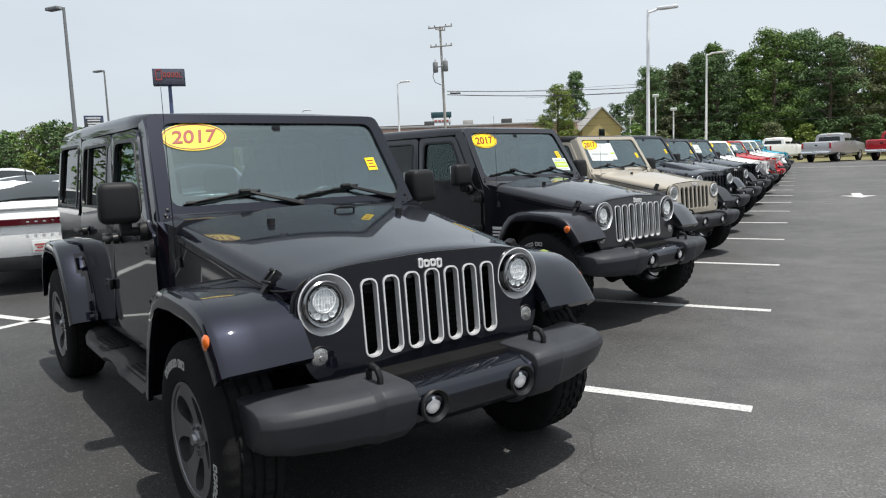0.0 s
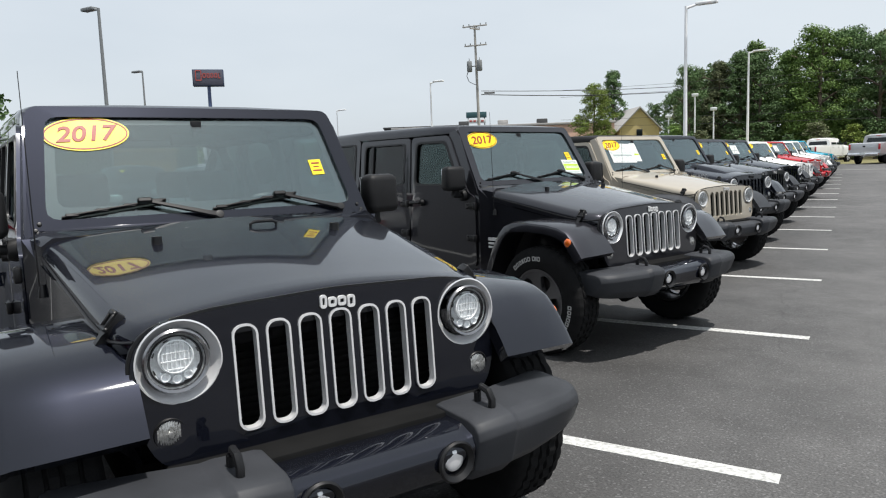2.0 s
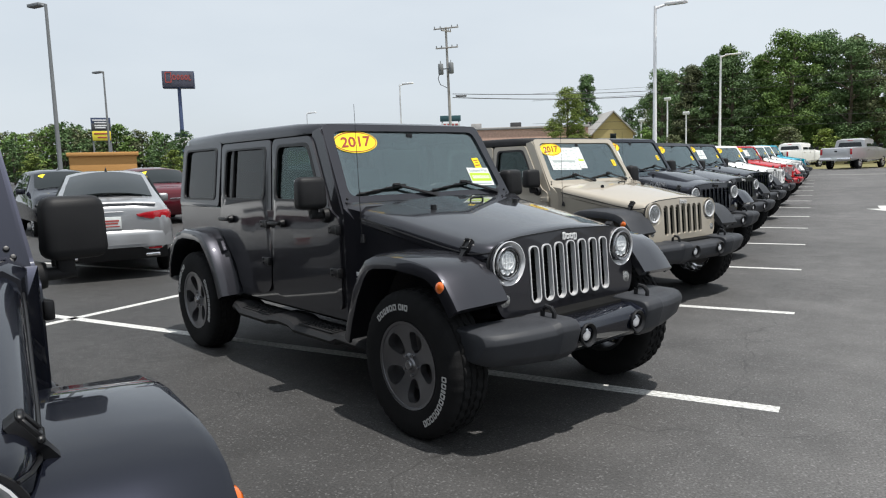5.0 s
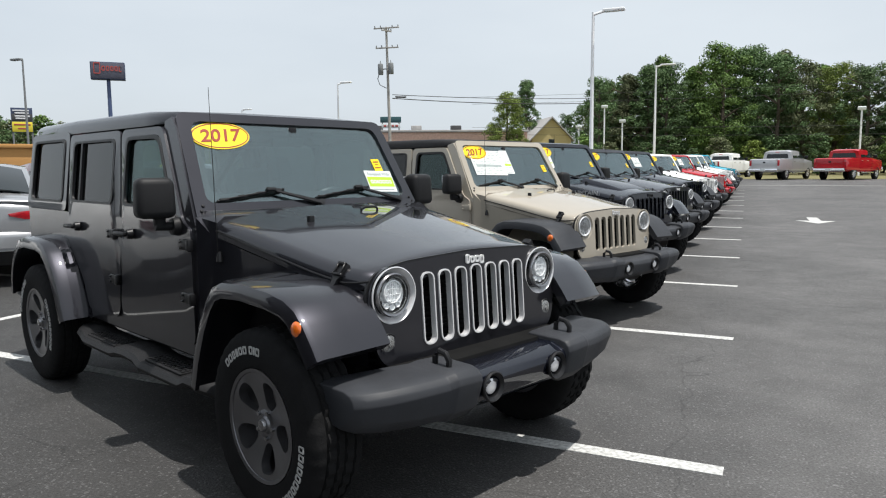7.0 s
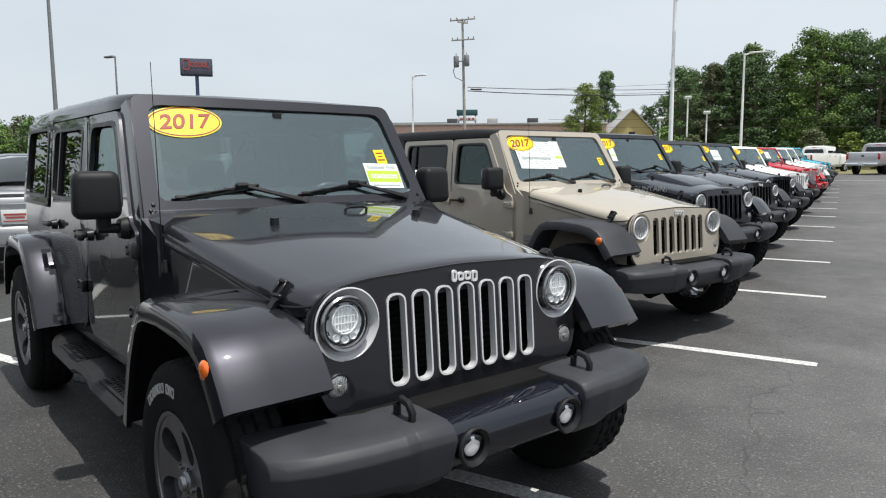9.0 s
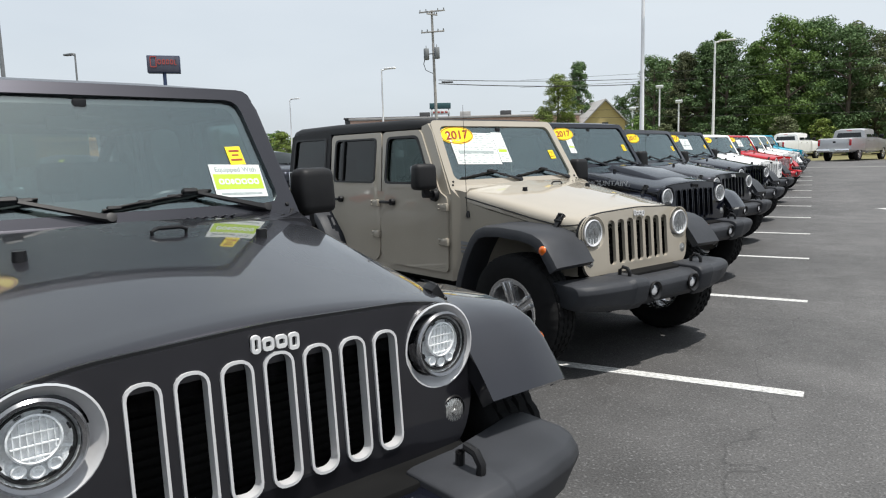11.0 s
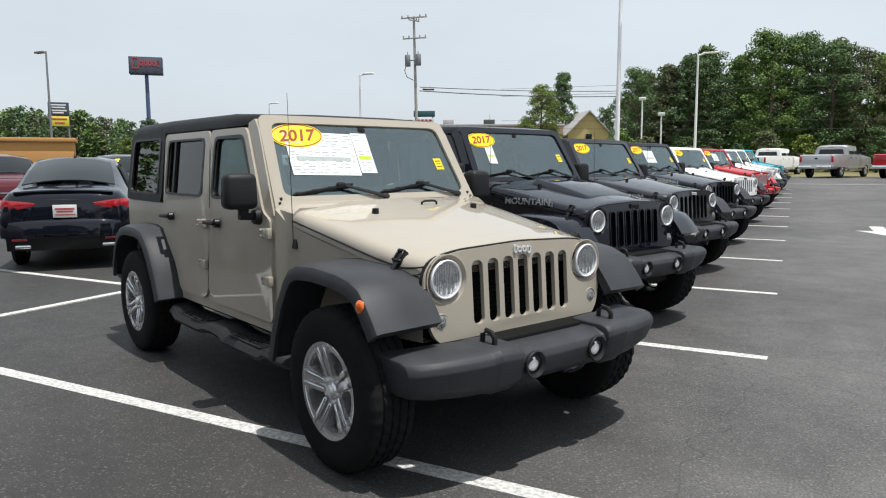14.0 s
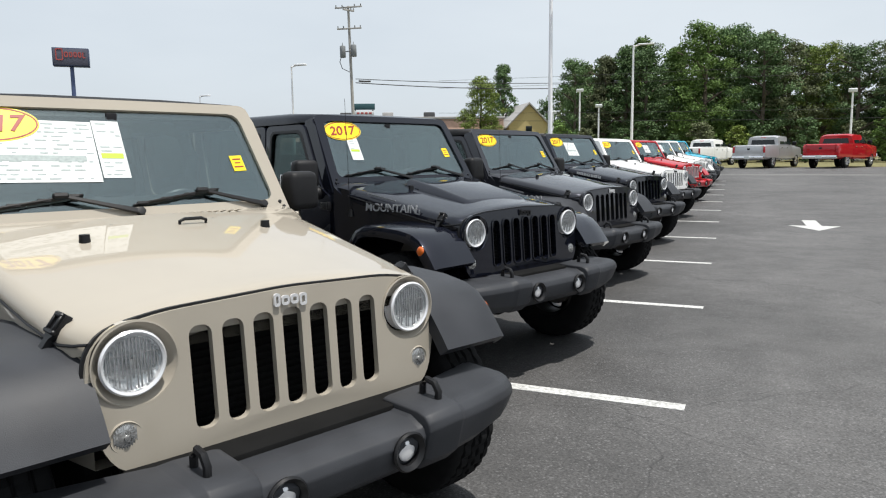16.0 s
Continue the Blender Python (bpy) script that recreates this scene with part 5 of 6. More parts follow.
wagon(place(-1.42, -0.35, -24), "dark maroon four-door off-road wagon at the row's start", "maroon", "plastic", "maroon", slots="none", surround="none", letters=False)
wagon(place(-1.36, 3.592, -26.2), "glossy navy black four-door off-road wagon with chrome grille slots", "navy", "navy", "navy", mid="navy")
wagon(place(-1.281, 7.406, -21.6, 0.02), "metallic granite grey four-door off-road wagon with a lime dealer sign", "granite", "granite", "granite", mid="black", sheets=("dealer_sign",))
wagon(place(-1.284, 11.252, -23.9), "sand tan four-door off-road wagon with black hardtop and flares", "tan", "plastic", "bumper", rim="twin", rim_mat="rim_silver", slots="none", surround="none", hinge="tan", sheets=("window_list",), letters=False, badge="satin")
wagon(place(-1.31, 14.108, -23.6, 0.05), "gloss black four-door off-road wagon with black grille and hood scoop", "black", "black", "black", rim_mat="rim_black", slots="gloss", surround="none", scoop=True, sheets=("narrow_list",), decal=("m", [(-0.05, 0.0, 1.02, 0.035), (-0.50, -0.22, 1.05, 0.012)], "decal"), word="MOUNTAIN", badge="trim", letters=False)
wagon(place(-1.244, 17.51, -21.0, 0.02), "dark grey four-door off-road wagon with black wheels", "grey", "plastic", "bumper", rim_mat="rim_black", slots="none", surround="none", badge="satin", letters=False)
wagon(place(-1.19, 20.9, -22, 0.03), "black four-door off-road wagon with a white hood decal", "black", "plastic", "bumper", rim_mat="rim_black", slots="none", surround="none", sheets=("wide_list",), decal=("r", DECAL_BARS, "decal_white"), badge="trim", letters=False)
wagon(place(-1.12, 25.5, -22), "white four-door off-road wagon with black bumper", "white", "white", "bumper", rim_mat="rim_black", slots="none", surround="none", badge="trim", letters=False)
wagon(place(-1.0, 30.4, -22), "bright red four-door off-road wagon with red bumper", "red", "red", "red", rim_mat="rim_black", slots="satin", surround="none", sheets=("wide_list",), bump_mat="red", mid="red", letters=False)
wagon(place(-0.95, 34.2, -22), "white four-door off-road wagon with yellow year sticker", "white", "white", "white", rim_mat="rim_silver", slots="none", surround="none", sheets=("wide_list",), letters=False)
wagon(place(-0.9, 37.8, -22), "white four-door off-road wagon parked in the row", "white", "white", "bumper", rim_mat="rim_silver", slots="none", surround="none", letters=False)
wagon(place(-0.82, 41.6, -22), "turquoise blue four-door off-road wagon at the row's end", "teal", "teal", "bumper", rim_mat="rim_black", slots="none", surround="none", letters=False)


# ---- other vehicles ----
def ring_of(x, pts):
    """A closed car section from (half width, height) pairs, sill to roof."""
    right = [(x, -a, z) for a, z in pts]
    left = [(x, a, z) for a, z in reversed(pts)]
    return right + left


def car_shell(stations):
    return loft([ring_of(x, p) for x, p in stations])


def wheel_set(car, axles, track, r, rim_mat, width=1.0):
    for x in axles:
        for s in (-1, 1):
            k = r / 0.405
            w = part("tyre", shared("tyre", build_tyre), "rubber", car)
            w.matrix_basis = pose(x, s * track, r, 0, 23, 0 if s > 0 else 180) @ Matrix.Diagonal((k, 0.8 * width, k, 1))
            part("rim", shared("barrel", build_rim_barrel), rim_mat, w)
            part("spokes", shared("spokestwin", lambda: build_spokes("twin")), rim_mat, w)
            a = part("wheel_arch", shared("archdisc", lambda: lathe([(0.0, 0.0), (0.40, 0.0), (0.43, -0.02), (0.43, -0.10)], 36, 'Y')), "under", car)
            a.matrix_basis = pose(x, s * (track + 0.055), r + 0.02, 0, 0, 0 if s > 0 else 180) @ Matrix.Diagonal((r / 0.36, 1, r / 0.36, 1))


def quad_glass(name, pts, mat, car, lift=0.006):
    """A window pane from four or more corner points, given thickness."""
    p = [Vector(q) for q in pts]
    n = (p[1] - p[0]).cross(p[2] - p[0]).normalized()
    bm = loft([[q - n * 0.004 for q in p], [q + n * lift for q in p]])
    return part(name, bm, mat, car, smooth=0)


def curved_glass(name, x0, z0, w0, x1, z1, w1, bulge, mat, car):
    """A windscreen or rear window bowed across, lower edge first."""
    n, k = 8, 4
    bm = bmesh.new()
    g = []
    for i in range(k + 1):
        t = i / k
        row = []
        for j in range(n + 1):
            u = 2 * j / n - 1
            b = bulge * (1 - u * u)
            row.append(bm.verts.new((x0 + (x1 - x0) * t + (math.copysign(0.35, x0 - x1)) * b, u * (w0 + (w1 - w0) * t), z0 + (z1 - z0) * t + b + 0.02 * math.sin(math.pi * t))))
        g.append(row)
    for a, b in zip(g, g[1:]):
        for j in range(n):
            bm.faces.new((a[j], a[j + 1], b[j + 1], b[j]))
    r = bmesh.ops.extrude_face_region(bm, geom=list(bm.faces))
    bmesh.ops.translate(bm, vec=(0, 0, -0.015), verts=[v for v in r["geom"] if isinstance(v, bmesh.types.BMVert)])
    bmesh.ops.recalc_face_normals(bm, faces=bm.faces)
    return part(name, bm, mat, car, smooth=50)


def sedan(m, label, paint_key):
    """Four-door saloon seen from behind; origin under the rear axle, x forward."""
    c = root("saloon_car", m, label, "car", "cars in the row behind")
    st = [
        (-1.115, [(0.55, 0.46), (0.66, 0.52), (0.70, 0.66), (0.68, 0.80), (0.60, 0.90), (0.30, 0.935)]),
        (-1.10, [(0.64, 0.40), (0.75, 0.49), (0.79, 0.66), (0.77, 0.82), (0.68, 0.95), (0.34, 0.985)]),
        (-1.04, [(0.69, 0.33), (0.82, 0.46), (0.86, 0.66), (0.83, 0.86), (0.72, 0.995), (0.35, 1.025)]),
        (-0.92, [(0.72, 0.27), (0.865, 0.43), (0.90, 0.66), (0.865, 0.89), (0.74, 1.02), (0.36, 1.045)]),
        (-0.75, [(0.73, 0.24), (0.89, 0.41), (0.92, 0.66), (0.875, 0.92), (0.73, 1.04), (0.36, 1.065)]),
        (-0.45, [(0.74, 0.22), (0.91, 0.40), (0.93, 0.66), (0.88, 0.93), (0.72, 1.07), (0.36, 1.10)]),
        (0.15, [(0.74, 0.20), (0.92, 0.40), (0.93, 0.66), (0.88, 0.95), (0.66, 1.29), (0.34, 1.35)]),
        (0.60, [(0.74, 0.20), (0.92, 0.40), (0.925, 0.66), (0.88, 0.95), (0.62, 1.42), (0.32, 1.47)]),
        (1.10, [(0.74, 0.20), (0.92, 0.40), (0.925, 0.66), (0.88, 0.95), (0.61, 1.45), (0.32, 1.49)]),
        (1.70, [(0.74, 0.20), (0.92, 0.40), (0.925, 0.66), (0.88, 0.95), (0.62, 1.38), (0.32, 1.43)]),
        (2.35, [(0.74, 0.20), (0.92, 0.40), (0.925, 0.66), (0.87, 0.94), (0.70, 1.03), (0.36, 1.06)]),
        (3.20, [(0.72, 0.22), (0.90, 0.40), (0.90, 0.62), (0.82, 0.82), (0.62, 0.90), (0.30, 0.93)]),
        (3.62, [(0.60, 0.28), (0.74, 0.42), (0.74, 0.56), (0.66, 0.68), (0.45, 0.74), (0.2, 0.76)]),
    ]
    part("body", car_shell(st), paint_key, c, smooth=60)
    curved_glass("rear_window", -0.42, 1.105, 0.66, 0.46, 1.405, 0.56, 0.065, "auto_glass", c)
    for s in (-1, 1):
        quad_glass("side_window", [(0.10, s * 0.862, 0.99), (2.10, s * 0.862, 0.98), (1.62, s * 0.665, 1.36), (0.55, s * 0.665, 1.38)], "auto_glass", c, 0.02)
        secs = []
        for x, y, z0, z1 in ((-1.125, 0.40, 0.850, 0.880), (-1.122, 0.56, 0.815, 0.905), (-1.105, 0.72, 0.795, 0.920), (-1.05, 0.825, 0.785, 0.925), (-0.93, 0.885, 0.80, 0.920), (-0.76, 0.905, 0.850, 0.905)):
            secs.append([(x, s * y, z0), (x - 0.006, s * (y + 0.006), (z0 + z1) / 2), (x, s * (y - 0.015), z1), (x + 0.07, s * (y - 0.07), z1), (x + 0.07, s * (y - 0.07), z0)])
        part("tail_lamp", loft(secs), "tail", c, "red tail lamp lens")
        part("reflector", box((0.03, 0.20, 0.035), (-1.092, s * 0.62, 0.415), 0.008), "tail", c)
        part("exhaust_tip", box((0.10, 0.22, 0.055), (-1.055, s * 0.58, 0.325), 0.024, 3), "chrome", c)
        part("door_mirror", box((0.14, 0.20, 0.13), (2.0, s * 1.0, 1.02), 0.04, 3), paint_key, c)
    secs = []
    for x, y in ((-0.55, -0.925), (-0.85, -0.915), (-1.03, -0.865), (-1.12, -0.74), (-1.155, -0.45), (-1.165, 0.0), (-1.155, 0.45), (-1.12, 0.74), (-1.03, 0.865), (-0.85, 0.915), (-0.55, 0.925)):
        secs.append([(x, y, 0.44), (x, y, 0.60), (x + 0.012, y * 0.99, 0.645), (x + 0.05, y * 0.95, 0.675), (x + 0.16, y * 0.85, 0.67), (x + 0.16, y * 0.85, 0.44)])
    part("rear_bumper", loft(secs), paint_key, c)
    part("bumper_valance", loft([[(-1.10 + 0.12 * y * y, y, 0.27), (-1.14 + 0.14 * y * y, y, 0.38), (-1.135 + 0.14 * y * y, y, 0.455), (-0.9, y, 0.45), (-0.9, y, 0.26)] for y in (-0.80, -0.6, -0.3, 0.0, 0.3, 0.6, 0.80)]), "trim", c)
    part("boot_spoiler", loft([[(-0.98, y, 1.03 - 0.06 * y * y), (-1.085, y, 1.055 - 0.06 * y * y), (-1.095, y, 1.04 - 0.06 * y * y), (-1.03, y, 0.985 - 0.06 * y * y)] for y in (-0.66, -0.4, 0.0, 0.4, 0.66)]), paint_key, c)
    p = part("number_plate", box((0.012, 0.32, 0.165), (-1.126, 0, 0.775), 0.004), "paper", c, "white dealer plate with printed bars")
    tagged(part("print_block", box((0.003, 0.26, 0.022), (-1.134, 0, 0.805), bm=box((0.003, 0.22, 0.02), (-1.134, 0, 0.77), bm=box((0.003, 0.27, 0.014), (-1.134, 0, 0.73)))), "sign_red", p), kind="stuff")
    part("emblem", loft([[(-1.108 + 0.02 * abs(y), y, 0.915), (-1.130 + 0.02 * abs(y), y, 0.922), (-1.108 + 0.02 * abs(y), y, 0.93 + 0.008 * (0.2 - abs(y)))] for y in (-0.2, -0.08, 0.0, 0.08, 0.2)]), "chrome", c)
    part("chrome_strip", loft([[(-1.135 + 0.05 * y * y, y, 0.472), (-1.172 + 0.05 * y * y, y, 0.480), (-1.135 + 0.05 * y * y, y, 0.488)] for y in (-0.5, -0.25, 0, 0.25, 0.5)]), "chrome", c)
    part("boot_seam", loft([[(-1.074, y, 0.575), (-1.078, y, 0.58), (-1.074, y, 0.585)] for y in (-0.6, 0, 0.6)]), "trim", c)
    part("roof_antenna", lathe([(0.0, 0.10), (0.012, 0.06), (0.03, 0.0)], 10, 'Z'), "trim", c).location = (0.55, 0, 1.45)
    wheel_set(c, (0.0, 2.74), 0.80, 0.335, "rim_silver")
    return c


def muscle_car(m, label):
    c = root("coupe_car", m, label, "car", "cars in the row behind")
    st = [
        (-1.15, [(0.70, 0.42), (0.82, 0.52), (0.85, 0.70), (0.84, 0.88), (0.80, 0.96), (0.40, 0.98)]),
        (-1.08, [(0.74, 0.30), (0.90, 0.46), (0.93, 0.70), (0.90, 0.95), (0.82, 1.04), (0.40, 1.055)]),
        (-0.50, [(0.76, 0.24), (0.95, 0.42), (0.96, 0.70), (0.92, 0.98), (0.76, 1.09), (0.38, 1.11)]),
        (0.10, [(0.76, 0.22), (0.96, 0.40), (0.96, 0.70), (0.90, 1.0), (0.66, 1.33), (0.34, 1.37)]),
        (0.60, [(0.76, 0.22), (0.96, 0.40), (0.95, 0.70), (0.90, 1.0), (0.64, 1.42), (0.33, 1.46)]),
        (1.30, [(0.76, 0.22), (0.96, 0.40), (0.95, 0.70), (0.90, 1.0), (0.66, 1.37), (0.34, 1.41)]),
        (1.95, [(0.76, 0.22), (0.95, 0.40), (0.95, 0.70), (0.89, 0.98), (0.72, 1.06), (0.36, 1.08)]),
        (3.6, [(0.70, 0.28), (0.88, 0.42), (0.88, 0.66), (0.84, 0.84), (0.66, 0.92), (0.32, 0.94)]),
        (3.8, [(0.62, 0.34), (0.78, 0.46), (0.78, 0.62), (0.74, 0.76), (0.56, 0.82), (0.26, 0.83)]),
    ]
    part("body", car_shell(st), "white", c, smooth=60)
    curved_glass("rear_window", -0.44, 1.115, 0.70, 0.46, 1.405, 0.58, 0.06, "auto_glass", c)
    for s in (-1, 1):
        quad_glass("side_window", [(0.20, s * 0.885, 1.03), (1.75, s * 0.885, 1.02), (1.3, s * 0.69, 1.34), (0.55, s * 0.69, 1.36)], "auto_glass", c, 0.02)
        part("door_mirror", box((0.14, 0.20, 0.13), (1.7, s * 1.04, 1.06), 0.04, 3), "white", c)
    part("tail_lamp_bar", loft([[(-1.05, y, 0.79 + dz), (-1.19 + 0.03 * y * y, y, 0.80 + dz), (-1.19 + 0.03 * y * y, y, 0.93), (-1.05, y, 0.94)] for y, dz in ((-0.86, 0.05), (-0.70, 0.0), (-0.62, 0.055), (0.62, 0.055), (0.70, 0.0), (0.86, 0.05))]), "maroon", c, "full-width dark red tail lamp band")
    part("bumper_valance", loft([[(-1.165, y, 0.30), (-1.18, y, 0.40), (-1.15, y, 0.47), (-0.95, y, 0.47), (-0.95, y, 0.28)] for y in (-0.80, -0.4, 0.4, 0.80)]), "trim", c)
    for k in range(5):
        part("badge", box((0.006, 0.035, 0.018), (-1.193, -0.18 + 0.09 * k, 0.89), 0.002, 1), "chrome", c)
    p = part("number_plate", box((0.012, 0.32, 0.165), (-1.175, 0, 0.575), 0.004), "paper", c, "white dealer plate with printed bars")
    tagged(part("print_block", box((0.003, 0.26, 0.022), (-1.183, 0, 0.605), bm=box((0.003, 0.22, 0.02), (-1.183, 0, 0.57), bm=box((0.003, 0.27, 0.014), (-1.183, 0, 0.53)))), "sign_red", p), kind="stuff")
    part("boot_spoiler", loft([[(-1.02, y, 1.05 - 0.03 * y * y), (-1.13, y, 1.085 - 0.03 * y * y), (-1.14, y, 1.065 - 0.03 * y * y), (-1.05, y, 1.02 - 0.03 * y * y)] for y in (-0.80, -0.4, 0.0, 0.4, 0.80)]), "white", c)
    part("roof_antenna", tube([(0.35, 0.2, 1.42), (0.32, 0.2, 1.55)], 0.008, 6), "trim", c)
    wheel_set(c, (0.0, 2.95), 0.83, 0.36, "rim_black")
    return c


def suv(m, label, paint_key, tag=True):
    """Crossover seen from the front; origin under the front axle, x forward."""
    c = root("crossover_car", m, label, "car", "cars facing the row")
    st = [
        (0.92, [(0.60, 0.34), (0.74, 0.46), (0.76, 0.62), (0.70, 0.80), (0.55, 0.86), (0.28, 0.88)]),
        (0.82, [(0.70, 0.26), (0.86, 0.44), (0.88, 0.66), (0.82, 0.90), (0.66, 0.98), (0.32, 1.0)]),
        (0.30, [(0.76, 0.24), (0.94, 0.42), (0.95, 0.72), (0.90, 0.98), (0.72, 1.07), (0.36, 1.09)]),
        (-0.45, [(0.78, 0.24), (0.96, 0.42), (0.96, 0.76), (0.92, 1.06), (0.76, 1.15), (0.38, 1.17)]),
        (-1.15, [(0.78, 0.24), (0.96, 0.42), (0.96, 0.76), (0.92, 1.08), (0.68, 1.58), (0.35, 1.63)]),
        (-2.2, [(0.78, 0.24), (0.96, 0.42), (0.96, 0.76), (0.92, 1.09), (0.69, 1.66), (0.35, 1.71)]),
        (-3.3, [(0.78, 0.24), (0.96, 0.42), (0.96, 0.76), (0.92, 1.10), (0.68, 1.60), (0.35, 1.65)]),
        (-3.75, [(0.74, 0.30), (0.90, 0.46), (0.92, 0.76), (0.88, 1.08), (0.80, 1.14), (0.40, 1.16)]),
        (-3.9, [(0.66, 0.40), (0.80, 0.50), (0.82, 0.76), (0.78, 0.98), (0.66, 1.02), (0.32, 1.03)]),
    ]
    part("body", car_shell(st), paint_key, c, smooth=60)
    curved_glass("windscreen", -0.50, 1.175, 0.74, -1.12, 1.575, 0.65, 0.065, "auto_glass", c)
    for s in (-1, 1):
        quad_glass("side_window", [(-0.85, s * 0.905, 1.13), (-3.35, s * 0.905, 1.14), (-3.1, s * 0.705, 1.57), (-1.30, s * 0.715, 1.56)], "auto_glass", c, 0.02)
        part("headlamp", loft([[(0.80, s * 0.50, 0.74), (0.86, s * 0.46, 0.84), (0.66, s * 0.84, 0.90), (0.60, s * 0.88, 0.80)], [(0.90, s * 0.50, 0.735), (0.89, s * 0.46, 0.845), (0.74, s * 0.84, 0.905), (0.70, s * 0.89, 0.795)]]), "ribbed", c, "clear headlamp lens")
        part("door_mirror", box((0.12, 0.22, 0.15), (-0.75, s * 1.04, 1.14), 0.04, 3), paint_key, c)
    part("grille", box((0.06, 0.80, 0.14), (0.885, 0, 0.75), 0.03, 3), "trim", c)
    part("grille_bar", box((0.02, 0.70, 0.02), (0.925, 0, 0.76), 0.006), "chrome", c)
    part("intake", box((0.06, 1.0, 0.12), (0.885, 0, 0.45), 0.03, 3), "trim", c)
    if tag:
        t = part("year_sticker", shared("yst", disc_plate(ellipse(0.172, 0.085), (), 0.002)), "sticker", c, "yellow oval year sticker")
        nrm = Vector((0.545, 0, 0.838))
        t.matrix_basis = Matrix.Translation((-1.0 + 0.035, -0.40, 1.50 + 0.03)) @ Matrix((Vector((0, 1, 0)), nrm.cross(Vector((0, 1, 0))), nrm)).transposed().to_4x4()
    wheel_set(c, (0.0, -2.85), 0.83, 0.365, "rim_silver")
    return c


def pickup(m, label, paint_key, rim_mat="rim_silver"):
    """Crew-cab pickup; origin under the rear axle, x forward."""
    c = root("pickup_truck", m, label, "car", "pickups at the lot's far edge")
    part("bed", loft([ring_of(x, p) for x, p in ((-1.22, [(0.86, 0.62), (0.96, 0.70), (0.97, 1.05), (0.93, 1.30), (0.80, 1.33)]), (-1.15, [(0.88, 0.56), (0.98, 0.66), (1.0, 1.05), (0.96, 1.34), (0.82, 1.37)]), (0.78, [(0.88, 0.52), (0.98, 0.62), (1.0, 1.05), (0.96, 1.36), (0.82, 1.38)]))]), paint_key, c)
    part("cab", car_shell([
        (0.80, [(0.88, 0.50), (0.98, 0.60), (1.0, 1.05), (0.96, 1.36), (0.85, 1.80), (0.58, 1.87)]),
        (1.0, [(0.88, 0.50), (0.98, 0.60), (1.0, 1.05), (0.96, 1.36), (0.84, 1.88), (0.58, 1.95)]),
        (2.1, [(0.88, 0.50), (0.98, 0.60), (1.0, 1.05), (0.96, 1.36), (0.84, 1.88), (0.58, 1.95)]),
        (2.5, [(0.88, 0.50), (0.98, 0.60), (1.0, 1.05), (0.96, 1.36), (0.80, 1.72), (0.42, 1.78)]),
        (3.05, [(0.88, 0.50), (0.98, 0.60), (1.0, 1.05), (0.96, 1.32), (0.84, 1.38), (0.42, 1.40)]),
        (4.35, [(0.86, 0.52), (0.96, 0.62), (0.97, 1.0), (0.92, 1.22), (0.78, 1.28), (0.4, 1.30)]),
        (4.55, [(0.78, 0.56), (0.90, 0.64), (0.90, 0.95), (0.84, 1.14), (0.70, 1.19), (0.36, 1.2)])]), paint_key, c)
    quad_glass("rear_window", [(0.785, -0.72, 1.42), (0.83, -0.64, 1.78), (0.83, 0.64, 1.78), (0.785, 0.72, 1.42)], "auto_glass", c, 0.02)
    quad_glass("windscreen", [(2.98, 0.78, 1.42), (2.48, 0.70, 1.76), (2.48, -0.70, 1.76), (2.98, -0.78, 1.42)], "auto_glass", c, 0.03)
    for s in (-1, 1):
        quad_glass("rear_side_window", [(0.98, s * 0.955, 1.42), (1.72, s * 0.955, 1.42), (1.72, s * 0.80, 1.80), (1.08, s * 0.80, 1.80)], "auto_glass", c, 0.02)
        quad_glass("front_side_window", [(1.80, s * 0.955, 1.42), (2.78, s * 0.955, 1.40), (2.40, s * 0.815, 1.76), (1.80, s * 0.80, 1.80)], "auto_glass", c, 0.02)
        part("tail_lamp", box((0.06, 0.14, 0.36), (-1.22, s * 0.90, 1.10), 0.03, 3), "tail", c, "red tail lamp")
        part("door_handle", box((0.16, 0.03, 0.03), (1.15, s * 1.0, 1.22), 0.008), "chrome", c)
        part("door_handle", box((0.16, 0.03, 0.03), (1.98, s * 1.0, 1.22), 0.008), "chrome", c)
        part("door_mirror", box((0.14, 0.24, 0.22), (2.70, s * 1.14, 1.48), 0.05, 3), "trim", c)
        part("headlamp", box((0.10, 0.34, 0.24), (4.50, s * 0.66, 1.02), 0.05, 3), "ribbed", c, "clear headlamp lens")
        part("step_rail", tube([(0.9, s * 0.98, 0.46), (2.9, s * 0.98, 0.46)], 0.05, 10), "chrome", c)
    part("tailgate", box((0.05, 1.56, 0.60), (-1.225, 0, 1.03), 0.02), paint_key, c)
    part("tailgate_handle", box((0.03, 0.16, 0.10), (-1.255, 0, 1.14), 0.02), "trim", c)
    part("rear_bumper", box((0.22, 1.86, 0.20), (-1.34, 0, 0.64), 0.05, 3), "chrome", c, "chrome rear bumper")
    part("number_plate", box((0.02, 0.32, 0.16), (-1.46, 0, 0.66), 0.004), "paper", c)
    part("front_bumper", box((0.26, 1.90, 0.30), (4.62, 0, 0.66), 0.08, 3), "chrome", c)
    part("grille", box((0.10, 1.0, 0.40), (4.56, 0, 0.98), 0.05, 3), "chrome", c)
    part("grille_mesh", box((0.10, 0.42, 0.14), (4.585, 0.24, 1.07), 0.02, bm=box((0.10, 0.42, 0.14), (4.585, -0.24, 1.07), 0.02, bm=box((0.10, 0.42, 0.14), (4.585, 0.24, 0.89), 0.02, bm=box((0.10, 0.42, 0.14), (4.585, -0.24, 0.89), 0.02)))), "trim", c)
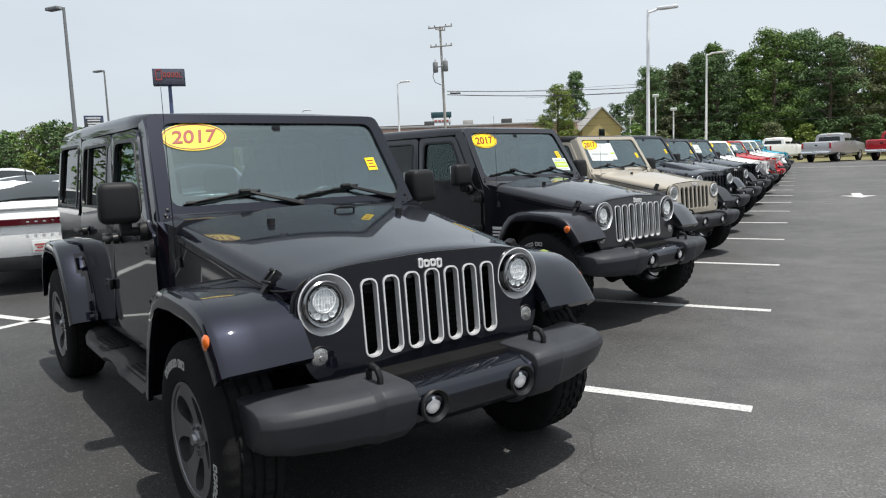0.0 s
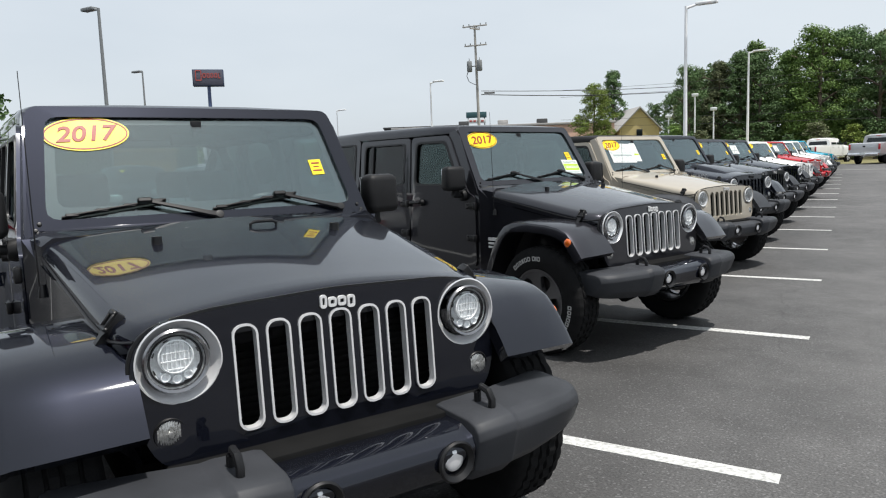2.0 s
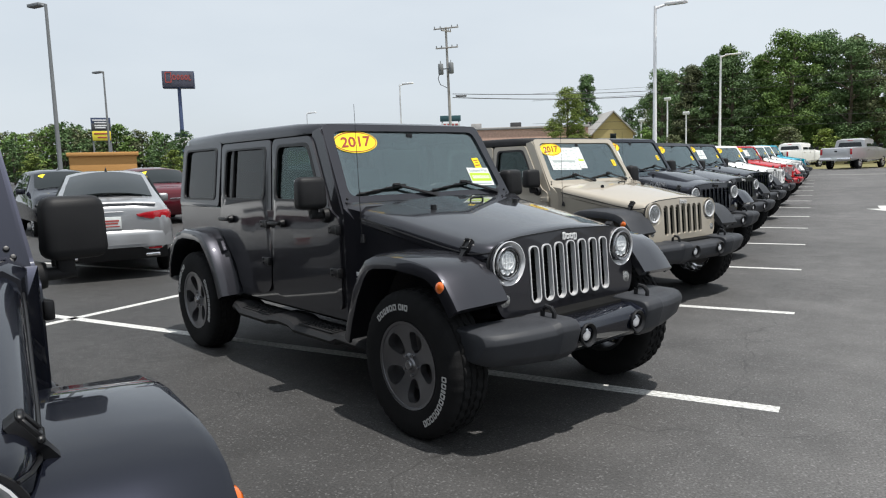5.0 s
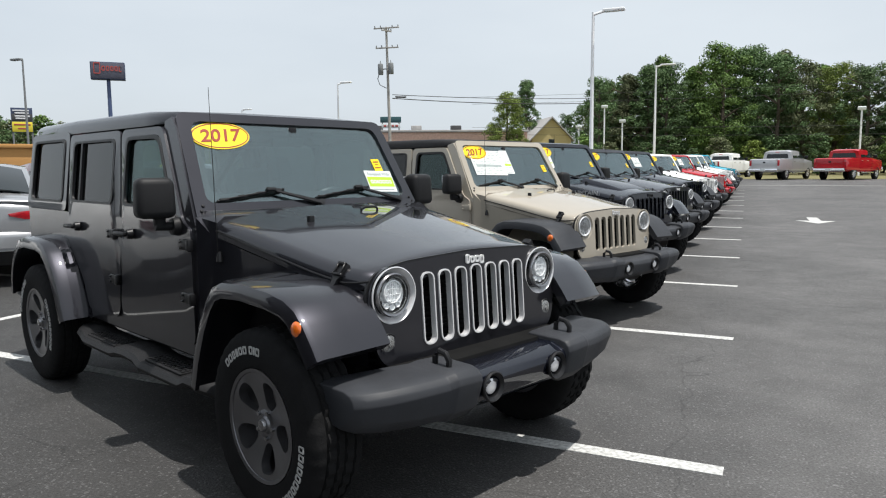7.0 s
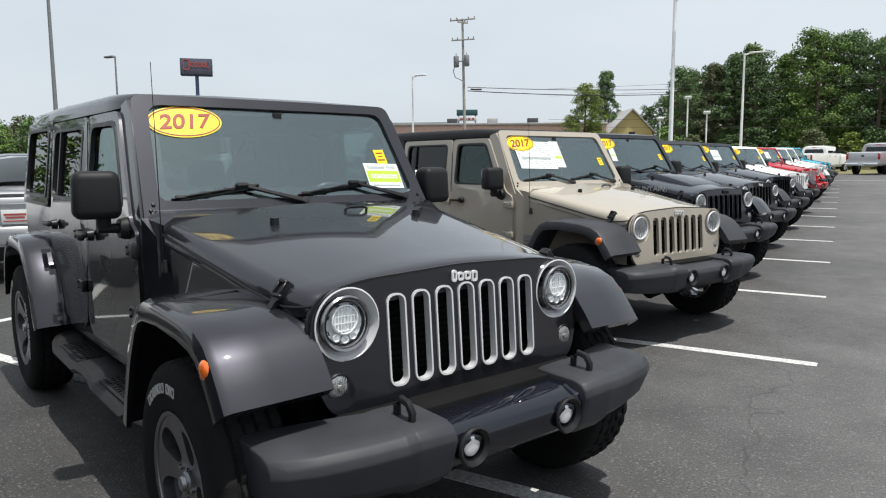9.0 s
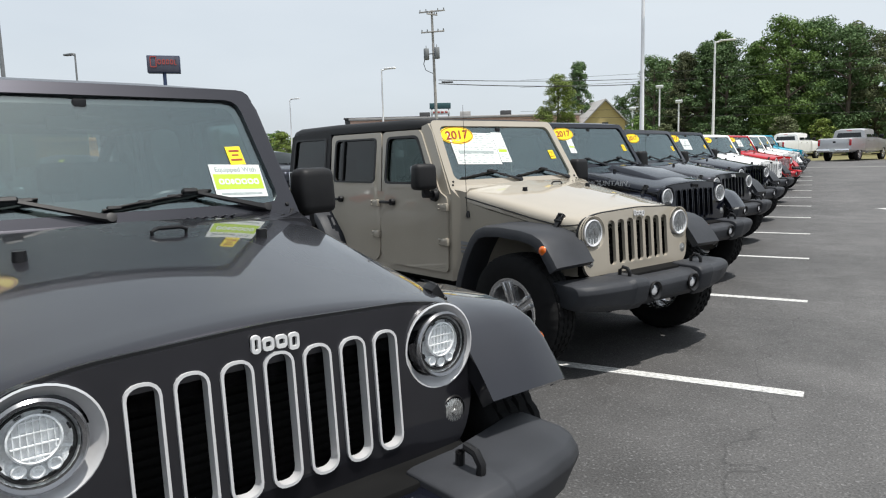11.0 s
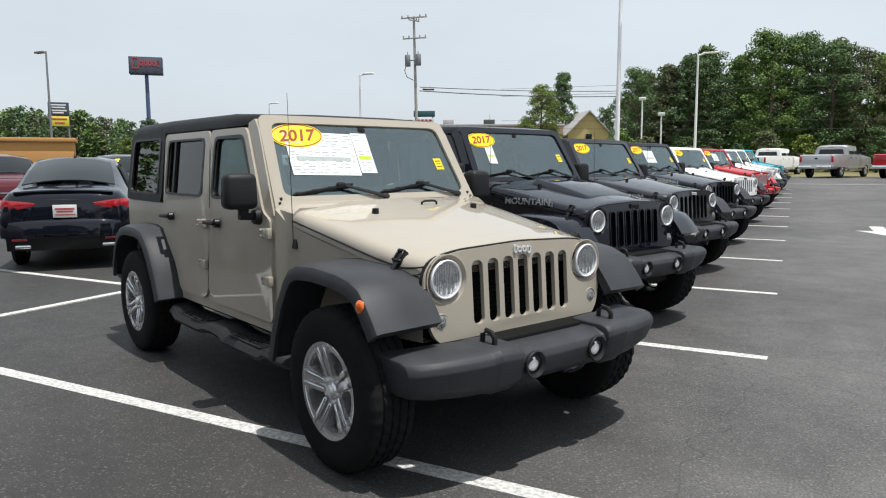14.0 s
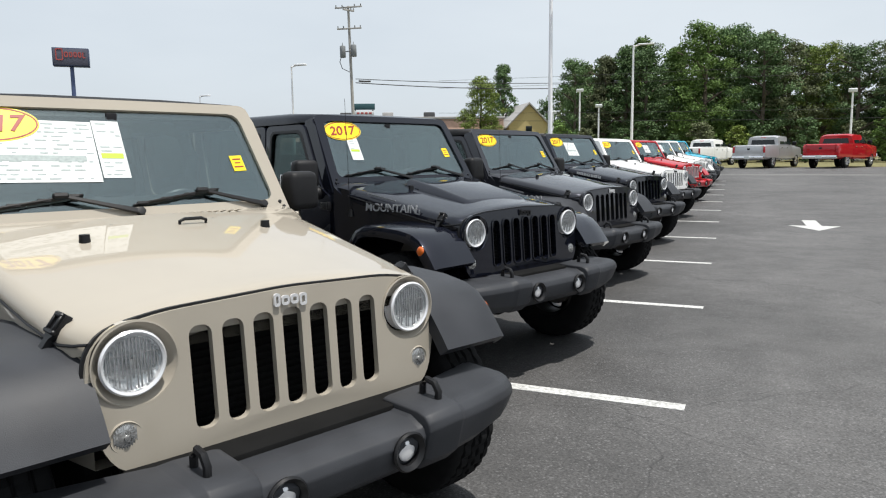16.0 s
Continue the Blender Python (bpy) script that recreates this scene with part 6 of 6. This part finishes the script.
    part("brake_lamp", box((0.03, 0.30, 0.04), (0.80, 0, 1.83), 0.01), "tail", c)
    wheel_set(c, (0.0, 3.57), 0.86, 0.42, rim_mat, 1.15)
    return c


sedan(pose(-9.62, 10.75, 0, 0, 0, 143) @ Matrix.Diagonal((1, 0.91, 1.045, 1)), "metallic silver saloon car seen with red tail lamps", "silver")
sedan(pose(-9.75, 15.0, zg(15), 0, 0, 138) @ Matrix.Diagonal((1, 0.91, 1.045, 1)), "gloss black saloon car with white dealer plate", "black")
muscle_car(pose(-9.3, 7.3, 0, 0, 0, 145), "white two-door coupe with dark red tail band")
for x, y, h, p, lab in ((-17.0, 7.6, -26, "white", "white crossover car facing the lot"), (-17.4, 15.5, -25, "black", "black crossover car with a yellow sticker"), (-17.0, 11.7, -25, "white", "white crossover car with dark windows"),
                        (-17.6, 19.0, -24, "maroon", "dark maroon crossover car with a yellow sticker"), (-16.6, 22.3, -25, "black", "glossy black crossover car with clear headlamps"),
                        (-16.6, 26.2, -24, "black", "black crossover car parked at an angle"), (-16.6, 30.2, -24, "silver", "silver crossover car parked at an angle"), (-16.6, 34.2, -24, "grey", "dark grey crossover car parked at an angle")):
    suv(pose(x, y, zg(y), 0, 0, h), lab, p)
pickup(pose(1.4, 56.5, zg(56.5), 0, 0, 66), "silver crew-cab pickup truck with chrome bumper", "bright_silver")
pickup(pose(5.2, 56.0, zg(56), 0, 0, 62), "bright red crew-cab pickup truck with chrome wheels", "red")
pickup(pose(-2.4, 64.0, zg(64), 0, 0, 64), "white crew-cab pickup truck with dark windows", "white")
pickup(pose(10.3, 50.6, zg(50.6), 0, 0, 232), "silver pickup truck facing the driving lane", "bright_silver")


# ---- lamps, poles and signs ----
def lamp_post(x, y, h, mat, r, arm, label, head=(0.75, 0.32, 0.10)):
    """A tapered post with a box head on a short arm; arm is its reach along x."""
    z = zg(y)
    p = root("street_lamp", pose(x, y, z), label, "street lamp", "lot lamps")
    part("post", tube([(0, 0, 0), (0, 0, h * 0.5), (0, 0, h)], r * 0.85, 12, r * 0.5), mat, p)
    part("footing", lathe([(0.0, 0.75), (r * 2.2, 0.75), (r * 2.6, 0.70), (r * 2.6, -0.1)], 16, 'Z'), "concrete", p)
    part("bracket", tube([(0, 0, h - 0.12), (arm * 0.6, 0, h + 0.02)], r * 0.45, 8), mat, p)
    hd = part("lamp_head", box(head, (arm, 0, h + 0.03), 0.04), mat, p)
    part("lens", box((head[0] * 0.8, head[1] * 0.8, 0.02), (arm, 0, h - 0.03), 0.005), "lens_white", hd)
    return p


def flood_post(x, y, h, label):
    p = root("flood_lamp", pose(x, y, zg(y)), label, "street lamp", "flood lamps by the woods")
    part("post", tube([(0, 0, 0), (0, 0, h)], 0.09, 10, 0.07), "pole_white", p)
    part("lamp_head", box((0.62, 0.3, 0.28), (0, 0, h + 0.1), 0.04, rot=(12, 0, 0)), "lens_white", p)
    return p


lamp_post(-7.0, 38.6, 8.4, "pole_white", 0.13, 0.95, "white steel lot lamp with a flat head", (1.0, 0.4, 0.12))
lamp_post(-7.9, 71.5, 9.9, "pole_white", 0.15, 1.0, "tall white steel lot lamp before the woods", (1.3, 0.35, 0.12))
lamp_post(-35.7, 63.0, 8.9, "pole_white", 0.13, 0.9, "white steel lot lamp with a short arm", (1.1, 0.4, 0.14))
lamp_post(-41.0, 31.3, 11.7, "pole_grey", 0.17, -0.9, "tall grey street lamp with a box head", (1.1, 0.5, 0.2))
lamp_post(-70.0, 57.0, 12.5, "pole_grey", 0.17, -0.9, "grey street lamp with a single arm", (1.4, 0.5, 0.2))
lamp_post(-62.0, 82.0, 8.8, "pole_white", 0.12, 0.9, "thin white lot lamp far off", (1.3, 0.4, 0.14))
flood_post(-13.6, 78.0, 6.9, "white flood lamp on a thin post")
flood_post(-11.8, 78.0, 5.4, "white flood lamp on a thin post")
flood_post(-16.4, 79.0, 5.0, "white flood lamp on a thin post")
flood_post(8.6, 74.0, 5.6, "white flood lamp on a thin post")


def utility_pole(x, y, h):
    p = root("utility_pole", pose(x, y, zg(y), 0, -1.2, 0), "weathered wooden utility pole with crossarms and transformers", "utility pole")
    part("pole", tube([(0, 0, 0), (0, 0, h * 0.5), (0, 0, h)], 0.19, 12, 0.12), "pole_wood", p)
    for z, w, a in ((h - 0.15, 2.9, 12), (h - 0.45, 1.5, 70), (h - 2.3, 2.6, 15)):
        arm = part("crossarm", moved(box((w, 0.12, 0.15), (0, 0, 0), 0.02), pose(0.1, -0.16, z, 0, 0, a)), "pole_wood", p)
        for k in (-1, -0.5, 0.5, 1):
            i = part("insulator", shared("insul", lambda: lathe([(0.0, 0.24), (0.05, 0.22), (0.07, 0.14), (0.04, 0.10), (0.07, 0.06), (0.05, 0.0)], 12, 'Z')), "pole_grey", arm)
            i.location = (0.1 + k * w * 0.46 * math.cos(radians(a)), -0.16 + k * w * 0.46 * math.sin(radians(a)), z + 0.07)
    for dx in (-0.75, 0.55):
        t = part("transformer", lathe([(0.0, 1.25), (0.26, 1.2), (0.30, 1.12), (0.30, 0.05), (0.26, 0.0), (0.0, 0.0)], 20, 'Z'), "pole_grey", p)
        t.location = (dx, -0.25, h - 5.2)
        part("bushing", lathe([(0.0, 0.35), (0.04, 0.3), (0.06, 0.0)], 8, 'Z'), "pole_grey", t).location = (0, 0, 1.2)
    part("bracket", box((1.5, 0.1, 0.12), (-0.1, -0.2, h - 4.6), 0.02), "pole_grey", p)
    part("drop_cable", tube([(-0.75, -0.25, h - 4.6), (-1.15, -0.25, h - 5.6), (-0.9, -0.25, h - 6.3), (-0.15, -0.1, h - 6.7)], 0.04, 6), "cable", p)
    return p


utility_pole(-37.3, 76.8, 16.6)


def wire(a, b, sag, r=0.013):
    pts = []
    for k in range(17):
        t = k / 16
        p = Vector(a).lerp(Vector(b), t)
        p.z -= sag * 4 * t * (1 - t)
        pts.append(p)
    return tagged(part("overhead_wire", tube(pts, r, 5), "cable"), "thin black overhead wire strung between poles", "cable", "overhead wires", "structure")


wire((-37.0, 76.8, 9.7), (-14.0, 128.0, 13.2), 0.5, 0.04)
wire((-37.0, 76.8, 9.3), (-14.0, 128.0, 12.6), 0.7, 0.05)
wire((-36.6, 76.8, 9.45), (-35.9, 78.0, 9.5), 0.02, 0.10)
for z0, z1, sg in ((8.6, 9.0, 0.6), (7.9, 8.6, 0.7), (5.6, 4.9, 0.6), (4.9, 4.4, 0.7)):
    wire((-26.0, 73.0, z0), (60.0, 71.5, z1), sg)


def pylon_sign():
    p = root("pylon_sign", pose(-139.5, 131.0, zg(131), 0, 0, 44), "tall pylon sign with a slate panel and red lettering", "sign")
    part("post", tube([(0, 0, 0), (0, 0, 22.2)], 0.55, 14, 0.42), "sign_pole", p)
    b = part("sign_box", box((7.4, 2.6, 4.0), (0, 0, 24.2), 0.1), "sign_navy", p)
    part("sign_face", box((7.0, 0.06, 3.6), (0, -1.34, 24.2), 0.02), "sign_face", b)
    rnd = random.Random(4)
    x = -3.0
    for k in range(6):
        w = (1.5, 0.8, 0.7, 0.7, 0.7, 0.6)[k]
        h = (2.6, 1.2, 1.2, 1.2, 1.2, 1.5)[k]
        part("lettering_shape", plate(rounded(x, -h / 2, x + w, h / 2, 0.3), [rounded(x + 0.22, -h / 2 + 0.25, x + w - 0.22, h / 2 - 0.25, 0.08)], 0.06, lambda u, v, d: (u, -1.40 - d, v + 24.7)), "sign_red", b)
        x += w + 0.2
    q = part("lower_board", box((3.2, 1.2, 2.2), (0, 0, 9.2), 0.08), "white_wall", p)
    part("board_header", box((3.0, 1.3, 1.0), (-0.2, 0, 11.0), 0.05), "sign_navy", q)


pylon_sign()


def billboard():
    p = root("billboard", pose(-121.0, 94.5, zg(94.5) + 3.9, 0, 0, 52), "roadside billboard with dark and yellow panels", "sign")
    for dx in (-1.5, 1.5):
        part("post", tube([(dx, 0, -4.0), (dx, 0, 8.3)], 0.16, 10), "pole_grey", p)
    f = part("sign_board", box((3.4, 0.4, 4.4), (0, 0, 6.2), 0.06), "sign_navy", p)
    part("yellow_panel", box((3.2, 0.06, 1.8), (0, -0.23, 5.0), 0.02), "sign_yellow", f)
    part("dark_panel", box((3.2, 0.06, 1.2), (0, -0.23, 6.7), 0.02), "roof_dark", f)
    for k, (w, z) in enumerate(((2.6, 7.9), (2.2, 7.45), (2.4, 6.9), (1.8, 6.5), (2.6, 5.4), (1.6, 4.7))):
        part("lettering_bar", box((w, 0.05, 0.26), (0.1 * (k % 3) - 0.1, -0.28, z), 0.02), "decal_white" if k < 4 else "sign_red", f)
    return p


billboard()


# ---- far buildings ----
def building(name, m, size, wall, roof, label, bands=()):
    b = root(name, m, label, "building")
    part("wall", box((size[0], size[1], size[2]), (0, 0, size[2] / 2), 0.05), wall, b)
    part("roof", box((size[0] + 0.4, size[1] + 0.4, 0.35), (0, 0, size[2] + 0.12), 0.05), roof, b)
    return b


s1 = building("brick_store", pose(-49.0, 108.0, zg(108), 0, 0, 27), (34, 12, 6.4), "brick", "roof_grey", "long low salmon brick store building")
for k in range(4):
    part("rooftop_unit", box((1.6, 1.6, 0.9), (-6 + 6.2 * k, -2, 7.1), 0.06), "roof_grey" if k % 2 else "roof_dark", s1)
for k in range(7):
    part("window", box((2.6, 0.12, 1.8), (-13.5 + 4.5 * k, -6.03, 2.4), 0.03), "auto_glass", s1)
building("dark_store", pose(-75.0, 128.0, zg(128), 0, 0, 27), (16, 10, 8.2), "roof_dark", "roof_dark", "dark flat-roofed store building far off")
sg = root("roof_sign", pose(-63.5, 128.0, zg(128), 0, 0, 25), "dark teal and white store sign on posts", "sign")
part("sign_panel", box((4.0, 0.5, 1.1), (0, 0, 10.3), 0.04), "sign_teal", sg)
part("lower_panel", box((3.6, 0.5, 0.8), (0, 0, 9.1), 0.04), "paper", sg)
for dx in (-1.6, 1.6):
    part("post", tube([(dx, 0, 0), (dx, 0, 9.8)], 0.12, 8), "pole_grey", sg)
for k in range(4):
    part("lettering_bar", box((0.5, 0.05, 0.35), (-1.1 + 0.75 * k, -0.28, 9.1), 0.02), "sign_red", sg)
orange = building("orange_store", pose(-61.0, 49.4, zg(49.4), 0, 0, 52), (5.7, 5, 3.1), "orange_wall", "orange_wall", "low orange rendered wall of a shop")


def gable_house(m):
    h = root("gable_house", m, "yellow gabled house with a grey roof behind trees", "building")
    o = [(-3.0, 0), (3.0, 0), (3.0, 5.3), (0, 8.3), (-3.0, 5.3)]
    part("wall", loft([[(u, 0, v) for u, v in o], [(u, 11, v) for u, v in o]]), "yellow_wall", h, smooth=0)
    for s in (-1, 1):
        part("roof", loft([[(s * 3.5, y, 4.85), (s * 3.5, y, 5.05), (0, y, 8.6), (0, y, 8.35)] for y in (-0.4, 11.4)]), "roof_grey", h, smooth=0)
    part("window", box((0.9, 0.1, 1.2), (0, -0.04, 4.6), 0.02), "auto_glass", h)
    return h


gable_house(pose(-27.5, 111.0, zg(111), 0, 0, 30))
shed = building("white_shed", pose(-17.8, 84.0, zg(84), 0, 0, 10), (2.6, 3, 2.9), "white_wall", "roof_grey", "small white shed at the edge of the woods")

# grass verge beyond the lot
bm = bmesh.new()
n = 40
rows = []
for j, y in enumerate((58.5, 66, 76, 100, 160)):
    rows.append([bm.verts.new((-34 + 150 * i / n, y + (0.5 * noise.noise((i * 0.7, 3, 0)) if j == 0 else 0), zg(y) + (0.012 if j == 0 else 0.05))) for i in range(n + 1)])
for a, b in zip(rows, rows[1:]):
    for i in range(n):
        bm.faces.new((a[i], a[i + 1], b[i + 1], b[i]))
tagged(part("grass_verge", bm, "grass"), "dry yellow-green grass verge before the woods", "grass", kind="structure")
strip("gutter_strip", [(-1.5, 47.5), (3, 47.3), (8, 47.1), (30, 46.5)], 0.5, "concrete", "pale concrete gutter strip across the lot")


# ---- trees ----
def leaf_mesh(key, n, lobes, size, seed, flat=0.5):
    """Many small folded leaf clumps scattered over rounded lobes."""
    if key in CACHE:
        return CACHE[key]
    rng = np.random.default_rng(seed)
    lob = np.array(lobes)
    wgt = lob[:, 3] ** 2
    pick = rng.choice(len(lob), n, p=wgt / wgt.sum())
    d = rng.normal(size=(n, 3))
    d /= np.linalg.norm(d, axis=1)[:, None]
    d[:, 2] = np.where(d[:, 2] < -0.35, -d[:, 2], d[:, 2])
    rad = rng.uniform(0.05, 1.45, n) ** 0.6
    c = lob[pick, :3] + d * (lob[pick, 3] * rad)[:, None] * np.array([1, 1, 0.85])
    nrm = d + rng.normal(size=(n, 3)) * 0.55
    nrm /= np.linalg.norm(nrm, axis=1)[:, None]
    u = np.cross(nrm, rng.normal(size=(n, 3)))
    u /= np.linalg.norm(u, axis=1)[:, None]
    v = np.cross(nrm, u)
    s = (size * rng.uniform(0.5, 1.35, n))[:, None]
    pts = np.stack([c - u * s, c - v * s * flat + nrm * s * 0.15, c + u * s, c + v * s * flat + nrm * s * 0.2], 1).reshape(-1, 3)
    me = bpy.data.meshes.new(key)
    faces = [f for k in range(n) for f in ((4 * k, 4 * k + 1, 4 * k + 2), (4 * k, 4 * k + 2, 4 * k + 3))]
    me.from_pydata(pts.tolist(), [], faces)
    me.materials.append(None)
    CACHE[key] = me
    return me


def tree_kind(k, seed, conical=False, low=0.12):
    """Lobes of a crown one unit tall."""
    rnd = random.Random(seed)
    out = []
    count = 120
    for i in range(count):
        t = low + (0.97 - low) * (i + rnd.random()) / count
        w = (1 - t) * 0.30 + 0.03 if conical else 0.25 * math.sin(math.pi * min(max((t - low * 0.5) / (1.04 - low * 0.5), 0.05), 1.0) ** 0.8) ** 0.75
        a = rnd.uniform(0, 6.283)
        r = w * rnd.uniform(0.25, 1.0)
        out.append((r * math.cos(a), r * math.sin(a), t * 0.95, rnd.uniform(0.022, 0.068) * (0.8 if conical else 1.0)))
    return out


def build_trunk(seed):
    rnd = random.Random(seed)
    bm = tube([(0, 0, -0.03), (0.01, 0.0, 0.2), (0.0, 0.012, 0.5), (0.012, 0.0, 0.85)], 0.022, 9, 0.005)
    for k in range(7):
        z = 0.25 + 0.08 * k
        a = rnd.uniform(0, 6.283)
        l = rnd.uniform(0.12, 0.22)
        join(bm, tube([(0, 0, z), (l * 0.5 * math.cos(a), l * 0.5 * math.sin(a), z + 0.07), (l * math.cos(a), l * math.sin(a), z + 0.11)], 0.009, 6, 0.003))
    return bm


KINDS = [("broad", 11, False, 0.05), ("broad_tall", 12, False, 0.06), ("pine", 13, True, 0.15), ("broad_wide", 14, False, 0.06), ("airy", 15, False, 0.2)]


def tree(x, y, h, kind, leaf, wide=1.0, turn=0.0, label="leafy green woodland tree with dense crown", group="trees at the edge of the woods", n=16000):
    nm, seed, con, low = KINDS[kind]
    t = root("tree", pose(x, y, zg(y), 0, 0, turn) @ Matrix.Diagonal((h * wide, h * wide, h, 1)), label, "tree", group)
    part("trunk", shared(f"trunk{kind}", lambda: build_trunk(seed)), "trunk", t)
    part("crown", leaf_mesh(f"crown{kind}{n}", n, tree_kind(kind, seed, con, low), 0.0092 if n > 6500 else (0.016 if n > 3200 else 0.022), seed), leaf, t)
    return t


rnd = random.Random(21)
LEAVES = ["leaf_a", "leaf_b", "leaf_a", "leaf_c", "leaf_d", "leaf_b"]


def skyline(x):
    """Height of the wood's edge along x."""
    pts = [(-28, 7.5), (-20, 9.2), (-17, 10.9), (-13, 12.0), (-9.5, 12.6), (-7, 12.0), (-4, 12.4), (-1, 14.0), (2, 13.4), (5, 11.8), (8, 12.0), (12, 11.6), (16, 11.6), (22, 12.0), (40, 14), (90, 15)]
    for (a, p), (b, q) in zip(pts, pts[1:]):
        if x <= b:
            return (p + (q - p) * (x - a) / (b - a)) * 1.05
    return 15


x = -15.2
while x < 75:
    y = 84 + rnd.uniform(-1.5, 2.5)
    k = rnd.choice([0, 1, 2, 1, 2, 1])
    tree(x, y, skyline(x) * rnd.uniform(0.86, 1.02), k, rnd.choice(LEAVES) if x > -13 else "leaf_b", rnd.uniform(0.85, 1.2) if k != 2 else 1.1, rnd.uniform(0, 360))
    x += rnd.uniform(2.0, 3.0)
x = -16.6
while x < 90:
    k = rnd.choice([0, 1, 2, 1])
    tree(x, 94 + rnd.uniform(-2, 3), skyline(x) * rnd.uniform(0.94, 1.1), k, rnd.choice(["leaf_b", "leaf_d", "leaf_b", "leaf_a"]), rnd.uniform(0.9, 1.25), rnd.uniform(0, 360), "tall dark green tree deep in the woods", n=6000)
    x += rnd.uniform(2.8, 4.2)
x = -15.5
while x < 60:
    tree(x, 76.5 + rnd.uniform(-1.5, 2.0), rnd.uniform(2.4, 5.6), 3, rnd.choice(["leaf_a", "leaf_c", "leaf_b", "leaf_d"]), rnd.uniform(1.0, 1.5), rnd.uniform(0, 360), "leafy shrub at the foot of the woods", "shrubs before the woods", 3200)
    x += rnd.uniform(2.0, 3.4)
x = -15.0
while x < 70:
    tree(x, 100 + rnd.uniform(-1, 2), rnd.uniform(7.0, 9.0), 3, "leaf_b", 1.7, rnd.uniform(0, 360), "low dark green tree deep in the woods", n=2000)
    x += rnd.uniform(2.6, 3.6)
tree(-2.3, 68.5, 3.6, 3, "leaf_d", 1.3, 40, "olive green shrub on the grass verge", "shrubs before the woods", 3200)
tree(-30.4, 98.0, 11.6, 4, "leaf_c", 1.05, 20, "light green airy tree beside a store", "trees by the store")
tree(-28.6, 97.0, 6.6, 3, "leaf_c", 1.0, 80, "light green bushy tree beside a store", "trees by the store")
tree(-33.3, 117.0, 15.6, 2, "leaf_b", 0.95, 10, "dark narrow tree rising over a house", "trees by the store")
for x, h in ((-29.0, 10.5), (-25.5, 12.5), (-22.5, 14.0), (-19.0, 15.5)):
    tree(x, 127 + 0.4 * x % 3, h, 0 if x < -23 else 1, "leaf_b", 1.1, x * 37, "dark green tree behind a house", "trees by the store", 6000)
RIDGE = [(-66, 3.2), (-59, 3.3), (-56.5, 4.1), (-53, 4.1), (-50, 3.2), (-47, 3.3), (-45, 2.4), (-37, 2.0)]


def ridge(deg):
    """How high the far skyline stands, in degrees, by bearing."""
    for (a, p), (b, q) in zip(RIDGE, RIDGE[1:]):
        if deg <= b:
            return p + (q - p) * (deg - a) / (b - a)
    return 2.0


for k in range(62):
    deg = -65.5 + 0.45 * k + rnd.uniform(-0.15, 0.15)
    a, d = radians(deg), rnd.uniform(174, 200)
    tree(d * math.sin(a), d * math.cos(a) + 5, (d * math.tan(radians(ridge(deg))) + 0.9) * rnd.uniform(0.82, 1.08), rnd.choice([0, 3, 0, 1]), rnd.choice(["leaf_a", "leaf_b", "leaf_b", "leaf_d"]), rnd.uniform(1.0, 1.5), rnd.uniform(0, 360), "far green tree on the skyline", "far trees on the skyline", 2000)
for k in range(5):
    a = radians(-56 + 4.5 * k)
    tree(112 * math.sin(a), 112 * math.cos(a), rnd.uniform(4.2, 5.4), 3, "leaf_c", 1.5, rnd.uniform(0, 360), "rounded light green tree by the road", "far trees on the skyline", 3200)
for k in range(10):
    a = radians(-37 + 2.2 * k)
    tree(230 * math.sin(a), 230 * math.cos(a), rnd.uniform(5, 8.5), 3, "leaf_b", 1.9, rnd.uniform(0, 360), "far green tree on the skyline", "far trees on the skyline", 3200)

for k in range(34):
    a = radians(100 + 6.0 * k)
    d = 78 + rnd.uniform(-8, 10)
    if math.sin(a) > -0.98:
        tree(d * math.sin(a), d * math.cos(a), rnd.uniform(9, 13), rnd.choice([0, 3, 1]), rnd.choice(["leaf_a", "leaf_b"]), rnd.uniform(1.1, 1.5), rnd.uniform(0, 360), "leafy green tree across the road", "trees across the road", 2000)
